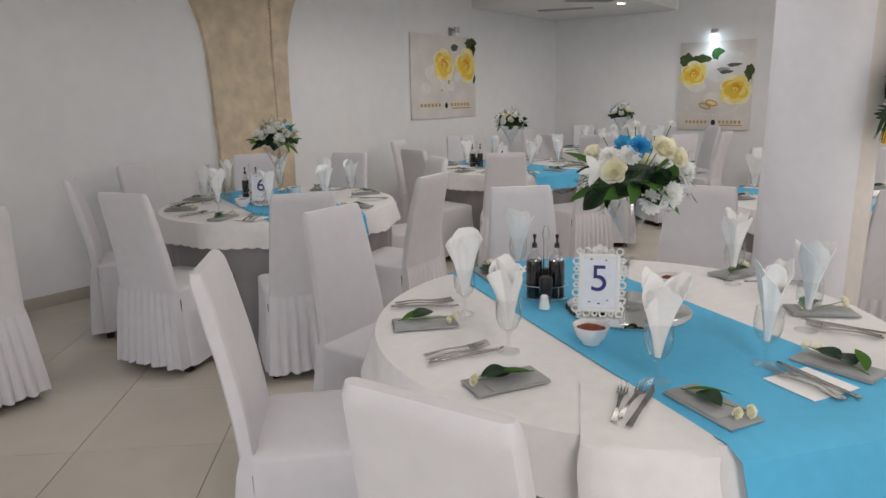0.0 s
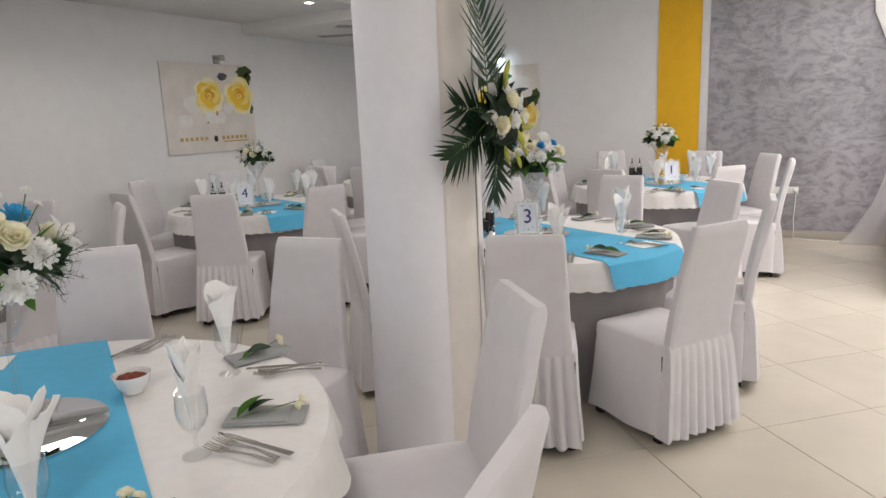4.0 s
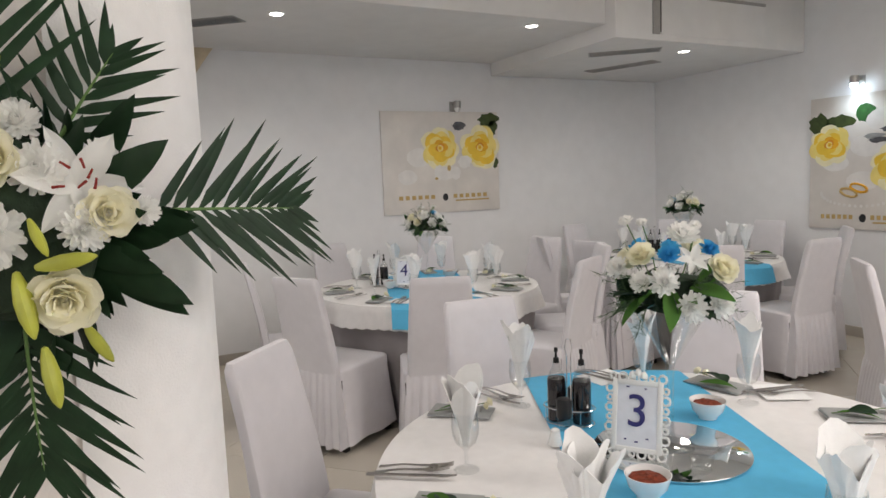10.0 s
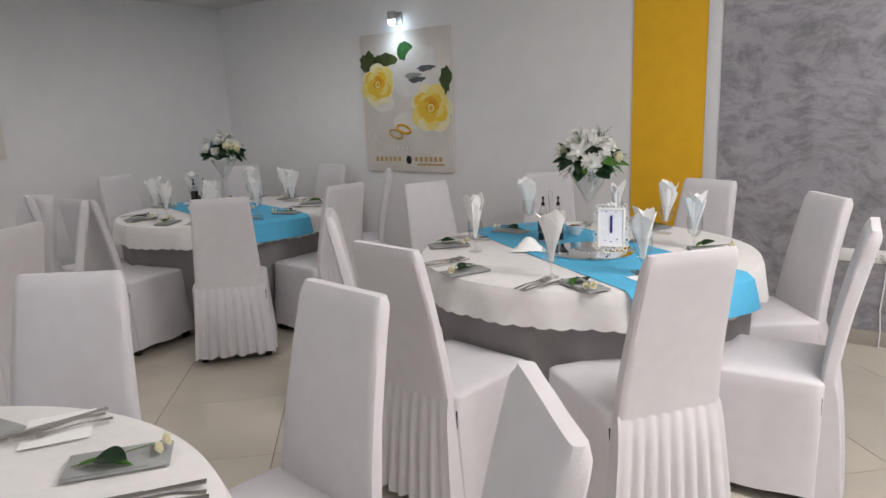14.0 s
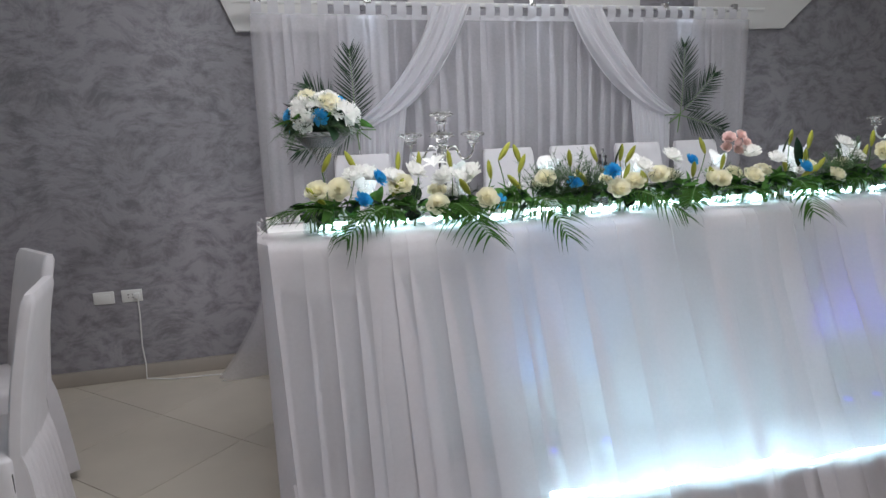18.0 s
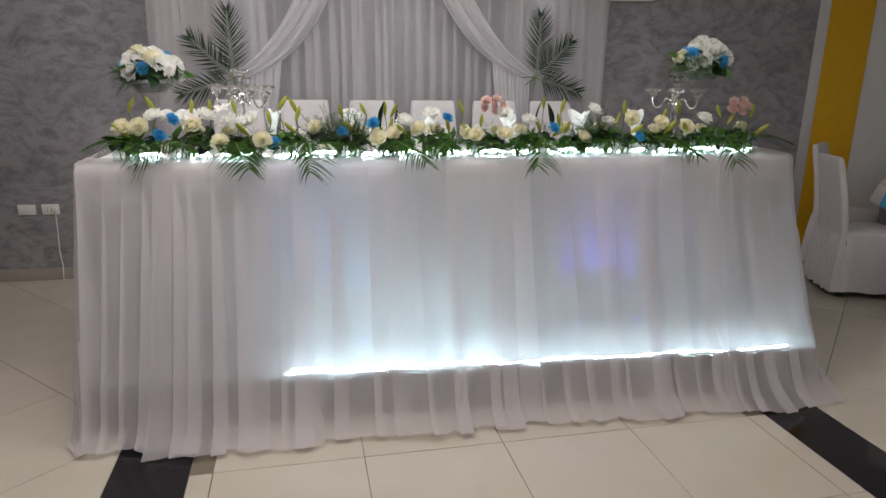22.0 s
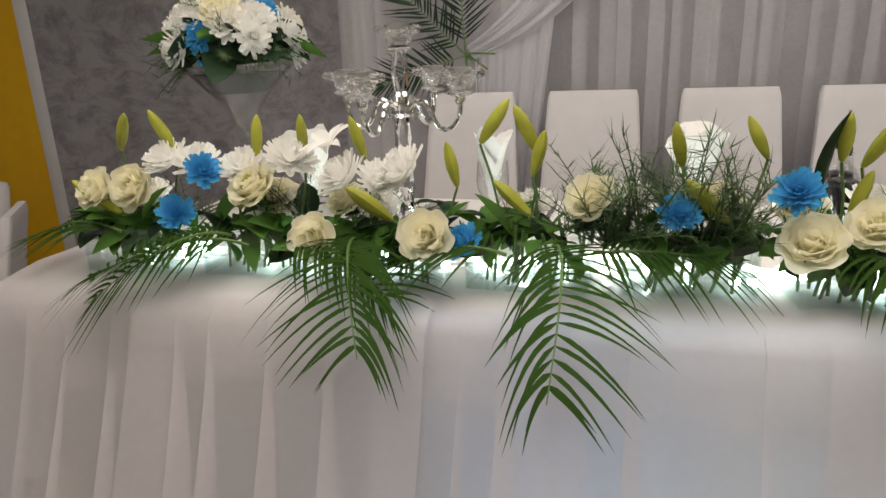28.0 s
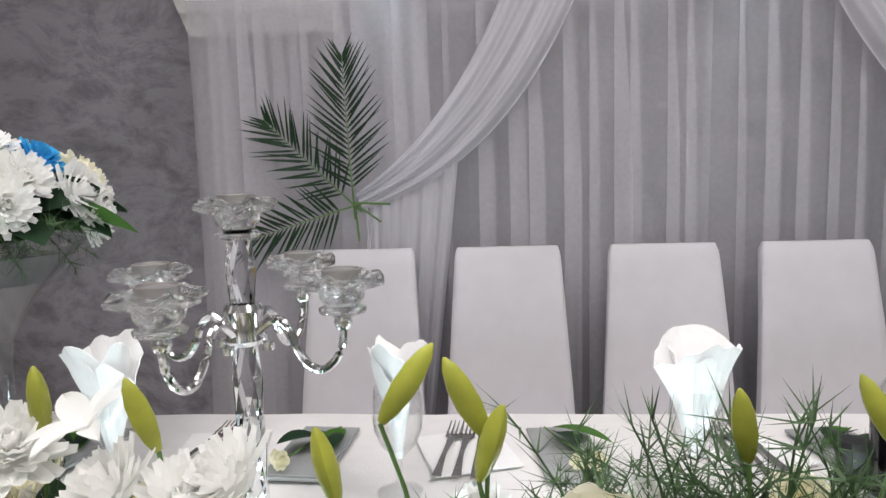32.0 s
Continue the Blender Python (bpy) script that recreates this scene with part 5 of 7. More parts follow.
dressed_table("3", 0.56, 5.94, -25, ((0.955, 4.70), (1.63, 5.18), (1.78, 6.10), (1.46, 6.84), (0.74, 7.15), (-0.12, 6.88), (-0.58, 6.02), (-0.25, 5.05)), 2, num_rz=36,
              covers=(((0.345, 5.43), (0.02, 5.81), (0.11, 6.25), (0.39, 6.42), (0.985, 6.165), (0.86, 5.40), (1.075, 5.815)),
                      ((-0.097, 5.543, 0.039, 5.691), (0.14, 6.471, 0.295, 6.498), (0.586, 6.51, 0.70, 6.66), (0.936, 6.325, 1.11, 6.42), (0.445, 5.249, 0.555, 5.38), (0.977, 5.557, 1.156, 5.502), (1.112, 6.021, 1.29, 6.048)),
                      ((-0.203, 5.773, -0.016, 5.813, 0), (0.406, 6.689, 0.343, 6.491, 1), (0.882, 6.604, 0.77, 6.463, 0), (1.22, 6.236, 1.034, 6.218, 0), (0.24, 5.235, 0.337, 5.39, 0), (-0.15, 6.205, 0.016, 6.262, 1), (0.956, 5.265, 0.891, 5.443, 0), (1.282, 5.791, 1.12, 5.841, 1))),
              frame=(0.525, 5.828), cruet=(0.223, 5.85), salt=(0.335, 5.715), bowls=((0.685, 5.715), (0.413, 6.215)), vase=(0.505, 5.97), tea=(0.646, 5.93), blue=3,
              flowers=(-42, (("r", -0.07, 0.080, 0.80), ("m", -0.02, 0.022, 0.95), ("b", -0.01, 0.085, 0.78), ("m", 0.04, -0.040, 0.98), ("r", 0.108, 0.045, 0.88), ("m", 0.11, -0.035, 0.92), ("b", 0.085, 0.095, 0.7), ("m", 0.025, 0.128, 1.0), ("m", -0.13, 0.05, 0.75), ("l", 0.045, 0.072, 0.6), ("m", -0.075, 0.02, 0.7), ("s", -0.11, 0.165, 0.5), ("s", -0.07, 0.160, 0.4), ("s", 0.06, 0.15, 0.36))))
dressed_table("1", 0.61, 8.92, -33, ((0.48, 7.64), (1.37, 7.97, -37), (1.785, 8.66, 5), (1.575, 9.38, 35), (0.95, 9.86), (-0.15, 10.02), (-0.61, 9.26), (-0.27, 8.12)), 3, num_rz=22,
              covers=(((0.19, 8.61), (0.736, 8.33), (1.043, 8.525), (1.08, 9.11), (0.574, 9.45), (0.85, 9.42), (0.08, 9.35)),
                      ((-0.068, 8.602, 0.049, 8.736), (0.326, 8.152, 0.421, 8.335), (0.829, 8.302, 0.979, 8.224), (-0.006, 9.133, 0.173, 9.138), (1.084, 9.08, 1.23, 9.16), (0.70, 9.46, 0.78, 9.62)),
                      ((0.156, 8.259, 0.24, 8.427, 0), (0.726, 8.088, 0.77, 8.281, 0), (1.17, 8.44, 1.02, 8.54, 1), (-0.10, 8.86, 0.08, 8.88, 0), (0.35, 9.58, 0.40, 9.40, 0))),
              frame=(0.765, 8.885), cruet=(0.391, 9.01), salt=(0.44, 8.90), vase=(0.66, 8.87), bowls=((0.82, 9.16), (0.44, 9.20)), blue=0)
dressed_table("2", -2.38, 9.08, -15, ((-2.14, 7.88), (-1.29, 8.26), (-1.08, 9.03), (-2.75, 7.86), (-1.50, 9.95), (-2.40, 10.22), (-3.30, 9.95), (-3.62, 8.90)), 4, num_rz=30)
dressed_table("4", -2.47, 6.66, -20, ((-1.80, 5.55), (-1.28, 6.17), (-2.69, 5.45), (-1.35, 7.20), (-1.90, 7.78), (-2.70, 7.88), (-3.55, 7.25), (-3.62, 6.30)), 5, num_rz=48, frame=(-2.43, 6.46), cruet=(-2.68, 6.38))
dressed_table("6", -2.58, 3.90, -20, ((-2.26, 2.67), (-1.45, 3.16), (-1.36, 4.07), (-2.05, 4.97), (-3.00, 4.95), (-3.66, 4.48), (-3.72, 3.48), (-3.23, 2.83)), 6, num_rz=50)
dressed_table("", 8.50, 8.90, 0, ((7.28, 9.25), (7.36, 8.36), (7.80, 9.95), (8.50, 7.65), (9.50, 8.20), (9.70, 9.20)), 7)


def wrapped_cloth(x, y):
    """A napkin dropped in a loose heap."""
    bm = bmesh.new()
    sheet(bm, lambda u, v: ((u - 0.5) * 0.17 * (1 - 0.25 * v), (v - 0.5) * 0.13, 0.002 + 0.060 * math.sin(math.pi * u) ** 1.5 * math.sin(math.pi * v) + 0.008 * abs(noise.noise((u * 5, v * 5, 2)))), 16, 14)
    solid("loose_napkin", thicken(bm, 0.0014), NAPKIN, "white napkin dropped in a loose heap beside the vase", "napkin", m=pose(x, y, TZ + 0.006, 0, 0, 30))


wrapped_cloth(0.40, 8.76)


def edge_cloth(cx, cy, ang):
    """A folded white cloth laid under a cover, hanging over the table edge."""
    def f(u, v):
        x = (u - 0.5) * 0.27
        edge = math.sqrt(TR ** 2 - x ** 2) + 0.02
        s = 0.50 + v * (edge - 0.50 + 0.15)
        if s < edge:
            return (x, s, TZ + 0.0032)
        k = s - edge
        return (x * (1 + 0.3 * k) + 0.004 * math.sin(k * 40), edge + 0.012 + 0.25 * k + 0.008 * math.sin(u * 9), TZ + 0.0032 - k)
    bm = bmesh.new()
    sheet(bm, f, 14, 30)
    solid("cover_cloth", thicken(bm, 0.0014), LINEN, "folded white cloth hanging over the table edge", "cloth", m=pose(cx, cy, 0, 0, 0, ang - 90))


edge_cloth(0.33, 2.96, -63)
chair_at(CHAIRS[0], -2.62, 1.98, 0, 95, "chairs round the tables")

# ---- draped pillar and its bouquet ----
# the round pillar, wrapped in cloth panels that hang over one another
PX, PY, PR = 0.568, 4.58, 0.225
bm = bmesh.new()
lathe(bm, [(PR, 0.0), (PR, HIGH)], 40, Matrix.Translation((PX, PY, 0)))
pil = solid("pillar", bm, WALL, "round pillar wrapped in white cloth panels", kind="structure")


def pillar_cloth(a0, a1, off, folds, amp, seed, label, material):
    """A cloth panel over the pillar between two bearings, from ceiling to floor."""
    def f(u, v):
        a = radians(a0 + (a1 - a0) * u)
        edge = min(1, u * 6, (1 - u) * 6)
        r = PR + off + amp * math.sin(u * folds * 2 * math.pi + seed + 0.4 * math.sin(v * 4)) * edge + 0.004 * noise.noise((u * 3, v * 3, seed)) + 0.012 * v ** 4 - 0.006 * (1 - edge)
        return (PX + r * math.cos(a), PY + r * math.sin(a), 0.003 + (HIGH - 0.003) * (1 - v))
    bm = bmesh.new()
    sheet(bm, f, max(16, int(abs(a1 - a0) / 3)), 28)
    part("cloth_panel", thicken(bm, 0.002), material, pil, label)


pillar_cloth(-44, 15, 0.006, 1.5, 0.0015, 2.5, "gathered ivory cloth panel", IVORY)
# the panel towards the windows: daylight is painted into its cooler, brighter white
pillar_cloth(-152, -39, 0.016, 1.0, 0.003, 0.5, "white cloth panel hanging over the pillar", DAYLITCLOTH)
pillar_cloth(9, 112, 0.016, 1.0, 0.003, 1.5, "white cloth panel hanging over the pillar", LINEN)
pillar_cloth(106, 214, 0.010, 1.0, 0.003, 4.5, "white cloth panel hanging over the pillar", LINEN)


def put_frond(parent, p, along, up, length, leaflets, reach, droop, seed, bend=0.0, vee=0.5, wide_=0.006, fall_=0.9, material=None, spread=66):
    """A frond from p growing along a direction, its upper face towards up."""
    y = Vector(along).normalized()
    x = y.cross(Vector(up)).normalized()
    z = x.cross(y)
    m = Matrix((x, y, z)).transposed().to_4x4()
    m.translation = Vector(p)
    r, l = frond_bm(length, leaflets, reach, droop, seed, bend, vee, wide_, fall_, material, spread)
    f = part("palm_frond", r, None, parent, "dark green palm frond", m=m)
    part("leaflet_fan", l, None, f)
    return f


def pillar_bouquet():
    """On the face of the pillar: palm fronds, dark leaves, roses, mums, a lily and buds."""
    b = thing("wall_bouquet", "palm and cream rose bouquet tied to the draped pillar", "bouquet", m=pose(0.898, 4.590, 1.455, 0, 0, -9.2) @ Matrix.Scale(0.99, 4))
    # local axes: out of the face is +x, the viewer's right is +y
    o = Vector((-0.02, 0, 0))
    nx = (1, 0, 0)
    put_frond(b, o + Vector((0.01, -0.02, 0.06)), (0.02, -0.10, 1), nx, 0.42, 14, 0.15, 0.03, 1, wide_=0.0075)
    put_frond(b, o + Vector((0.01, -0.04, 0.0)), (0.05, -1, -0.62), nx, 0.235, 14, 0.12, 0.04, 2, wide_=0.0075)
    put_frond(b, o + Vector((0.03, -0.01, -0.06)), (0.06, 0.0, -1), nx, 0.225, 15, 0.11, 0.03, 3, wide_=0.007)
    put_frond(b, o + Vector((0.02, 0.09, 0.02)), (-0.55, 1, -0.02), (1, 0.55, 0.25), 0.27, 13, 0.115, 0.03, 4, wide_=0.0075)
    put_frond(b, o + Vector((0.01, -0.03, 0.03)), (0.04, -1, 0.20), nx, 0.17, 9, 0.12, 0.03, 5, wide_=0.0075)
    put_frond(b, o + Vector((0.0, 0.02, 0.08)), (-0.15, 0.55, 1), nx, 0.16, 8, 0.09, 0.03, 6, wide_=0.007)
    core = bmesh.new()
    lathe(core, [(0, -0.10), (0.06, -0.08), (0.085, 0.0), (0.07, 0.08), (0, 0.11)], 14)
    for v in core.verts:
        v.co *= 1 + 0.2 * noise.noise(v.co * 25)
        v.co.x *= 0.55
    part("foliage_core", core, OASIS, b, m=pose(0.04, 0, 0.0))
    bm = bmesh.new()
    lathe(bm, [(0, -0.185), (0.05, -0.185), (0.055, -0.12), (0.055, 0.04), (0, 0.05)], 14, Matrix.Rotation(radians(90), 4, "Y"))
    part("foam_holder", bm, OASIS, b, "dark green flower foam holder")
    rnd = random.Random(11)
    for i in range(56):
        a = i * 2.4
        d = Vector((0.20 + 0.3 * rnd.random(), math.cos(a), math.sin(a)))
        q = d.to_track_quat("Y", "X").to_matrix().to_4x4()
        part("leaf", LEAFD, None, b, m=Matrix.Translation((0.045 - 0.10 * rnd.random(), 0.045 * math.cos(a), 0.06 * math.sin(a))) @ q @ Matrix.Scale(rnd.uniform(0.6, 1.12), 4))
    # (kind, right, up, out, scale)
    for k, (kind, y, z, x, s) in enumerate((("rose", -0.008, 0.078, 0.085, 0.78), ("rose", -0.072, -0.012, 0.085, 0.80), ("rose", 0.048, -0.062, 0.09, 0.84), ("rose", 0.092, 0.02, 0.075, 0.68),
                                            ("mum", -0.008, 0.005, 0.10, 0.90), ("mum", 0.034, 0.068, 0.085, 0.74), ("mum", -0.098, 0.018, 0.06, 0.72), ("mum", 0.072, 0.005, 0.09, 0.66),
                                            ("mum", -0.070, 0.118, 0.05, 0.70), ("mum", -0.045, -0.042, 0.065, 0.66), ("mum", 0.012, 0.120, 0.055, 0.62), ("mum", 0.085, 0.082, 0.055, 0.5), ("mum", 0.128, 0.02, 0.05, 0.42))):
        d = Vector((1, y * 4.0, z * 3.0))
        part({"rose": "cream_rose", "mum": "white_chrysanthemum"}[kind], ROSE[k % 2] if kind == "rose" else MUM[k % 2], None, b, m=facing(Vector((x - 0.012, y, z)), d, s * 9, s))
    part("white_lily", LILY, None, b, m=facing(Vector((0.06, 0.066, 0.052)), (1, 0.35, 0.2), 0.4, 0.85))
    part("anther", ANTHER, None, b, "dark red lily anthers", m=facing(Vector((0.06, 0.066, 0.052)), (1, 0.35, 0.2), 0, 0.85))
    for y, z, x, dy, dz, s in ((-0.005, 0.150, 0.055, 0.03, 1, 0.78), (-0.022, 0.118, 0.065, -0.15, 1, 0.62), (0.030, -0.03, 0.105, 0.9, 0.15, 0.62), (0.012, -0.032, 0.10, 0.2, -1, 0.70),
                               (-0.035, -0.088, 0.07, -0.05, -1, 0.72), (0.025, -0.115, 0.08, 0.18, -1, 0.66), (0.065, -0.095, 0.08, 0.5, -0.8, 0.5), (0.028, 0.020, 0.10, 0.4, -1, 0.42), (-0.03, -0.01, 0.09, -0.2, 1, 0.4)):
        part("lily_bud", BUDM, None, b, "green lily bud", m=facing(Vector((x, y, z)), (0.25, dy, dz), 0, s))


pillar_bouquet()

def pleats(a, b, rnd, gap, wid, deep=0.010):
    """Places across a hanging cloth: flat stretches with flat pleats between them, where the cloth doubles back on itself.
    Each is (place, shift when the pleat opens, depth)."""
    out, x, d = [(a, 0.0, 0.0)], a, 0.0
    while True:
        nxt = x + rnd.uniform(*gap)
        if nxt > b - wid[1]:
            break
        for k in (1, 2, 3):
            out.append((x + (nxt - x) * k / 3, 0.0, d * (1 - k / 3)))
        x, w = nxt, rnd.uniform(*wid)
        out += [(x, w * 0.5, deep * 0.1), (x, w, deep * 0.25), (x, w * 0.5, deep * 0.55), (x, 0.0, deep)]
        d = deep
    for k in (1, 2, 3):
        out.append((x + (b - x) * k / 3, 0.0, d * (1 - k / 3)))
    return out


# ---- stage, head table ----
HX0, HX1, HY0, HY1, HZ = 2.575, 6.24, 8.44, 9.22, 1.105
ST1, ST2 = 0.18, 0.33


def stage_edge(x):
    """The front edge of the stage, which stands slightly askew to the wall."""
    return 8.015 - 0.055 * (x - 3.6)


stage = solid("stage", slab([(2.63, stage_edge(2.63)), (6.0, stage_edge(6.0)), (6.0, 10.33), (2.63, 10.33)], 0, ST1 - 0.006), RISER, kind="structure", label="low beige stage platform")
solid("stage_carpet", boxes((2.64, 8.52, ST1 - 0.006, 5.99, 10.32, ST1), bevel=0.002), RED, kind="structure", label="red carpet on the stage")
solid("stage_step", boxes((2.82, 8.53, ST1, 5.95, 10.25, ST2), bevel=0.004), RED, kind="structure", label="upper carpeted stage level")


def head_table():
    for k in range(3):
        a, b = HX0 + 0.05 + k * (HX1 - HX0 - 0.1) / 3, HX0 + 0.05 + (k + 1) * (HX1 - HX0 - 0.1) / 3 - 0.01
        t = thing("head_table", "long head table section hidden under cloths", "table", group="head table sections", m=pose((a + b) / 2, (HY0 + HY1) / 2, ST2))
        w, d = (b - a) / 2, (HY1 - HY0) / 2 - 0.03
        part("tabletop", boxes((-w, -d, 0.725, w, d, 0.765), bevel=0.004), RISER, t)
        for sx in (-1, 1):
            for sy in (-1, 1):
                part("leg", boxes((-0.02, -0.02, 0, 0.02, 0.02, 0.725), bevel=0.003), BLACKFOOT, t, m=pose(sx * (w - 0.25), sy * (d - 0.06), 0))

    # white cloth over the top, hanging a hand's breadth over the front edge
    bm = bmesh.new()
    sheet(bm, lambda u, v: (HX0 + (HX1 - HX0) * u, HY1 - (HY1 - HY0 - 0.01) * v, HZ + 0.003 * noise.noise((u * 20, v * 2.4, 0))), 120, 10)
    top = thing("head_tablecloth", "white cloth over the long head table", "tablecloth")
    part("cloth_top", bm, LINEN, top)

    def cloth(u, v):
        x = HX0 + (HX1 - HX0) * u
        k = v
        a = min(1, k / 0.3) * math.pi / 2
        drop = max(0, k - 0.3) / 0.7 * (0.10 + 0.07 * noise.noise((u * 9, 1.0, 4)) + 0.03 * noise.noise((u * 45, 2.0, 4)))
        return (x, HY0 + 0.01 - 0.035 * math.sin(a) - 0.10 * drop - 0.006 * k * math.sin(u * 70 + 2 * math.sin(u * 23)), HZ - 0.035 * (1 - math.cos(a)) - drop)
    bm = bmesh.new()
    sheet(bm, cloth, 240, 14)
    part("cloth_drop", bm, THINCLOTH, top, "thin hanging edge of the cloth")

    # a second cloth hangs behind it from the table to the stage, its grey darkened for shade
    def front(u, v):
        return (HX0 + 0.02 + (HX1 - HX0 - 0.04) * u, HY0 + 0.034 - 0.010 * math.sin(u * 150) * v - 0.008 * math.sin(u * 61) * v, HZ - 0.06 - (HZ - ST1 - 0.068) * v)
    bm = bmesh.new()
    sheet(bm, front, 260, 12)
    solid("front_cloth", bm, FRONTCLOTH, "cloth hanging in front of the head table, toned grey for the shade there", "table skirt")

    # voile skirt in front, over the stage edge to the floor: widths of cloth that overlap, heaped at the hem
    prof = [(0.22, 0.012), (0.10, 0.015), (0.02, 0.016), (-0.03, 0.010), (-0.055, -0.012), (-0.070, -0.06), (-0.085, -0.11), (-0.115, -0.19), (-0.155, -0.29), (-0.20, -0.39), (-0.245, -0.49),
            (-0.29, -0.59), (-0.335, -0.69), (-0.38, -0.79), (-0.42, -0.87), (-0.45, -0.94), (-0.48, -1.00), (-0.515, -1.05), (-0.565, -1.080), (-0.61, -1.090)]
    x0, x1 = HX0 - 0.01, HX1 + 0.01
    W = x1 - x0
    sk = thing("head_table_skirt", "translucent white voile skirt draped down to the floor", "table skirt")
    rnd = random.Random(8)
    cuts = [-0.55, -0.02, 0.36, 0.78, 1.02, 1.40, 1.72, 2.06, 2.50, 2.74, 3.16, W + 0.02, W + 0.55]
    rows_ = len(prof) - 1
    for k, (a, b) in enumerate(zip(cuts, cuts[1:])):
        st = pleats(a - 0.03, b + 0.05, rnd, (0.05, 0.19), (0.014, 0.066), 0.016)
        ph, lift, hem = rnd.uniform(0, 6), 0.010 * (k % 3), rnd.uniform(-0.04, 0.03)
        nu = len(st) - 1

        def skirt(u, v, st=st, nu=nu, ph=ph, lift=lift, hem=hem, tier=k % 3):
            px, shift, depth = st[round(u * nu)]
            fy, fz = prof[round(v * rows_)]
            g = min(1, max(0, (v - 0.24) / 0.22))
            low = max(0, (v - 0.80) / 0.20)
            t = max(0, -fz)
            slant = (0.10 * noise.noise((px * 1.7, 0.3, 7)) + 0.03 * noise.noise((px * 6, 0.3, 7))) * t
            s = px + shift * g * (0.8 + 0.5 * t) + slant
            out = -fy + lift * min(1, v * 5) + depth * (0.25 + 0.75 * g) + 0.010 * g * math.sin(px * 31 + ph) + 0.012 * g * noise.noise((px * 5, v * 1.5, ph)) + low * (hem + 0.055 * noise.noise((px * 7, v * 2, 3)))
            z = HZ + fz + lift * 0.3 + 0.030 * low * abs(noise.noise((px * 12, v * 6, 1)))
            x = x0 + s + t * (0.03 - 0.20 * max(0, min(1, s / W)))
            out += t ** 2 * (0.06 + 0.05 * (x - 3.6))
            y = HY0 - out
            lim = stage_edge(x) - 0.045 - 0.007 * tier
            if y > lim and z < 0.30:
                y -= 0.8 * (y - lim) * max(0, min(1, (0.30 - z) / 0.10))
            e = -s if s < 0 else s - W
            if e > -0.14:
                c = min(1, (e + 0.14) / 0.14)
                y += 0.06 * c * c
            if e > 0:
                side = -1 if s < 0 else 1
                x = (x0 + 0.03 * t if s < 0 else x1 - 0.17 * t) + side * (0.012 + 0.04 * out + depth)
                y = HY0 - out * max(0, 1 - e / 0.25) + 0.06 + e
            return (x, y, max(0.006, z))
        bm = bmesh.new()
        sheet(bm, skirt, nu, rows_)
        part("voile_width", bm, SHEER, sk)
    # grey lining over the stage edge
    def lx(u):
        return HX0 + 0.042 + (HX1 - HX0 - 0.262) * u

    def lining(u, v):
        return (lx(u), stage_edge(lx(u)) - 0.012 - 0.006 * math.sin(u * 120) - 0.012 * v - 0.005 * math.sin(u * 47), 0.008 + 0.192 * (1 - v) + 0.030 * max(0, noise.noise((u * 30, 0, 2)) + 0.25) * (1 - v) + 0.006 * abs(math.sin(u * 33)) * (1 - v))
    bm = bmesh.new()
    sheet(bm, lining, 200, 5)
    solid("stage_lining", bm, SKIRT, "grey cloth strip along the stage edge", "stage skirt")
    # the cover takes the same shade-darkened grey
    bm = bmesh.new()
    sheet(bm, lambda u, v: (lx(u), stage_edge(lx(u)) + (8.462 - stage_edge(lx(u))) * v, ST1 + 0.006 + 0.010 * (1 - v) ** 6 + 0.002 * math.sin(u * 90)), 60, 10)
    solid("stage_cover", bm, FRONTCLOTH, "cloth laid over the stage edge, toned grey for the shade there", "cloth")
    # LED strip lying on the stage edge
    bm = bmesh.new()
    tube(bm, [(3.44 + 0.0425 * i, stage_edge(3.44 + 0.0425 * i) + 0.050 + 0.012 * math.sin(i * 0.45) + 0.006 * math.sin(i * 1.7), ST1 + 0.015) for i in range(61)], 0.0040, seg=6)
    led = thing("led_strip", "glowing cool-white LED strip along the stage edge", "led strip")
    part("light_tube", bm, LED, led)
    # a second strand, added along the first metre to strengthen the glow
    bm = bmesh.new()
    tube(bm, [(3.47 + 0.0425 * i, stage_edge(3.47 + 0.0425 * i) + 0.085 + 0.014 * math.sin(i * 0.6 + 1), ST1 + 0.015) for i in range(24)], 0.0040, seg=6)
    part("light_tube", bm, LED, led)


head_table()
# coloured party lamps standing on the stage behind the voile
for lx, colour, watts, cone, ty in ((4.98, (0.13, 0.12, 1.0), 38.0, 40, 8.43), (5.14, (0.13, 0.12, 1.0), 50.0, 40, 8.43), (5.32, (0.13, 0.12, 1.0), 34.0, 40, 8.43), (3.56, (0.16, 0.45, 1.0), 34.0, 60, 8.38), (3.80, (0.25, 0.58, 1.0), 28.0, 60, 8.38)):
    la = bpy.data.lights.new("party_lamp_light", "SPOT")
    la.energy, la.color, la.spot_size, la.spot_blend, la.shadow_soft_size = watts, colour, radians(cone), 1.0, 0.05
    ob = new("party_lamp_light", la)
    ob.matrix_world = look((lx, 8.30, ST1 + 0.09), (lx, ty + 0.05, 0.62))
    pl = thing("party_lamp", "small grey LED party lamp behind the voile", "lamp", group="party lamps", m=pose(lx, 8.30, ST1 + 0.012))
    bm = bmesh.new()
    lathe(bm, [(0, 0), (0.035, 0), (0.038, 0.01), (0.036, 0.05), (0.025, 0.06), (0, 0.06)], 16)
    part("body", bm, SKIRT, pl)
    bm = bmesh.new()
    lathe(bm, [(0, 0.0605), (0.022, 0.0605), (0.02, 0.066), (0, 0.068)], 14)
    part("lens", bm, BLUELED, pl)

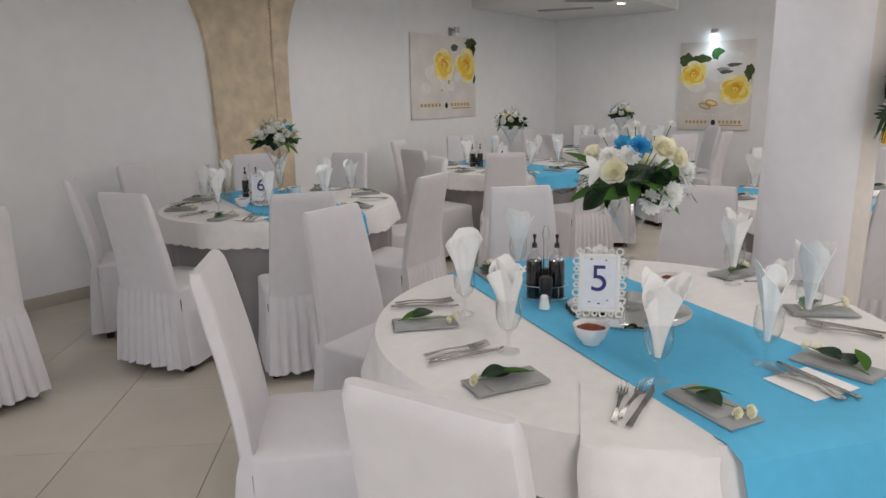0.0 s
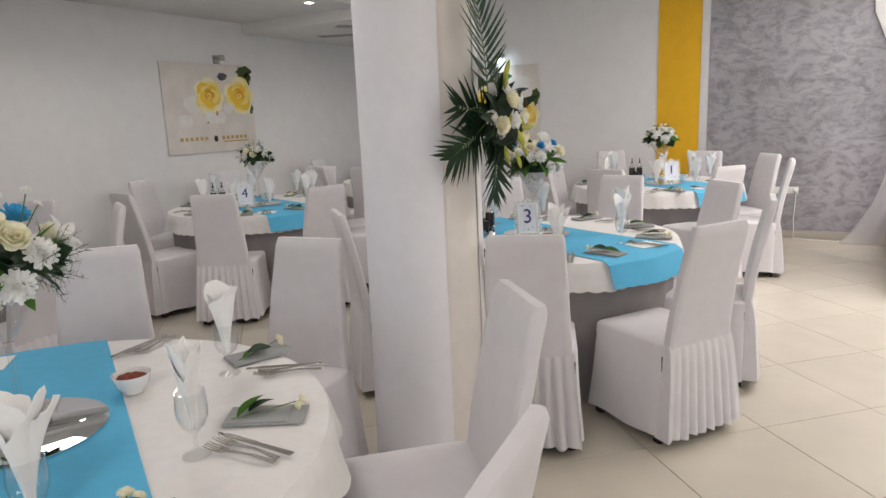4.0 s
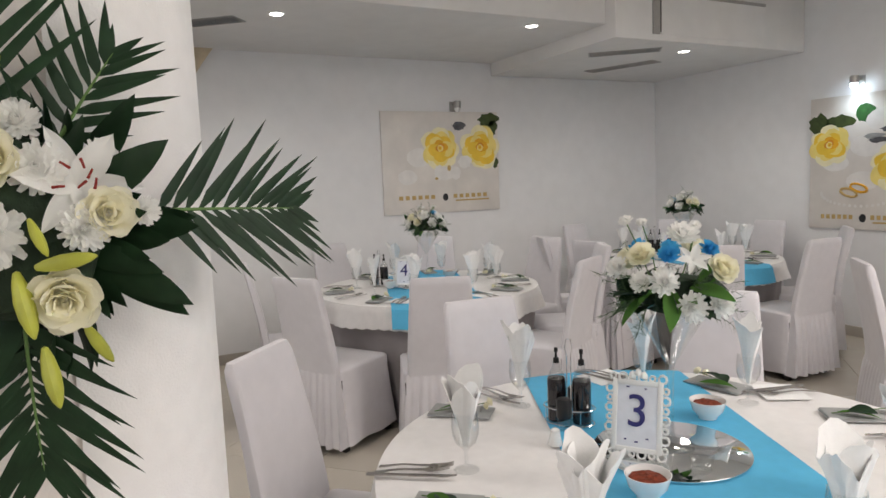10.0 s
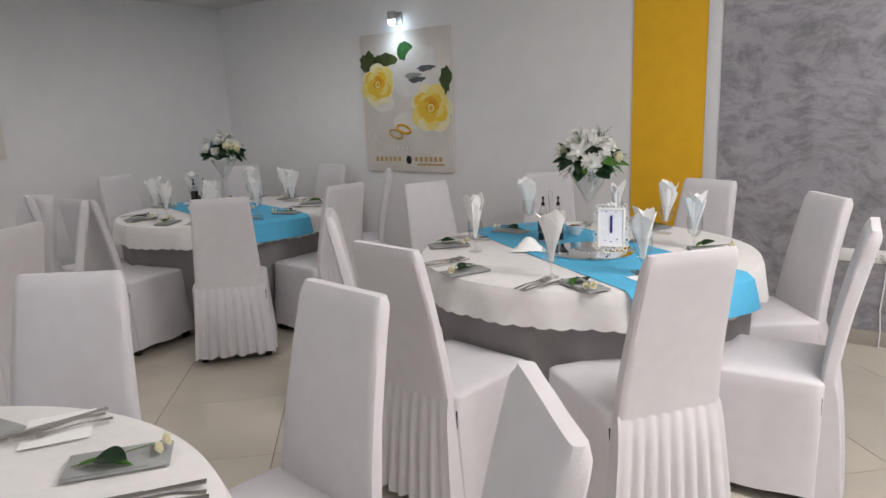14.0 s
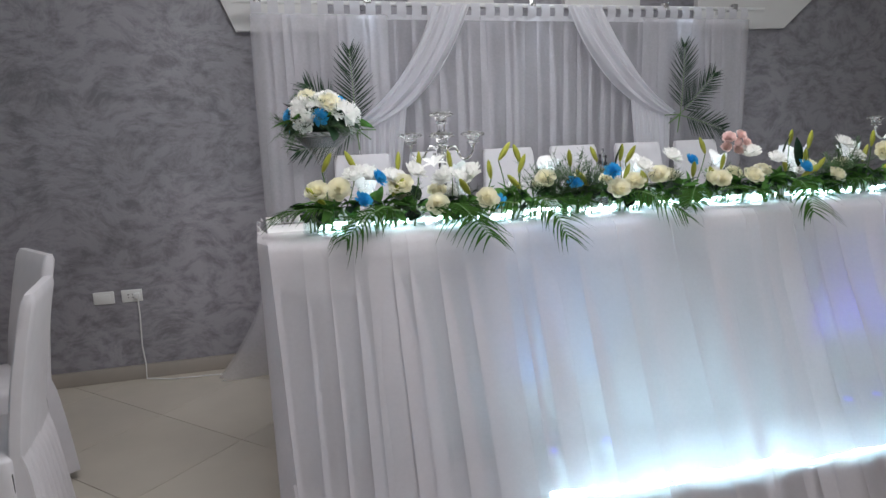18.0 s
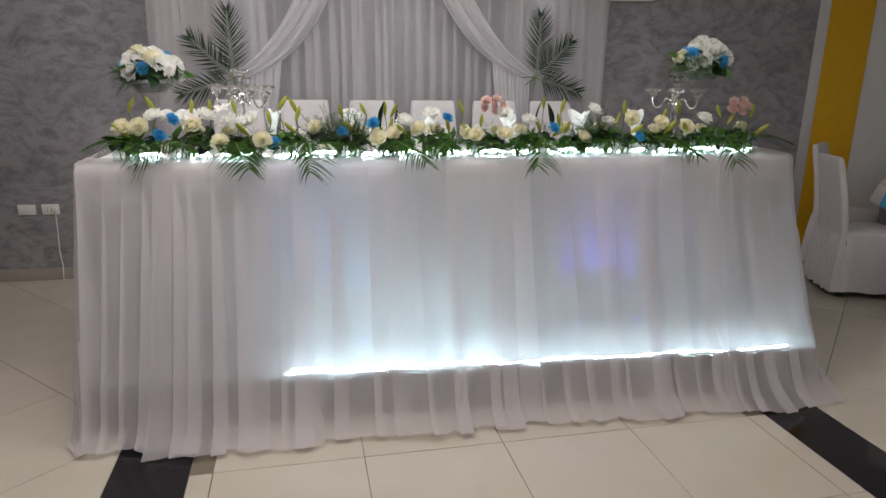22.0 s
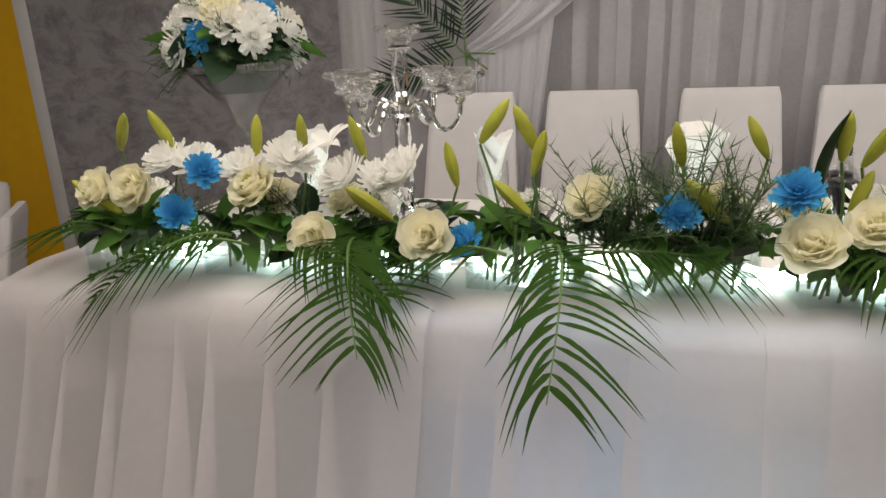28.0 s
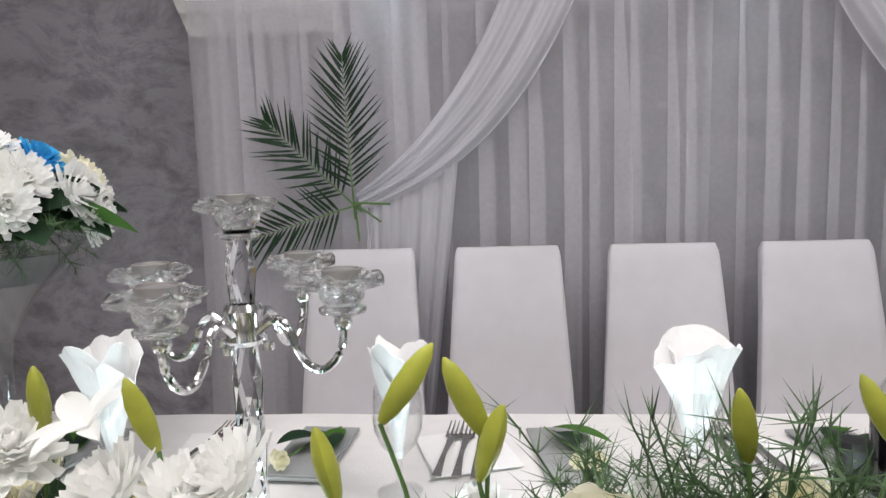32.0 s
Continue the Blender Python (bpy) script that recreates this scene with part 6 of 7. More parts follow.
for k, x in enumerate((3.145, 3.60, 4.055, 4.507, 4.96, 5.41)):
    chair_at(CHAIRS[k % 3], x, 9.71, ST2, 180 + (k % 2) * 2 - 1, "chairs at the head table")

# ---- backdrop curtain ----
CX0, CX1, CZ, CY = 2.59, 5.88, 2.19, 10.17


def backdrop():
    c = thing("backdrop_curtain", "sheer white voile backdrop curtain with tab top", "curtain", m=pose(0, 0, 0))

    def hanging(a, b, y, gap, ph, flare=0.0):
        """A hanging width of voile in flat pleats between two places along the rod."""
        rnd = random.Random(int(ph * 10) + 3)
        st = pleats(a, b, rnd, gap, (0.032, 0.062), 0.026)
        nu = len(st) - 1

        def f(u, v):
            px, shift, depth = st[round(u * nu)]
            z = CZ - 0.065 - (CZ - 0.075) * v
            open_ = 0.45 + 0.55 * min(1, v * 4)
            x = px + shift * open_ + 0.012 * v * noise.noise((px * 9, v * 2, ph))
            if flare:
                x += flare * max(0, 1 - (px - a) / (0.2 * (b - a))) * max(0, (v - 0.6) / 0.4) ** 2
            return (x, y - open_ * (depth - 0.010) + 0.012 * open_ * math.sin(px * 47 + ph + 0.5 * v), max(0.008, z))
        bm = bmesh.new()
        sheet(bm, f, nu, 14)
        return part("voile_panel", bm, VOILE, c)
    w = (CX1 - CX0) / 4
    for k in range(4):
        hanging(CX0 + w * k - 0.01, CX0 + w * (k + 1) + 0.01, CY, (0.045, 0.115), k * 1.7, -0.35 if k == 0 else 0.0)
    # a second layer outside the swags
    hanging(CX0, 3.36, CY - 0.05, (0.05, 0.16), 0.6, -0.35)
    hanging(5.06, CX1, CY - 0.05, (0.05, 0.16), 2.6)
    for i in range(36):
        x = CX0 + 0.03 + i * (CX1 - CX0 - 0.06) / 35
        bm = bmesh.new()
        sheet(bm, lambda u, v, x=x: (x + (u - 0.5) * 0.058, CY - 0.016 * math.sin(v * math.pi) - 0.014, CZ - 0.07 + 0.085 * v), 2, 4)
        part("tab", bm, SWAG, c)
    bm = bmesh.new()
    sheet(bm, lambda u, v: (CX0 + (CX1 - CX0) * u, CY - 0.012 + 0.006 * math.sin(u * 190), CZ - 0.055 - 0.03 * v), 200, 2)
    part("heading_band", bm, SWAG, c)
    bm = bmesh.new()
    tube(bm, [(CX0 - 0.1 + i * (CX1 - CX0 + 0.25) / 10, CY, CZ + 0.008) for i in range(11)], 0.012, seg=10)
    rod = tagged(solid("curtain_rod", bm, WHITEPL, "white curtain rod with wall brackets", "curtain rod"))
    for bx in (CX0 + 0.04, 3.25, 4.29, 5.24, CX1 - 0.1):
        part("bracket", boxes((-0.012, 0, -0.012, 0.012, 0.21, 0.012), (-0.02, -0.02, -0.02, 0.02, 0.02, 0.03), bevel=0.003), CHROME, rod, m=pose(bx, CY, CZ + 0.008))

    # swags: a folded band of cloth running down from the rod to the tie, its tail falling below
    def swag(top_in, top_out, mid, tie, side):
        def f(u, v):
            # u 0: upper outer edge, u 1: lower inner edge
            p0 = Vector((top_out + (top_in - top_out) * u, 0, CZ - 0.02 + 0.02 * u))
            nx, nz = (-side * 0.62, -0.62)
            p1 = Vector((mid[0] + nx * 0.26 * (u - 0.35), 0, mid[1] + nz * 0.26 * (u - 0.35)))
            p2 = Vector((tie[0] - side * 0.02 * (u - 0.5), 0, tie[1] - 0.05 * (u - 0.5)))
            p = p0 * (1 - v) ** 2 + p1 * 2 * v * (1 - v) + p2 * v * v
            bulge = math.sin(math.pi * min(1, v * 1.05))
            y = CY - 0.085 - 0.045 * bulge * math.sin(math.pi * u) - (0.010 + 0.010 * bulge) * math.sin(u * 17 + 0.8 * math.sin(v * 5)) - 0.005 * math.sin(u * 43 + v * 3)
            return (p.x, y, p.z)
        bm = bmesh.new()
        sheet(bm, f, 80, 36)
        part("swag", bm, SWAG, c, "gathered white voile swag tied back")

        # the tail hangs from the lower edge of the band
        def tail(u, v):
            xt = tie[0] - side * 0.30 * u
            x = xt + side * (-0.02 + 0.17 * v * u) + side * 0.02 * v
            zt = tie[1] - 0.02 + 0.16 * u ** 1.4
            z = zt + (0.02 - zt) * v
            return (x, CY - 0.075 + 0.016 * math.sin(u * 26 + v) * (0.4 + 0.6 * v) + 0.006 * math.sin(u * 57), z)
        bm = bmesh.new()
        sheet(bm, tail, 70, 18)
        part("swag_tail", bm, SWAG, c)
    swag(3.86, 3.62, (3.52, 1.667), (3.13, 1.475), -1)
    swag(4.50, 4.74, (4.88, 1.69), (5.28, 1.505), 1)


backdrop()
for plan in ([(2.36, HIGH), (2.394, 2.318), (2.50, 2.06), (3.03, 2.06), (3.03, HIGH)], [(3.52, HIGH), (3.54, 2.23), (4.10, 2.23), (4.12, HIGH)], [(4.58, HIGH), (4.60, 2.23), (5.16, 2.23), (5.18, HIGH)], [(5.62, HIGH), (5.62, 2.08), (6.36, 2.10), (6.62, 2.32), (6.9, HIGH)]):
    solid("curtain_soffit", slab(plan, 0, 0.045), CEIL, kind="structure", label="white plaster panel above the curtain", m=Matrix.Translation((0, ROOM_N - 0.026, 0)) @ Matrix.Rotation(radians(90), 4, "X"), smooth=False)


def tie_palms(x, z, seed, side):
    b = thing("palm_decoration", "palm fronds tied to the curtain swag", "palm fronds", group="curtain palm fronds", m=pose(x, CY - 0.15, z))
    up = (0, -1, 0.1)
    put_frond(b, (0, 0, -0.05), (-0.04 * side, -0.1, 1), up, 0.50, 26, 0.125, 0.05, seed, wide_=0.0042)
    put_frond(b, (0.02 * side, 0.01, -0.03), (-0.75 * side, -0.1, 0.75), up, 0.42, 22, 0.115, 0.05, seed + 1, wide_=0.0042)
    put_frond(b, (0.03 * side, -0.01, 0), (-1.0 * side, -0.12, -0.28), up, 0.40, 22, 0.12, 0.06, seed + 2, wide_=0.0042)
    for end in ((0.01 * side, 0, -0.12), (0.11 * side, 0, -0.005), (0.08 * side, 0, -0.06)):
        part("stem", tube(bmesh.new(), [(0, -0.004, 0), end], 0.0035, seg=5), STEM, b)


tie_palms(3.13, 1.475, 31, 1)
tie_palms(5.28, 1.505, 41, -1)

# ---- on the head table ----
def martini_large(x, y, z, seed, label, h=0.40):
    v = martini_vase(x, y, z, h=h, rim=0.125, group="head table vases")
    bm = bmesh.new()
    lathe(bm, [(0, h - 0.060), (0.066, h - 0.059), (0.074, h - 0.052), (0.108, h - 0.016), (0, h - 0.012)], 28)
    part("gel_filler", bm, WATER, v, "dark gel filling")
    arr = thing("flower_arrangement", label, "flowers", group="head table arrangements", m=pose(x, y, z + h + 0.01))
    bouquet_ball(arr, (0, 0, 0.035), 0.14, seed, 0.76, 1.12, 5, 30, 5, 3, 0)
    rnd = random.Random(seed)
    for k in range(9):
        a = radians(190 + 60 * rnd.uniform(-1, 1))
        d = Vector((math.cos(a), math.sin(a), -0.15))
        part("fern_sprig", FERNS[k % 3], None, arr, "trailing olive fern", m=facing(d * 0.09 + Vector((0, 0, 0.02)), d, k, rnd.uniform(1.0, 1.5)))


martini_large(2.822, 8.92, HZ + 0.004, 21, "large ball of white chrysanthemums, cream roses and blue blooms", 0.37)
martini_large(5.76, 8.66, HZ + 0.004, 22, "large ball of white chrysanthemums, cream roses and blue blooms", 0.465)


def candelabra(x, y, z, rz):
    c = thing("candelabra", "five-armed crystal candelabra with chrome arms", "candelabra", group="candelabras", m=pose(x, y, z, 0, 0, rz))
    bm = bmesh.new()
    lathe(bm, [(0, 0), (0.055, 0), (0.057, 0.012), (0.045, 0.02), (0.02, 0.03), (0, 0.03)], 8)
    part("base", bm, CRYSTAL, c)
    # faceted crystal columns: each row of corners turned by half a facet
    for z0, z1, nm, rows in ((0.03, 0.272, "lower_column", 7), (0.318, 0.388, "upper_column", 3)):
        bm = bmesh.new()
        rings = []
        for i in range(rows):
            h = z0 + (z1 - z0) * i / (rows - 1)
            rr = 0.0165 if 0 < i < rows - 1 else 0.0145
            rings.append([bm.verts.new((rr * math.cos(k * math.pi / 3 + (i % 2) * math.pi / 6), rr * math.sin(k * math.pi / 3 + (i % 2) * math.pi / 6), h)) for k in range(6)])
        for i, (lo, hi) in enumerate(zip(rings, rings[1:])):
            for k in range(6):
                j = (k + 1) % 6
                if i % 2 == 0:
                    bm.faces.new((lo[k], lo[j], hi[k])), bm.faces.new((lo[j], hi[j], hi[k]))
                else:
                    bm.faces.new((lo[k], lo[j], hi[j])), bm.faces.new((lo[k], hi[j], hi[k]))
        bm.faces.new(rings[0][::-1]), bm.faces.new(rings[-1])
        part(nm, bm, CRYSTAL, c, smooth=False)
    bm = bmesh.new()
    lathe(bm, [(0, 0.272), (0.018, 0.272), (0.022, 0.278), (0.019, 0.294), (0.022, 0.311), (0.018, 0.318), (0, 0.318)], 16)
    part("hub", bm, CHROME, c)

    def cup(px, py, pz, parent):
        bm = bmesh.new()
        lathe(bm, [(0, 0), (0.014, 0), (0.024, 0.004), (0.025, 0.008), (0.017, 0.012), (0.023, 0.018), (0.025, 0.028), (0.030, 0.033), (0.043, 0.038), (0.044, 0.042), (0.030, 0.043), (0.024, 0.041), (0.022, 0.036), (0, 0.036)], 24)
        for v in bm.verts:
            rr = math.hypot(v.co.x, v.co.y)
            if rr > 0.029:
                lobe = math.cos(6 * math.atan2(v.co.y, v.co.x))
                v.co.x *= 1 + 0.10 * lobe
                v.co.y *= 1 + 0.10 * lobe
                v.co.z -= 0.004 * lobe
        cc = part("candle_cup", bm, CUPGLASS, parent, "scalloped pressed crystal candle cup", m=pose(px, py, pz))
        if parent is c:
            bm = bmesh.new()
            lathe(bm, [(0, 0.0365), (0.020, 0.0365), (0.0205, 0.049), (0.019, 0.0495), (0.0185, 0.047), (0, 0.047)], 20)
            part("tealight", bm, ALU, cc, "grey metal tealight")
    cup(0, 0, 0.388, c)
    for k in range(4):
        a = k * math.pi / 2 + 0.5
        d = Vector((math.cos(a), math.sin(a), 0))
        knots = [d * (r * 0.84) + UP * (h + 0.004) for r, h in ((0.018, 0.280), (0.034, 0.292), (0.052, 0.298), (0.068, 0.288), (0.080, 0.266), (0.095, 0.250), (0.115, 0.246), (0.135, 0.258), (0.146, 0.280), (0.147, 0.300))]
        pts = []
        for i in range(len(knots) - 1):
            p0, p1, p2, p3 = knots[max(0, i - 1)], knots[i], knots[i + 1], knots[min(len(knots) - 1, i + 2)]
            for w in (0, 0.33, 0.67):
                pts.append(0.5 * (2 * p1 + (p2 - p0) * w + (2 * p0 - 5 * p1 + 4 * p2 - p3) * w * w + (3 * p1 - p0 - 3 * p2 + p3) * w ** 3))
        pts.append(knots[-1])
        bm = bmesh.new()
        tube(bm, pts, 0.0052, 0.0044, 9)
        lathe(bm, [(0, 0), (0.007, 0.002), (0.010, 0.009), (0.008, 0.016), (0, 0.018)], 12, Matrix.Translation(d * 0.1235 + UP * 0.294))
        lathe(bm, [(0, 0), (0.007, 0.002), (0.007, 0.010), (0, 0.012)], 10, Matrix.Translation(d * 0.030 + UP * 0.266))
        arm = part("arm", bm, CHROME, c, "curved chrome arm")
        cup(d.x * 0.1235, d.y * 0.1235, 0.310, arm)
    for k in range(4):
        a = k * math.pi / 2 + 0.5
        bm = bmesh.new()
        lathe(bm, [(0, 0.0365), (0.020, 0.0365), (0.0205, 0.049), (0.019, 0.0495), (0.0185, 0.047), (0, 0.047)], 20)
        part("tealight", bm, ALU, c, "grey metal tealight", m=pose(0.1235 * math.cos(a), 0.1235 * math.sin(a), 0.310))


candelabra(3.272, 8.71, HZ + 0.004, 46)
candelabra(5.67, 8.74, HZ + 0.004, 30)


def flower_box(x, y, rz, blooms, seed):
    """A clear acrylic trough of cut flowers; blooms are (kind, place along the table, height over the cloth)."""
    rnd = random.Random(seed)
    b = thing("flower_trough", "clear acrylic trough of roses, mums and lily buds", "flower trough", group="head table flower troughs", m=pose(x, y, HZ + 0.0145, 0, 0, rz))
    w, d, h, t = 0.098, 0.05, 0.088, 0.003
    bm = boxes((-w, -d, 0, w, d, t), (-w, -d, t, -w + t, d, h), (w - t, -d, t, w, d, h), (-w + t, -d, t, w - t, -d + t, h), (-w + t, d - t, t, w - t, d, h))
    part("acrylic_box", bm, ACRYLIC, b, smooth=False)
    for i in range(14):
        p = Vector((rnd.uniform(-w * 0.8, w * 0.8), rnd.uniform(-d * 0.7, d * 0.7), 0.006))
        q = p + Vector((rnd.uniform(-0.02, 0.02), rnd.uniform(-0.02, 0.02), rnd.uniform(0.07, 0.11)))
        part("cut_stem", tube(bmesh.new(), [p, (p + q) / 2 + Vector((0.006, 0, 0)), q], 0.0028, seg=5), STEM, b)
    for i in range(46):
        a = rnd.uniform(0, 6.28)
        dd = Vector((math.cos(a), math.sin(a) - (0.35 if i < 34 else 1.2), rnd.uniform(-0.9, 1.1) if i < 34 else rnd.uniform(-0.9, 0.1)))
        q = dd.to_track_quat("Y", "Z").to_matrix().to_4x4()
        # half the leaves take the brighter green to stand for LED light on them
        part("leaf", (LEAFS, LEAFR, LEAFG, LEAFG)[i % 4], None, b, m=Matrix.Translation((rnd.uniform(-0.10, 0.10), rnd.uniform(-0.03, 0.03), rnd.uniform(0.055, 0.11))) @ q @ Matrix.Rotation(rnd.uniform(-0.8, 0.8), 4, "Y") @ Matrix.Scale(rnd.uniform(0.6, 1.0), 4))
    for k in range(3):
        part("fern_sprig", rnd.choice(FERNS), None, b, m=facing(Vector((rnd.uniform(-0.1, 0.1), rnd.uniform(-0.02, 0.04), 0.09)), (rnd.uniform(-0.8, 0.8), -0.2, 1), k, rnd.uniform(0.8, 1.2)))
    # a lily bud leaning over the rim
    dd = Vector((rnd.uniform(-1.1, 1.1), rnd.uniform(-0.9, -0.1), 1)).normalized()
    base = Vector((rnd.uniform(-0.09, 0.09), -0.02, 0.085))
    tip = base + dd * rnd.uniform(0.03, 0.06)
    st = part("bud_stem", tube(bmesh.new(), [base, base.lerp(tip, 0.6) + Vector((0.004, 0, 0)), tip], 0.0022, seg=5), STEM, b)
    part("lily_bud", BUDM, None, st, "green lily bud", m=facing(tip, dd, 0.0, rnd.uniform(0.75, 1.0)))
    # a row at the back that fills the gaps between the named blooms
    for k in range(2):
        px = rnd.uniform(-0.10, 0.10)
        me, nm = ((MUM[k % 2], "white_chrysanthemum"), (ROSE[k % 2], "cream_rose"))[(seed + k) % 2]
        part(nm, me, None, b, m=facing(Vector((px, 0.035, rnd.uniform(0.11, 0.135))), (px * 3, -0.5, 0.8), px * 90, rnd.uniform(0.85, 1.05)))
    for k, (kind, bx, bz) in enumerate(blooms):
        px, pz = bx - x, bz - 0.0145
        side = rnd.uniform(-0.4, 0.4)
        if kind == "r":
            part("cream_rose", ROSE[k % 2], None, b, m=facing(Vector((px, -0.055 + 0.35 * max(0, pz - 0.10), pz - 0.012)), (side * 2.2, -0.9, rnd.uniform(0.2, 1.1)), k * 1.3, rnd.uniform(0.92, 1.10)))
        elif kind == "m":
            part("white_chrysanthemum", MUM[k % 2], None, b, m=facing(Vector((px, -0.02, pz - 0.008)), (side * 1.5, -0.5, 0.85), k * 1.9, rnd.uniform(1.0, 1.2)))
        elif kind == "b":
            part("blue_chrysanthemum", BLUEMUM, None, b, m=facing(Vector((px, -0.05, pz - 0.008)), (side * 2, -0.75, 0.7), k * 1.1, rnd.uniform(0.85, 1.05)))
        elif kind == "l":
            part("white_lily", LILY, None, b, m=facing(Vector((px, 0.0, pz - 0.03)), (side, -0.35, 0.9), 0.4, 0.72))
        elif kind == "u":
            dd = Vector((rnd.uniform(-0.7, 0.7), rnd.uniform(-0.35, 0.15), 1)).normalized()
            s = rnd.uniform(0.68, 0.84)
            tip = Vector((px, -0.01, pz)) - dd * (0.05 * s)
            base = Vector((px * 0.75, 0.0, 0.085))
            st = part("bud_stem", tube(bmesh.new(), [base, base.lerp(tip, 0.6) + Vector((0.004, 0, 0)), tip], 0.0022, seg=5), STEM, b)
            part("lily_bud", BUDM, None, st, "green lily bud", m=facing(tip, dd, k * 1.0, s))
        elif kind == "d":
            part("leaf", LEAFD, None, b, "dark pointed leaf", m=Matrix.Translation((px, -0.01, pz - 0.08)) @ Vector((side * 0.6, -0.1, 1)).to_track_quat("Y", "Z").to_matrix().to_4x4())
        elif kind == "f":
            for q in range(10):
                part("fern_sprig", FERNS[q % 3], None, b, "soft asparagus fern", m=facing(Vector((px + rnd.uniform(-0.05, 0.05), rnd.uniform(-0.05, 0.02), 0.08)), (rnd.uniform(-0.8, 0.8), rnd.uniform(-0.6, 0.1), 1), q, rnd.uniform(1.1, 2.0)))
        elif kind == "p":
            for q in range(8):
                a = q * 2.5
                part("pink_rose", PINKROSE, None, b, m=facing(Vector((px + (0.036 + 0.003 * q) * math.cos(a) * (q > 0), -0.01 + 0.006 * (q % 3), pz - 0.022 + 0.034 * math.sin(a) * (q > 0))), (math.cos(a) * 0.5, -0.8, 0.7), a, rnd.uniform(0.75, 1.0)))


WEST = "u 2.742 .259 u 2.832 .263 r 2.778 .173 m 2.843 .214 m 2.90 .21 b 2.925 .204 b 2.864 .128 r 2.70 .165 u 3.019 .25 m 2.993 .199 r 3.023 .168 m 3.08 .215 u 3.106 .25 l 3.166 .264 u 3.224 .249 m 3.201 .19 m 3.263 .186 m 3.31 .201 r 3.155 .102 u 3.392 .206 u 3.462 .271 u 3.516 .259 u 3.538 .221 b 3.42 .089 r 3.36 .11"
MIDDLE = "r 3.636 .162 f 3.669 .19 f 3.804 .18 u 3.75 .232 u 3.859 .243 b 3.749 .142 b 3.899 .183 r 3.926 .105 u 3.994 .167 u 3.965 .246 r 4.013 .133 u 4.007 .238 d 3.94 .23 m 4.06 .19 r 4.142 .153 m 4.203 .223 b 4.274 .208 u 4.352 .258 r 4.36 .14 r 4.437 .122 u 4.467 .186 p 4.526 .279 m 4.586 .225 r 4.583 .123"
EAST = "d 4.756 .242 d 4.847 .227 u 4.794 .277 u 4.902 .262 u 4.77 .163 u 4.884 .188 b 4.836 .155 m 4.71 .195 m 5.079 .244 m 5.17 .181 r 5.001 .105 r 5.304 .206 f 5.097 .2 u 5.261 .254 u 5.229 .189 u 5.566 .256 u 5.49 .215 b 5.333 .108 r 5.454 .182 r 5.598 .158 m 5.733 .2 p 5.96 .28 u 5.985 .29 u 5.833 .237 u 5.913 .193 u 6.04 .235"
blooms = []
for row in (WEST, MIDDLE, EAST):
    w = row.split()
    blooms += [(w[i], float(w[i + 1]) + (0.06 * (3.64 - float(w[i + 1])) if row is WEST else 0), float(w[i + 2]) + 0.012) for i in range(0, len(w), 3)]
for k in range(14):
    x = 2.80 + 0.243 * k
    mine = [q for q in blooms if min(13, max(0, round((q[1] - 2.80) / 0.243))) == k]
    flower_box(x, 8.550 + 0.012 * math.sin(k * 2.1), 5 * math.sin(k * 1.7), mine, 60 + k)


def laid_fronds():
    # root along the table, heading, length, how far the tip sinks, length of the leaflets
    hang = ((2.80, -170, 0.32, 0.16, 0.17), (3.02, -142, 0.32, 0.24, 0.16), (3.25, -94, 0.27, 0.24, 0.18), (3.57, -64, 0.32, 0.27, 0.17), (3.99, -66, 0.28, 0.23, 0.16), (4.30, -140, 0.22, 0.16, 0.12),
            (4.79, -92, 0.30, 0.26, 0.17), (5.46, -85, 0.26, 0.20, 0.15), (5.84, -95, 0.31, 0.26, 0.17), (6.00, -10, 0.36, 0.15, 0.15))
    # fronds lying along the troughs in front of the blooms
    lie = ((3.06, 176, 0.30, 0.11, 0.14), (3.12, -4, 0.26, 0.10, 0.13), (3.50, 172, 0.24, 0.09, 0.13), (3.60, -6, 0.28, 0.10, 0.13), (4.40, 4, 0.26, 0.09, 0.12), (4.95, 4, 0.28, 0.08, 0.13), (5.22, 176, 0.26, 0.08, 0.12), (5.60, 178, 0.24, 0.08, 0.12))
    for k, (x, ang, L, sink, reach) in enumerate(hang + lie):
        low = k >= len(hang)
        f = thing("palm_frond", "green palm frond laid over the head table edge", "palm frond", group="head table palm fronds", m=pose(x, 8.475 if low else 8.490, HZ + (0.088 if low else 0.10)))
        a = radians(ang)
        put_frond(f, (0, 0, 0), (math.cos(a), math.sin(a), 0.30 if low else 0.55), (0, -0.1, 1), L * (0.80 if low else 0.52), 20, reach * (0.84 if low else 0.57), sink * (1 if low else 0.80), 70 + k, bend=0.12 * math.sin(k * 2.3 + 0.8), vee=0.75, wide_=0.0040, fall_=5.0 if low else 3.8, material=LEAF3, spread=84)


laid_fronds()

# string of small LED lights among the troughs
strip = thing("led_strip", "glowing cool-white LED strip behind the flower troughs", "led strip")
bm = bmesh.new()
tube(bm, [(2.78 + 0.06 * i, 8.650 + 0.018 * math.sin(i * 1.1), HZ + 0.020 + 0.004 * math.sin(i * 1.9)) for i in range(56)], 0.003, seg=6)
part("cable", bm, WHITEPL, strip)
for k in range(16):
    bm = bmesh.new()
    x0 = 2.79 + 0.212 * k + 0.03 * math.sin(k * 2.7)
    tube(bm, [(x0 + 0.02 * i, 8.640 + 0.02 * math.sin(k * 1.9 + i * 0.3), HZ + 0.028 + 0.008 * math.sin(k * 3.1 + i * 0.6)) for i in range(5 + k % 3)], 0.0058, seg=6)
    part("light_tube", bm, FAIRY, strip)
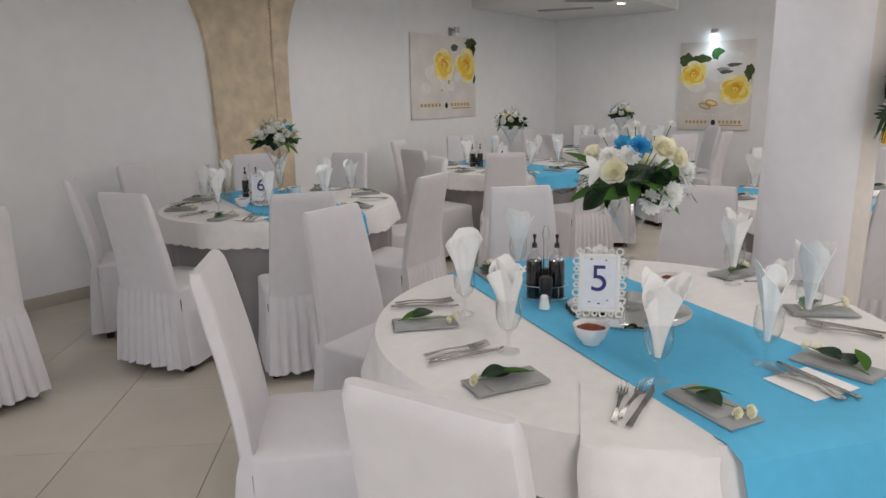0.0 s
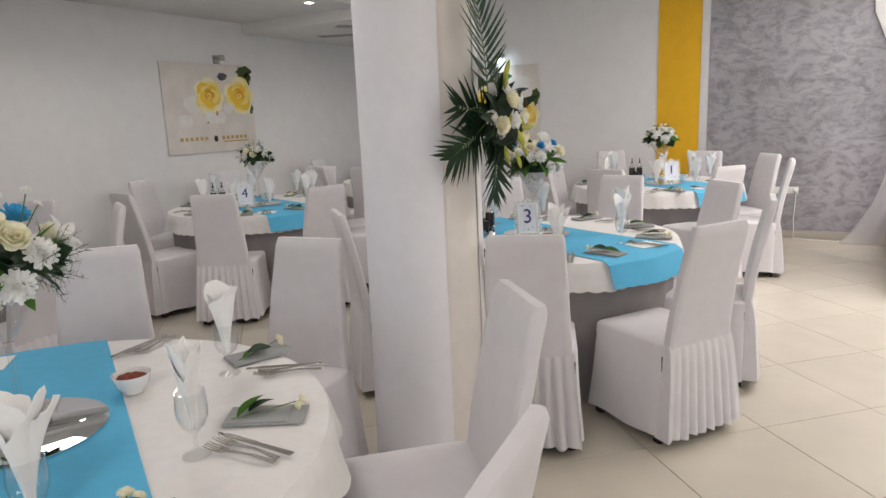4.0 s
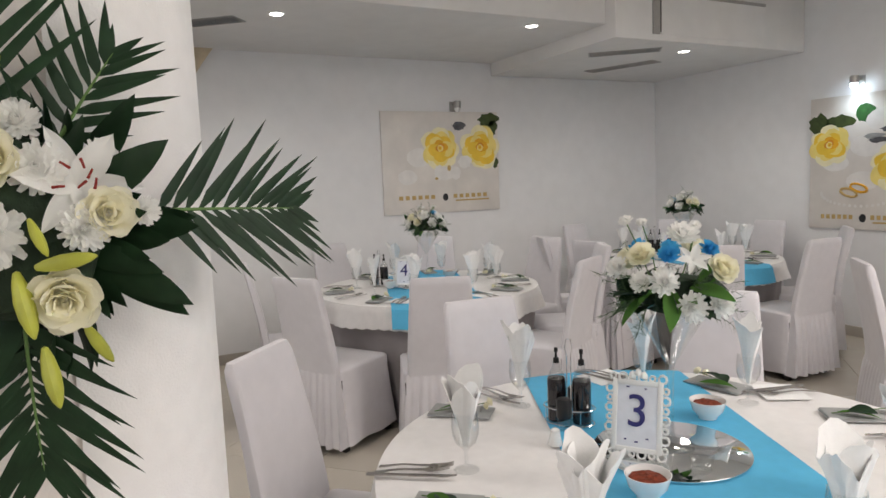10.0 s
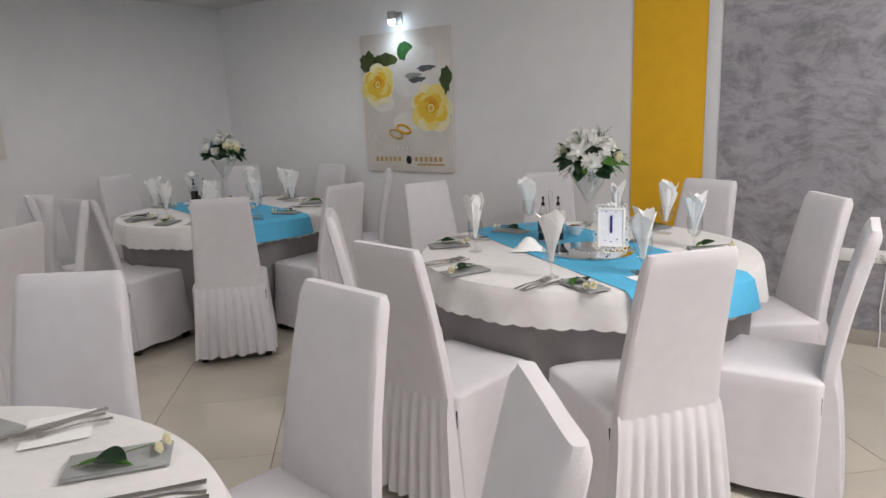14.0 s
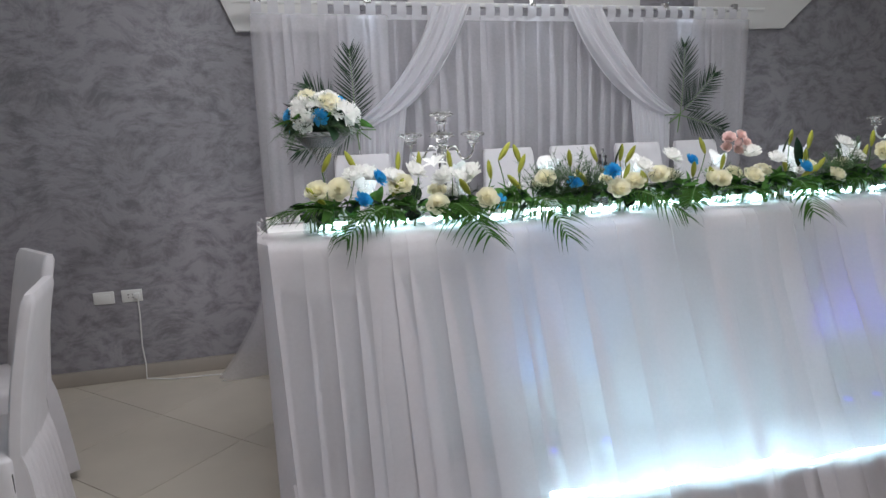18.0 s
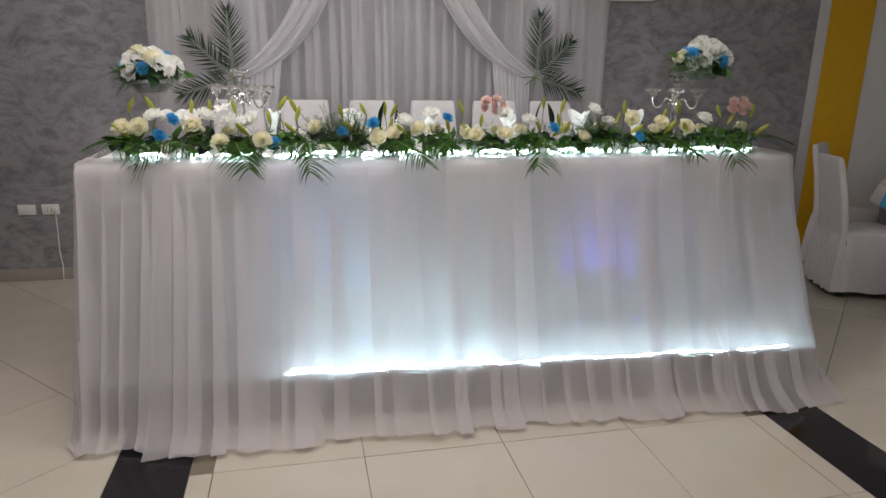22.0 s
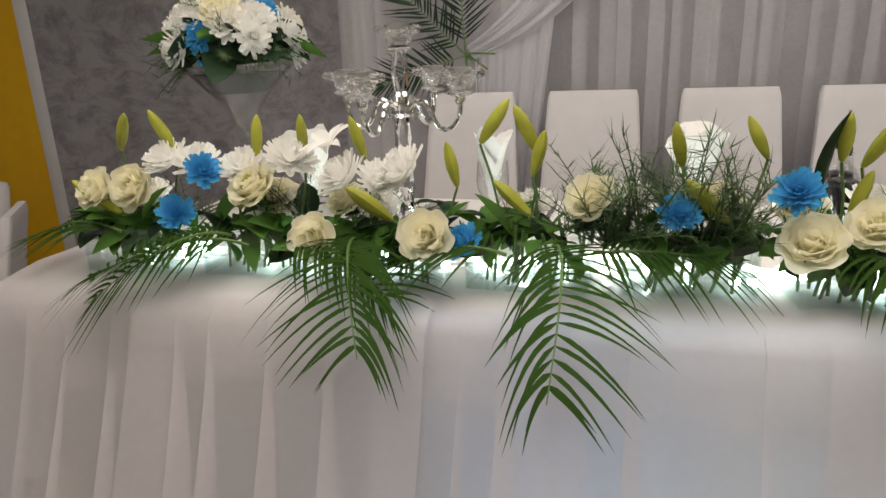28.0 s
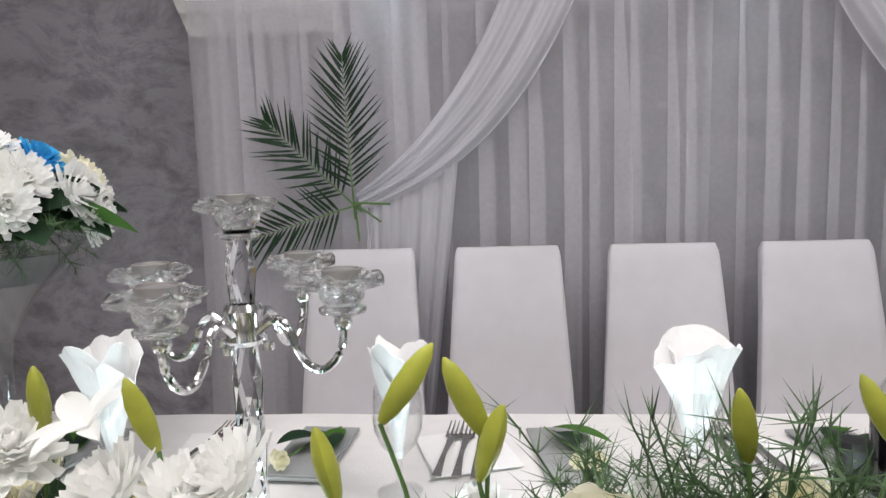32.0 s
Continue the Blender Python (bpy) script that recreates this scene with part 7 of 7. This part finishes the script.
led = thing("fairy_lights", "string of cool-white fairy lights among the flowers", "string lights")
bm = bmesh.new()
tube(bm, [(2.76 + 0.034 * i, 8.605 + 0.012 * math.sin(i * 1.3), HZ + 0.020 + 0.006 * math.sin(i * 2.1)) for i in range(100)], 0.0016, seg=5)
part("wire", bm, WHITEPL, led)
bm = bmesh.new()
lathe(bm, [(0, -0.009), (0.0065, -0.005), (0.007, 0.003), (0, 0.011)], 8)
bulb = mesh_of(bm, "fairy_bulb", FAIRY)
for i in range(50):
    part("bulb", bulb, None, led, m=pose(2.765 + 0.068 * i, 8.600 + 0.018 * math.sin(i * 2.6), HZ + 0.030 + 0.010 * math.sin(i * 4.2), 0, 60, 47 * i))


def head_setting(x, seed):
    rnd = random.Random(seed)
    z = HZ + 0.006
    solid("wine_glass", GOBLET, None, "clear stemmed wine glass holding a folded napkin", "wine glass", group="wine glasses", m=pose(x + 0.16, 8.90, z))
    solid("folded_napkin", NAPKINS[seed % 6], None, "white napkin folded to points, standing in a glass", "napkin", group="folded napkins", m=pose(x + 0.16, 8.90, z, 0, 0, seed * 70) @ Matrix.Diagonal((1.05, 1.05, 0.82, 1)))
    solid("napkin_pouch", POUCH, None, "silver-grey folded cutlery pouch on the white cloth", "napkin pouch", group="napkin pouches", m=pose(x, 9.03, z, 0, 0, 10 * math.sin(seed)))
    sprig(x, 9.03, z + 0.009, 180 + 20 * math.sin(seed * 3), seed)
    solid("flat_napkin", PAPER, None, "flat white paper napkin under the cutlery", "napkin", group="flat napkins", m=pose(x - 0.16, 9.04, z, 0, 0, seed * 9))
    for k, (me, nm) in enumerate(((FORK, "fork"), (FORK, "fork"), (KNIFE, "knife"))):
        solid(nm, me, None, "stainless steel table " + nm, "cutlery", group="table cutlery", m=pose(x - 0.19 + k * 0.026, 9.04, z + 0.004, 0, 0, rnd.uniform(-8, 8)))


for k, x in enumerate((2.83, 3.25, 3.66, 4.10, 4.56, 5.0, 5.36)):
    head_setting(x, 30 + k)

cruet_set(4.07, 8.86, 80, HZ)

# ---- on the walls ----
def disc(bm, cx, cz, rx_, rz_, y, n=20, seed=0, rough=0.12):
    c = bm.verts.new((cx, y, cz))
    ring = [bm.verts.new((cx + rx_ * math.cos(a) * (1 + rough * noise.noise((math.cos(a) * 2, math.sin(a) * 2, seed))), y, cz + rz_ * math.sin(a) * (1 + rough * noise.noise((math.cos(a) * 2, math.sin(a) * 2, seed + 9)))))
            for a in (2 * math.pi * i / n for i in range(n))]
    for i in range(n):
        bm.faces.new((c, ring[(i + 1) % n], ring[i]))


def printed_rose(parent, cx, cz, r, seed):
    """A printed bloom: pale outer petals, the folded heart over them."""
    rnd = random.Random(seed)
    for ring, (off, n, size, inks) in enumerate(((0.62, 7, 0.50, (CREAMP, ROSEL, CREAMP)), (0.48, 6, 0.46, (ROSEL, ROSEL, ROSEY)), (0.34, 5, 0.38, (ROSEY, ROSEL, ROSEY)), (0.20, 4, 0.28, (ROSEY2, ROSEY, ROSEY)), (0.09, 3, 0.17, (ROSEO, ROSEY2, ROSEO)))):
        for i in range(n):
            bm = bmesh.new()
            a = 2 * math.pi * (i + 0.37 * ring) / n + rnd.uniform(-0.25, 0.25)
            q = r * size * rnd.uniform(0.85, 1.1)
            disc(bm, cx + r * off * math.cos(a), cz + r * off * math.sin(a), q, q * rnd.uniform(0.8, 1.0), -0.0014 - 0.00035 * ring - 0.00003 * i, 22, seed + i + 7 * ring, 0.14)
            part("petal_print", bm, inks[i % 3], parent, smooth=False)
    bm = bmesh.new()
    disc(bm, 0, 0, 1.05, 1.0, 0, 30, seed, 0.25)
    part("rose_print", bm, ROSEP, parent, smooth=False, m=pose(cx, -0.0035, cz, 0, seed * 40, 0) @ Matrix.Scale(r * 0.16, 4))


def canvas(x, y, z, rz, w, h, design, label):
    """A stretched canvas print; local x runs along the wall, -y faces the room, z from its lower edge."""
    c = thing("canvas_print", label, "wall picture", group="rose canvas prints", m=pose(x, y, z, 0, 0, rz))
    part("canvas", boxes((-w / 2, 0, 0, w / 2, 0.022, h), bevel=0.003), PRINT, c)
    bm = bmesh.new()
    if design == 1:
        for px, pz, rr in ((-0.20 * w, 0.55 * h, 0.13), (-0.30 * w, 0.36 * h, 0.10), (0.02 * w, 0.40 * h, 0.11)):
            disc(bm, px, pz, rr, rr * 0.7, -0.0008, 18, px)
        part("pale_motif", bm, PRINTW, c, smooth=False)
        bm = bmesh.new()
        for px, pz, a, b in ((0.41 * w, 0.92 * h, 0.11, 0.07), (0.45 * w, 0.84 * h, 0.05, 0.08), (0.15 * w, 0.86 * h, 0.07, 0.045), (0.47 * w, 0.48 * h, 0.03, 0.05)):
            bm = bmesh.new()
            disc(bm, px, pz, a, b, -0.0011, 16, px, 0.6)
            part("leaf_print", bm, PRINTO if px > 0.4 * w else PRINTD, c, smooth=False)
        printed_rose(c, -0.02 * w, 0.64 * h, 0.19, 3)
        printed_rose(c, 0.33 * w, 0.64 * h, 0.205, 5)
        bm = bmesh.new()
        for k, (px, pz, a, b) in enumerate(((-0.03 * w, 0.40 * h, 0.06, 0.075), (0.11 * w, 0.39 * h, 0.05, 0.07), (0.19 * w, 0.50 * h, 0.075, 0.065), (0.05 * w, 0.44 * h, 0.02, 0.03), (-0.06 * w, 0.34 * h, 0.018, 0.014))):
            bm = bmesh.new()
            disc(bm, px, pz, a, b, -0.0034 - 0.0003 * k, 16, px, 0.45)
            part("blossom_print", bm, PRINTW if k < 3 else GOLD, c, smooth=False)
        base = 0.14 * h
    else:
        bm2 = bmesh.new()
        for px, pz, a, b in ((-0.40 * w, 0.80 * h, 0.09, 0.09), (-0.20 * w, 0.81 * h, 0.13, 0.055), (0.02 * w, 0.86 * h, 0.085, 0.08), (0.44 * w, 0.64 * h, 0.055, 0.11)):
            bm2 = bmesh.new()
            disc(bm2, px, pz, a, b, -0.0011, 16, px, 0.6)
            part("leaf_print", bm2, PRINTG if pz > 0.85 * h else PRINTO, c, smooth=False)
        for px, pz, rr in ((0.20 * w, 0.80 * h, 0.17), (-0.25 * w, 0.50 * h, 0.12), (0.0, 0.36 * h, 0.14), (0.05 * w, 0.62 * h, 0.16)):
            disc(bm, px, pz, rr, rr * 0.6, -0.0014, 18, px)
        part("pale_motif", bm, PRINTW, c, smooth=False)
        bm = bmesh.new()
        for px, pz in ((0.10 * w, 0.685 * h), (0.24 * w, 0.73 * h), (0.14 * w, 0.655 * h)):
            bm = bmesh.new()
            disc(bm, px, pz, 0.085, 0.026, -0.0022, 18, px, 0.8)
            part("ribbon_print", bm, (PRINTD, GREYNAP, PRINTS)[int(pz * 40) % 3], c, smooth=False)
        printed_rose(c, -0.31 * w, 0.64 * h, 0.175, 7)
        printed_rose(c, 0.28 * w, 0.455 * h, 0.20, 9)
        bm = bmesh.new()
        for px, pz in ((-0.12 * w, 0.275 * h), (-0.03 * w, 0.31 * h)):
            bm = bmesh.new()
            tube(bm, [(px + 0.072 * math.cos(a), -0.004, pz + 0.032 * math.sin(a) - 0.25 * 0.072 * math.cos(a)) for a in [k * 2 * math.pi / 18 for k in range(19)]], 0.011, seg=5)
            part("ring_print", bm, GOLD if px < -0.1 * w else ROSEY2, c)
        bm = bmesh.new()
        for i in range(22):
            a = math.pi + math.pi * i / 21
            disc(bm, -0.03 * w + 0.33 * math.cos(a), 0.27 * h + 0.11 * math.sin(a), 0.014, 0.014, -0.0036, 10, i, 0)
        part("pearl_print", bm, PRINTW, c, smooth=False)
        base = 0.075 * h
    # the maker's mark: plain bars and a roundel
    for a, b in ((-0.38, -0.06), (0.08, 0.40)):
        n = 6
        for i in range(n):
            x0 = (a + (b - a) * i / n) * w
            part("lettering_bar", boxes((x0, -0.0030, base, x0 + (b - a) / n * w * 0.62, -0.0018, base + 0.038)), GOLD, c, smooth=False)
    part("lettering_bar", boxes((0.10 * w, -0.0030, base - 0.032, 0.40 * w, -0.0018, base - 0.018)), GOLD, c, smooth=False)
    bm = bmesh.new()
    disc(bm, 0.01 * w, base + 0.012, 0.030, 0.036, -0.0026, 18, 1, 0)
    part("roundel", bm, BLACKINK, c, smooth=False)


P1Y0, P1Y1, P1Z0, P1Z1 = 6.975, 8.245, 1.19, 2.167
P2X0, P2X1, P2Z0, P2Z1 = -2.11, -1.165, 0.94, 2.09
canvas(ROOM_W + 0.024, (P1Y0 + P1Y1) / 2, P1Z0, 90, P1Y1 - P1Y0, P1Z1 - P1Z0, 1, "landscape canvas print of two yellow roses and rings")
canvas((P2X0 + P2X1) / 2, ROOM_N - 0.024, P2Z0, 0, P2X1 - P2X0, P2Z1 - P2Z0, 2, "portrait canvas print of yellow roses, pearls and gold rings")


def wall_lamp(x, y, z, rz, lit, label):
    w = thing("wall_lamp", label, "wall lamp", group="picture lamps", m=pose(x, y, z, 0, 0, rz))
    part("back_plate", boxes((-0.035, -0.012, -0.05, 0.035, 0, 0.05), bevel=0.004), ALU, w)
    part("arm", boxes((-0.012, -0.085, 0.01, 0.012, -0.012, 0.03), bevel=0.003), ALU, w)
    bm = bmesh.new()
    lathe(bm, [(0, 0.065), (0.032, 0.065), (0.035, 0.055), (0.035, 0.0), (0.032, 0.0), (0.032, 0.05), (0, 0.052)], 18)
    part("shade", bm, ALU, w, m=pose(0, -0.10, -0.02))
    bm = bmesh.new()
    lathe(bm, [(0, -0.035), (0.018, -0.03), (0.029, -0.012), (0.030, 0.008), (0.02, 0.03), (0, 0.04)], 16)
    part("bulb", bm, BULB if lit else WHITEPL, w, "glowing bulb" if lit else "unlit bulb", m=pose(0, -0.10, -0.028))


wall_lamp(ROOM_W, 7.75, 2.215, 90, False, "small grey wall lamp, unlit, above a canvas print")
wall_lamp(-1.68, ROOM_N, 2.19, 0, True, "small grey wall lamp, lit, above a canvas print")
spot("picture_lamp_light", (-1.68, ROOM_N - 0.16, 2.11), (-1.68, ROOM_N - 0.10, 1.0), 3.2, (0.74, 0.89, 1.0), 150, 0.7, 0.03)


def outlet(x, y, z, rz, kind, label):
    o = thing("wall_socket", label, "socket", group="wall sockets", m=pose(x, y, z, 0, 0, rz))
    part("plate", boxes((-0.058, -0.009, -0.038, 0.058, 0, 0.038), bevel=0.004), WHITEPL, o)
    bm = bmesh.new()
    if kind == "blank":
        box(bm, -0.035, -0.0115, -0.022, 0.035, -0.0092, 0.022, bevel=0.001)
        part("rocker", bm, WHITEPL, o)
    else:
        for px in (-0.02, 0.005):
            for dz in (-0.009, 0.009):
                lathe(bm, [(0, 0), (0.0035, 0), (0.0035, 0.001), (0, 0.001)], 8, pose(px, -0.0092, dz, 90, 0, 0))
        part("pin_holes", bm, BLACKPL, o)
        part("plug", boxes((0.018, -0.035, -0.018, 0.046, -0.0092, 0.018), bevel=0.004), WHITEPL, o, "white plug")


YG = ROOM_N - 0.025
outlet(1.61, YG, 0.53, 0, "blank", "white blank switch plate on the grey plaster")
outlet(1.765, YG, 0.53, 0, "socket", "white wall socket with a plug in it")
outlet(-0.85, ROOM_N, 0.45, 0, "socket", "white wall socket on the white wall")
bm = bmesh.new()
tube(bm, [(1.80, YG - 0.03, 0.51), (1.80, YG - 0.03, 0.40), (1.79, YG - 0.02, 0.22), (1.80, YG - 0.025, 0.10), (1.80, YG - 0.05, 0.012), (1.95, YG - 0.10, 0.008), (2.3, YG - 0.13, 0.008), (2.6, YG - 0.12, 0.008)], 0.0042, seg=6)
solid("power_cable", bm, WHITEPL, "white power cable hanging from the socket along the floor", "cable")

# ---- on the ceilings ----
def ceiling_vent(x, y, z, rz, length=0.75):
    v = thing("ceiling_vent", "dark linear slot vent in the lowered ceiling", "vent", group="ceiling vents", m=pose(x, y, z, 0, 0, rz))
    w = 0.09
    part("frame", boxes((-length / 2, -w, -0.006, length / 2, -w + 0.012, 0), (-length / 2, w - 0.012, -0.006, length / 2, w, 0), (-length / 2, -w + 0.012, -0.006, -length / 2 + 0.012, w - 0.012, 0), (length / 2 - 0.012, -w + 0.012, -0.006, length / 2, w - 0.012, 0)), ALU, v, smooth=False)
    part("backing", boxes((-length / 2 + 0.012, -w + 0.012, -0.002, length / 2 - 0.012, w - 0.012, -0.0005)), GRILLE, v, smooth=False)
    for k in range(5):
        part("slat", boxes((-length / 2 + 0.013, -0.004, -0.002, length / 2 - 0.013, 0.004, 0.002)), ALU, v, m=pose(0, -0.06 + 0.03 * k, -0.005, 35, 0, 0), smooth=False)


ceiling_vent(-2.66, 8.70, LOW, 50, 0.6)
ceiling_vent(-3.25, 9.2, LOW, 21, 0.72)
ceiling_vent(-3.2, 5.25, MID, 51, 0.8)


def downlight(x, y, z, watts):
    d = thing("downlight", "round recessed ceiling downlight, lit", "downlight", group="downlights", m=pose(x, y, z))
    bm = bmesh.new()
    lathe(bm, [(0.052, -0.004), (0.058, -0.004), (0.06, 0), (0.045, 0), (0.044, -0.003)], 24)
    part("rim", bm, WHITEPL, d)
    bm = bmesh.new()
    lathe(bm, [(0, -0.0022), (0.045, -0.0022), (0.046, -0.001), (0, -0.001)], 20)
    part("lens", bm, DOWN, d)
    spot("downlight_light", (x, y, z - 0.02), (x, y, 0), watts, (1.0, 0.94, 0.88), 160, 0.9, 0.04)


downlight(-2.49, 9.22, LOW, 24)
downlight(-2.54, 7.67, MID, 30)
downlight(-2.76, 5.77, MID, 24)

# air-conditioning return in the riser of the lowered ceiling
g = thing("air_return", "aluminium-framed air return opening in the ceiling step", "air return", m=pose(EDGE2 + 0.002, 9.22, 2.575, 0, 0, 90))
part("frame", boxes((-0.65, -0.012, 0, -0.58, 0, 0.33), (-0.58, -0.012, 0.305, 0.65, 0, 0.33)), ALU, g, smooth=False)
part("slot", boxes((-0.58, -0.007, 0.02, -0.56, -0.001, 0.305)), GRILLE, g, "dark slot", smooth=False)
part("panel", boxes((-0.56, -0.006, 0.0, 0.65, -0.001, 0.305)), CEIL, g, smooth=False)

# small cartons standing by the west wall
for k, (dy, m_, lb) in enumerate(((0.0, RED, "small dark red carton by the wall"), (0.11, INK, "small dark blue carton by the wall"))):
    solid("carton", boxes((-0.04, -0.04, 0, 0.04, 0.04, 0.16), bevel=0.003), m_, lb, "carton", group="cartons", m=pose(ROOM_W + 0.12, 2.38 + dy, 0, 0, 0, 8 * k))

# stage spots hung on the beam above the curtain
for k, sx in enumerate((3.24, 4.33, 5.38)):
    s = thing("stage_spot", "small white spotlight above the curtain", "spotlight", group="stage spotlights", m=pose(sx, 10.06, CZ + 0.13))
    bm = bmesh.new()
    lathe(bm, [(0, 0.09), (0.02, 0.085), (0.028, 0.05), (0.032, 0.0), (0.028, 0.0), (0.024, 0.05), (0, 0.06)], 16)
    part("body", bm, WHITEPL, s)
    part("arm", boxes((-0.008, 0.0, 0.075, 0.008, 0.322, 0.091), bevel=0.002), WHITEPL, s)
    bm = bmesh.new()
    lathe(bm, [(0, 0.012), (0.022, 0.012), (0.022, 0.016), (0, 0.016)], 14)
    part("lens", bm, BULB, s)
    spot("stage_spot_light", (sx, 10.05, CZ + 0.12), (sx, 10.15, 1.0), 9, (0.78, 0.90, 1.0), 60, 0.8, 0.02)

# two unseen spots added under the high ceiling to light the head table
for sx in (3.4, 5.2):
    h = thing("ceiling_spot", "small black spotlight added out of view under the ceiling, aimed at the head table", "spotlight", group="ceiling spotlights", m=pose(sx, 6.6, HIGH - 0.16))
    bm = bmesh.new()
    lathe(bm, [(0, 0.10), (0.03, 0.095), (0.04, 0.05), (0.042, 0.0), (0.036, 0.0), (0.034, 0.05), (0, 0.06)], 16)
    part("body", bm, BLACKPL, h, m=pose(0, 0.03, 0, -45, 0, 0))
    part("stem", boxes((-0.008, -0.008, 0.04, 0.008, 0.008, 0.16), bevel=0.002), BLACKPL, h)
    spot("head_table_fill", (sx, 6.66, HIGH - 0.20), (sx + 0.1, 9.0, 1.25), 90, (1.0, 0.95, 0.90), 52, 0.9, 0.05)

lay_floor()
for c in CHAIRS:
    for o in c.children_recursive:
        bpy.data.objects.remove(o)
    bpy.data.objects.remove(c)
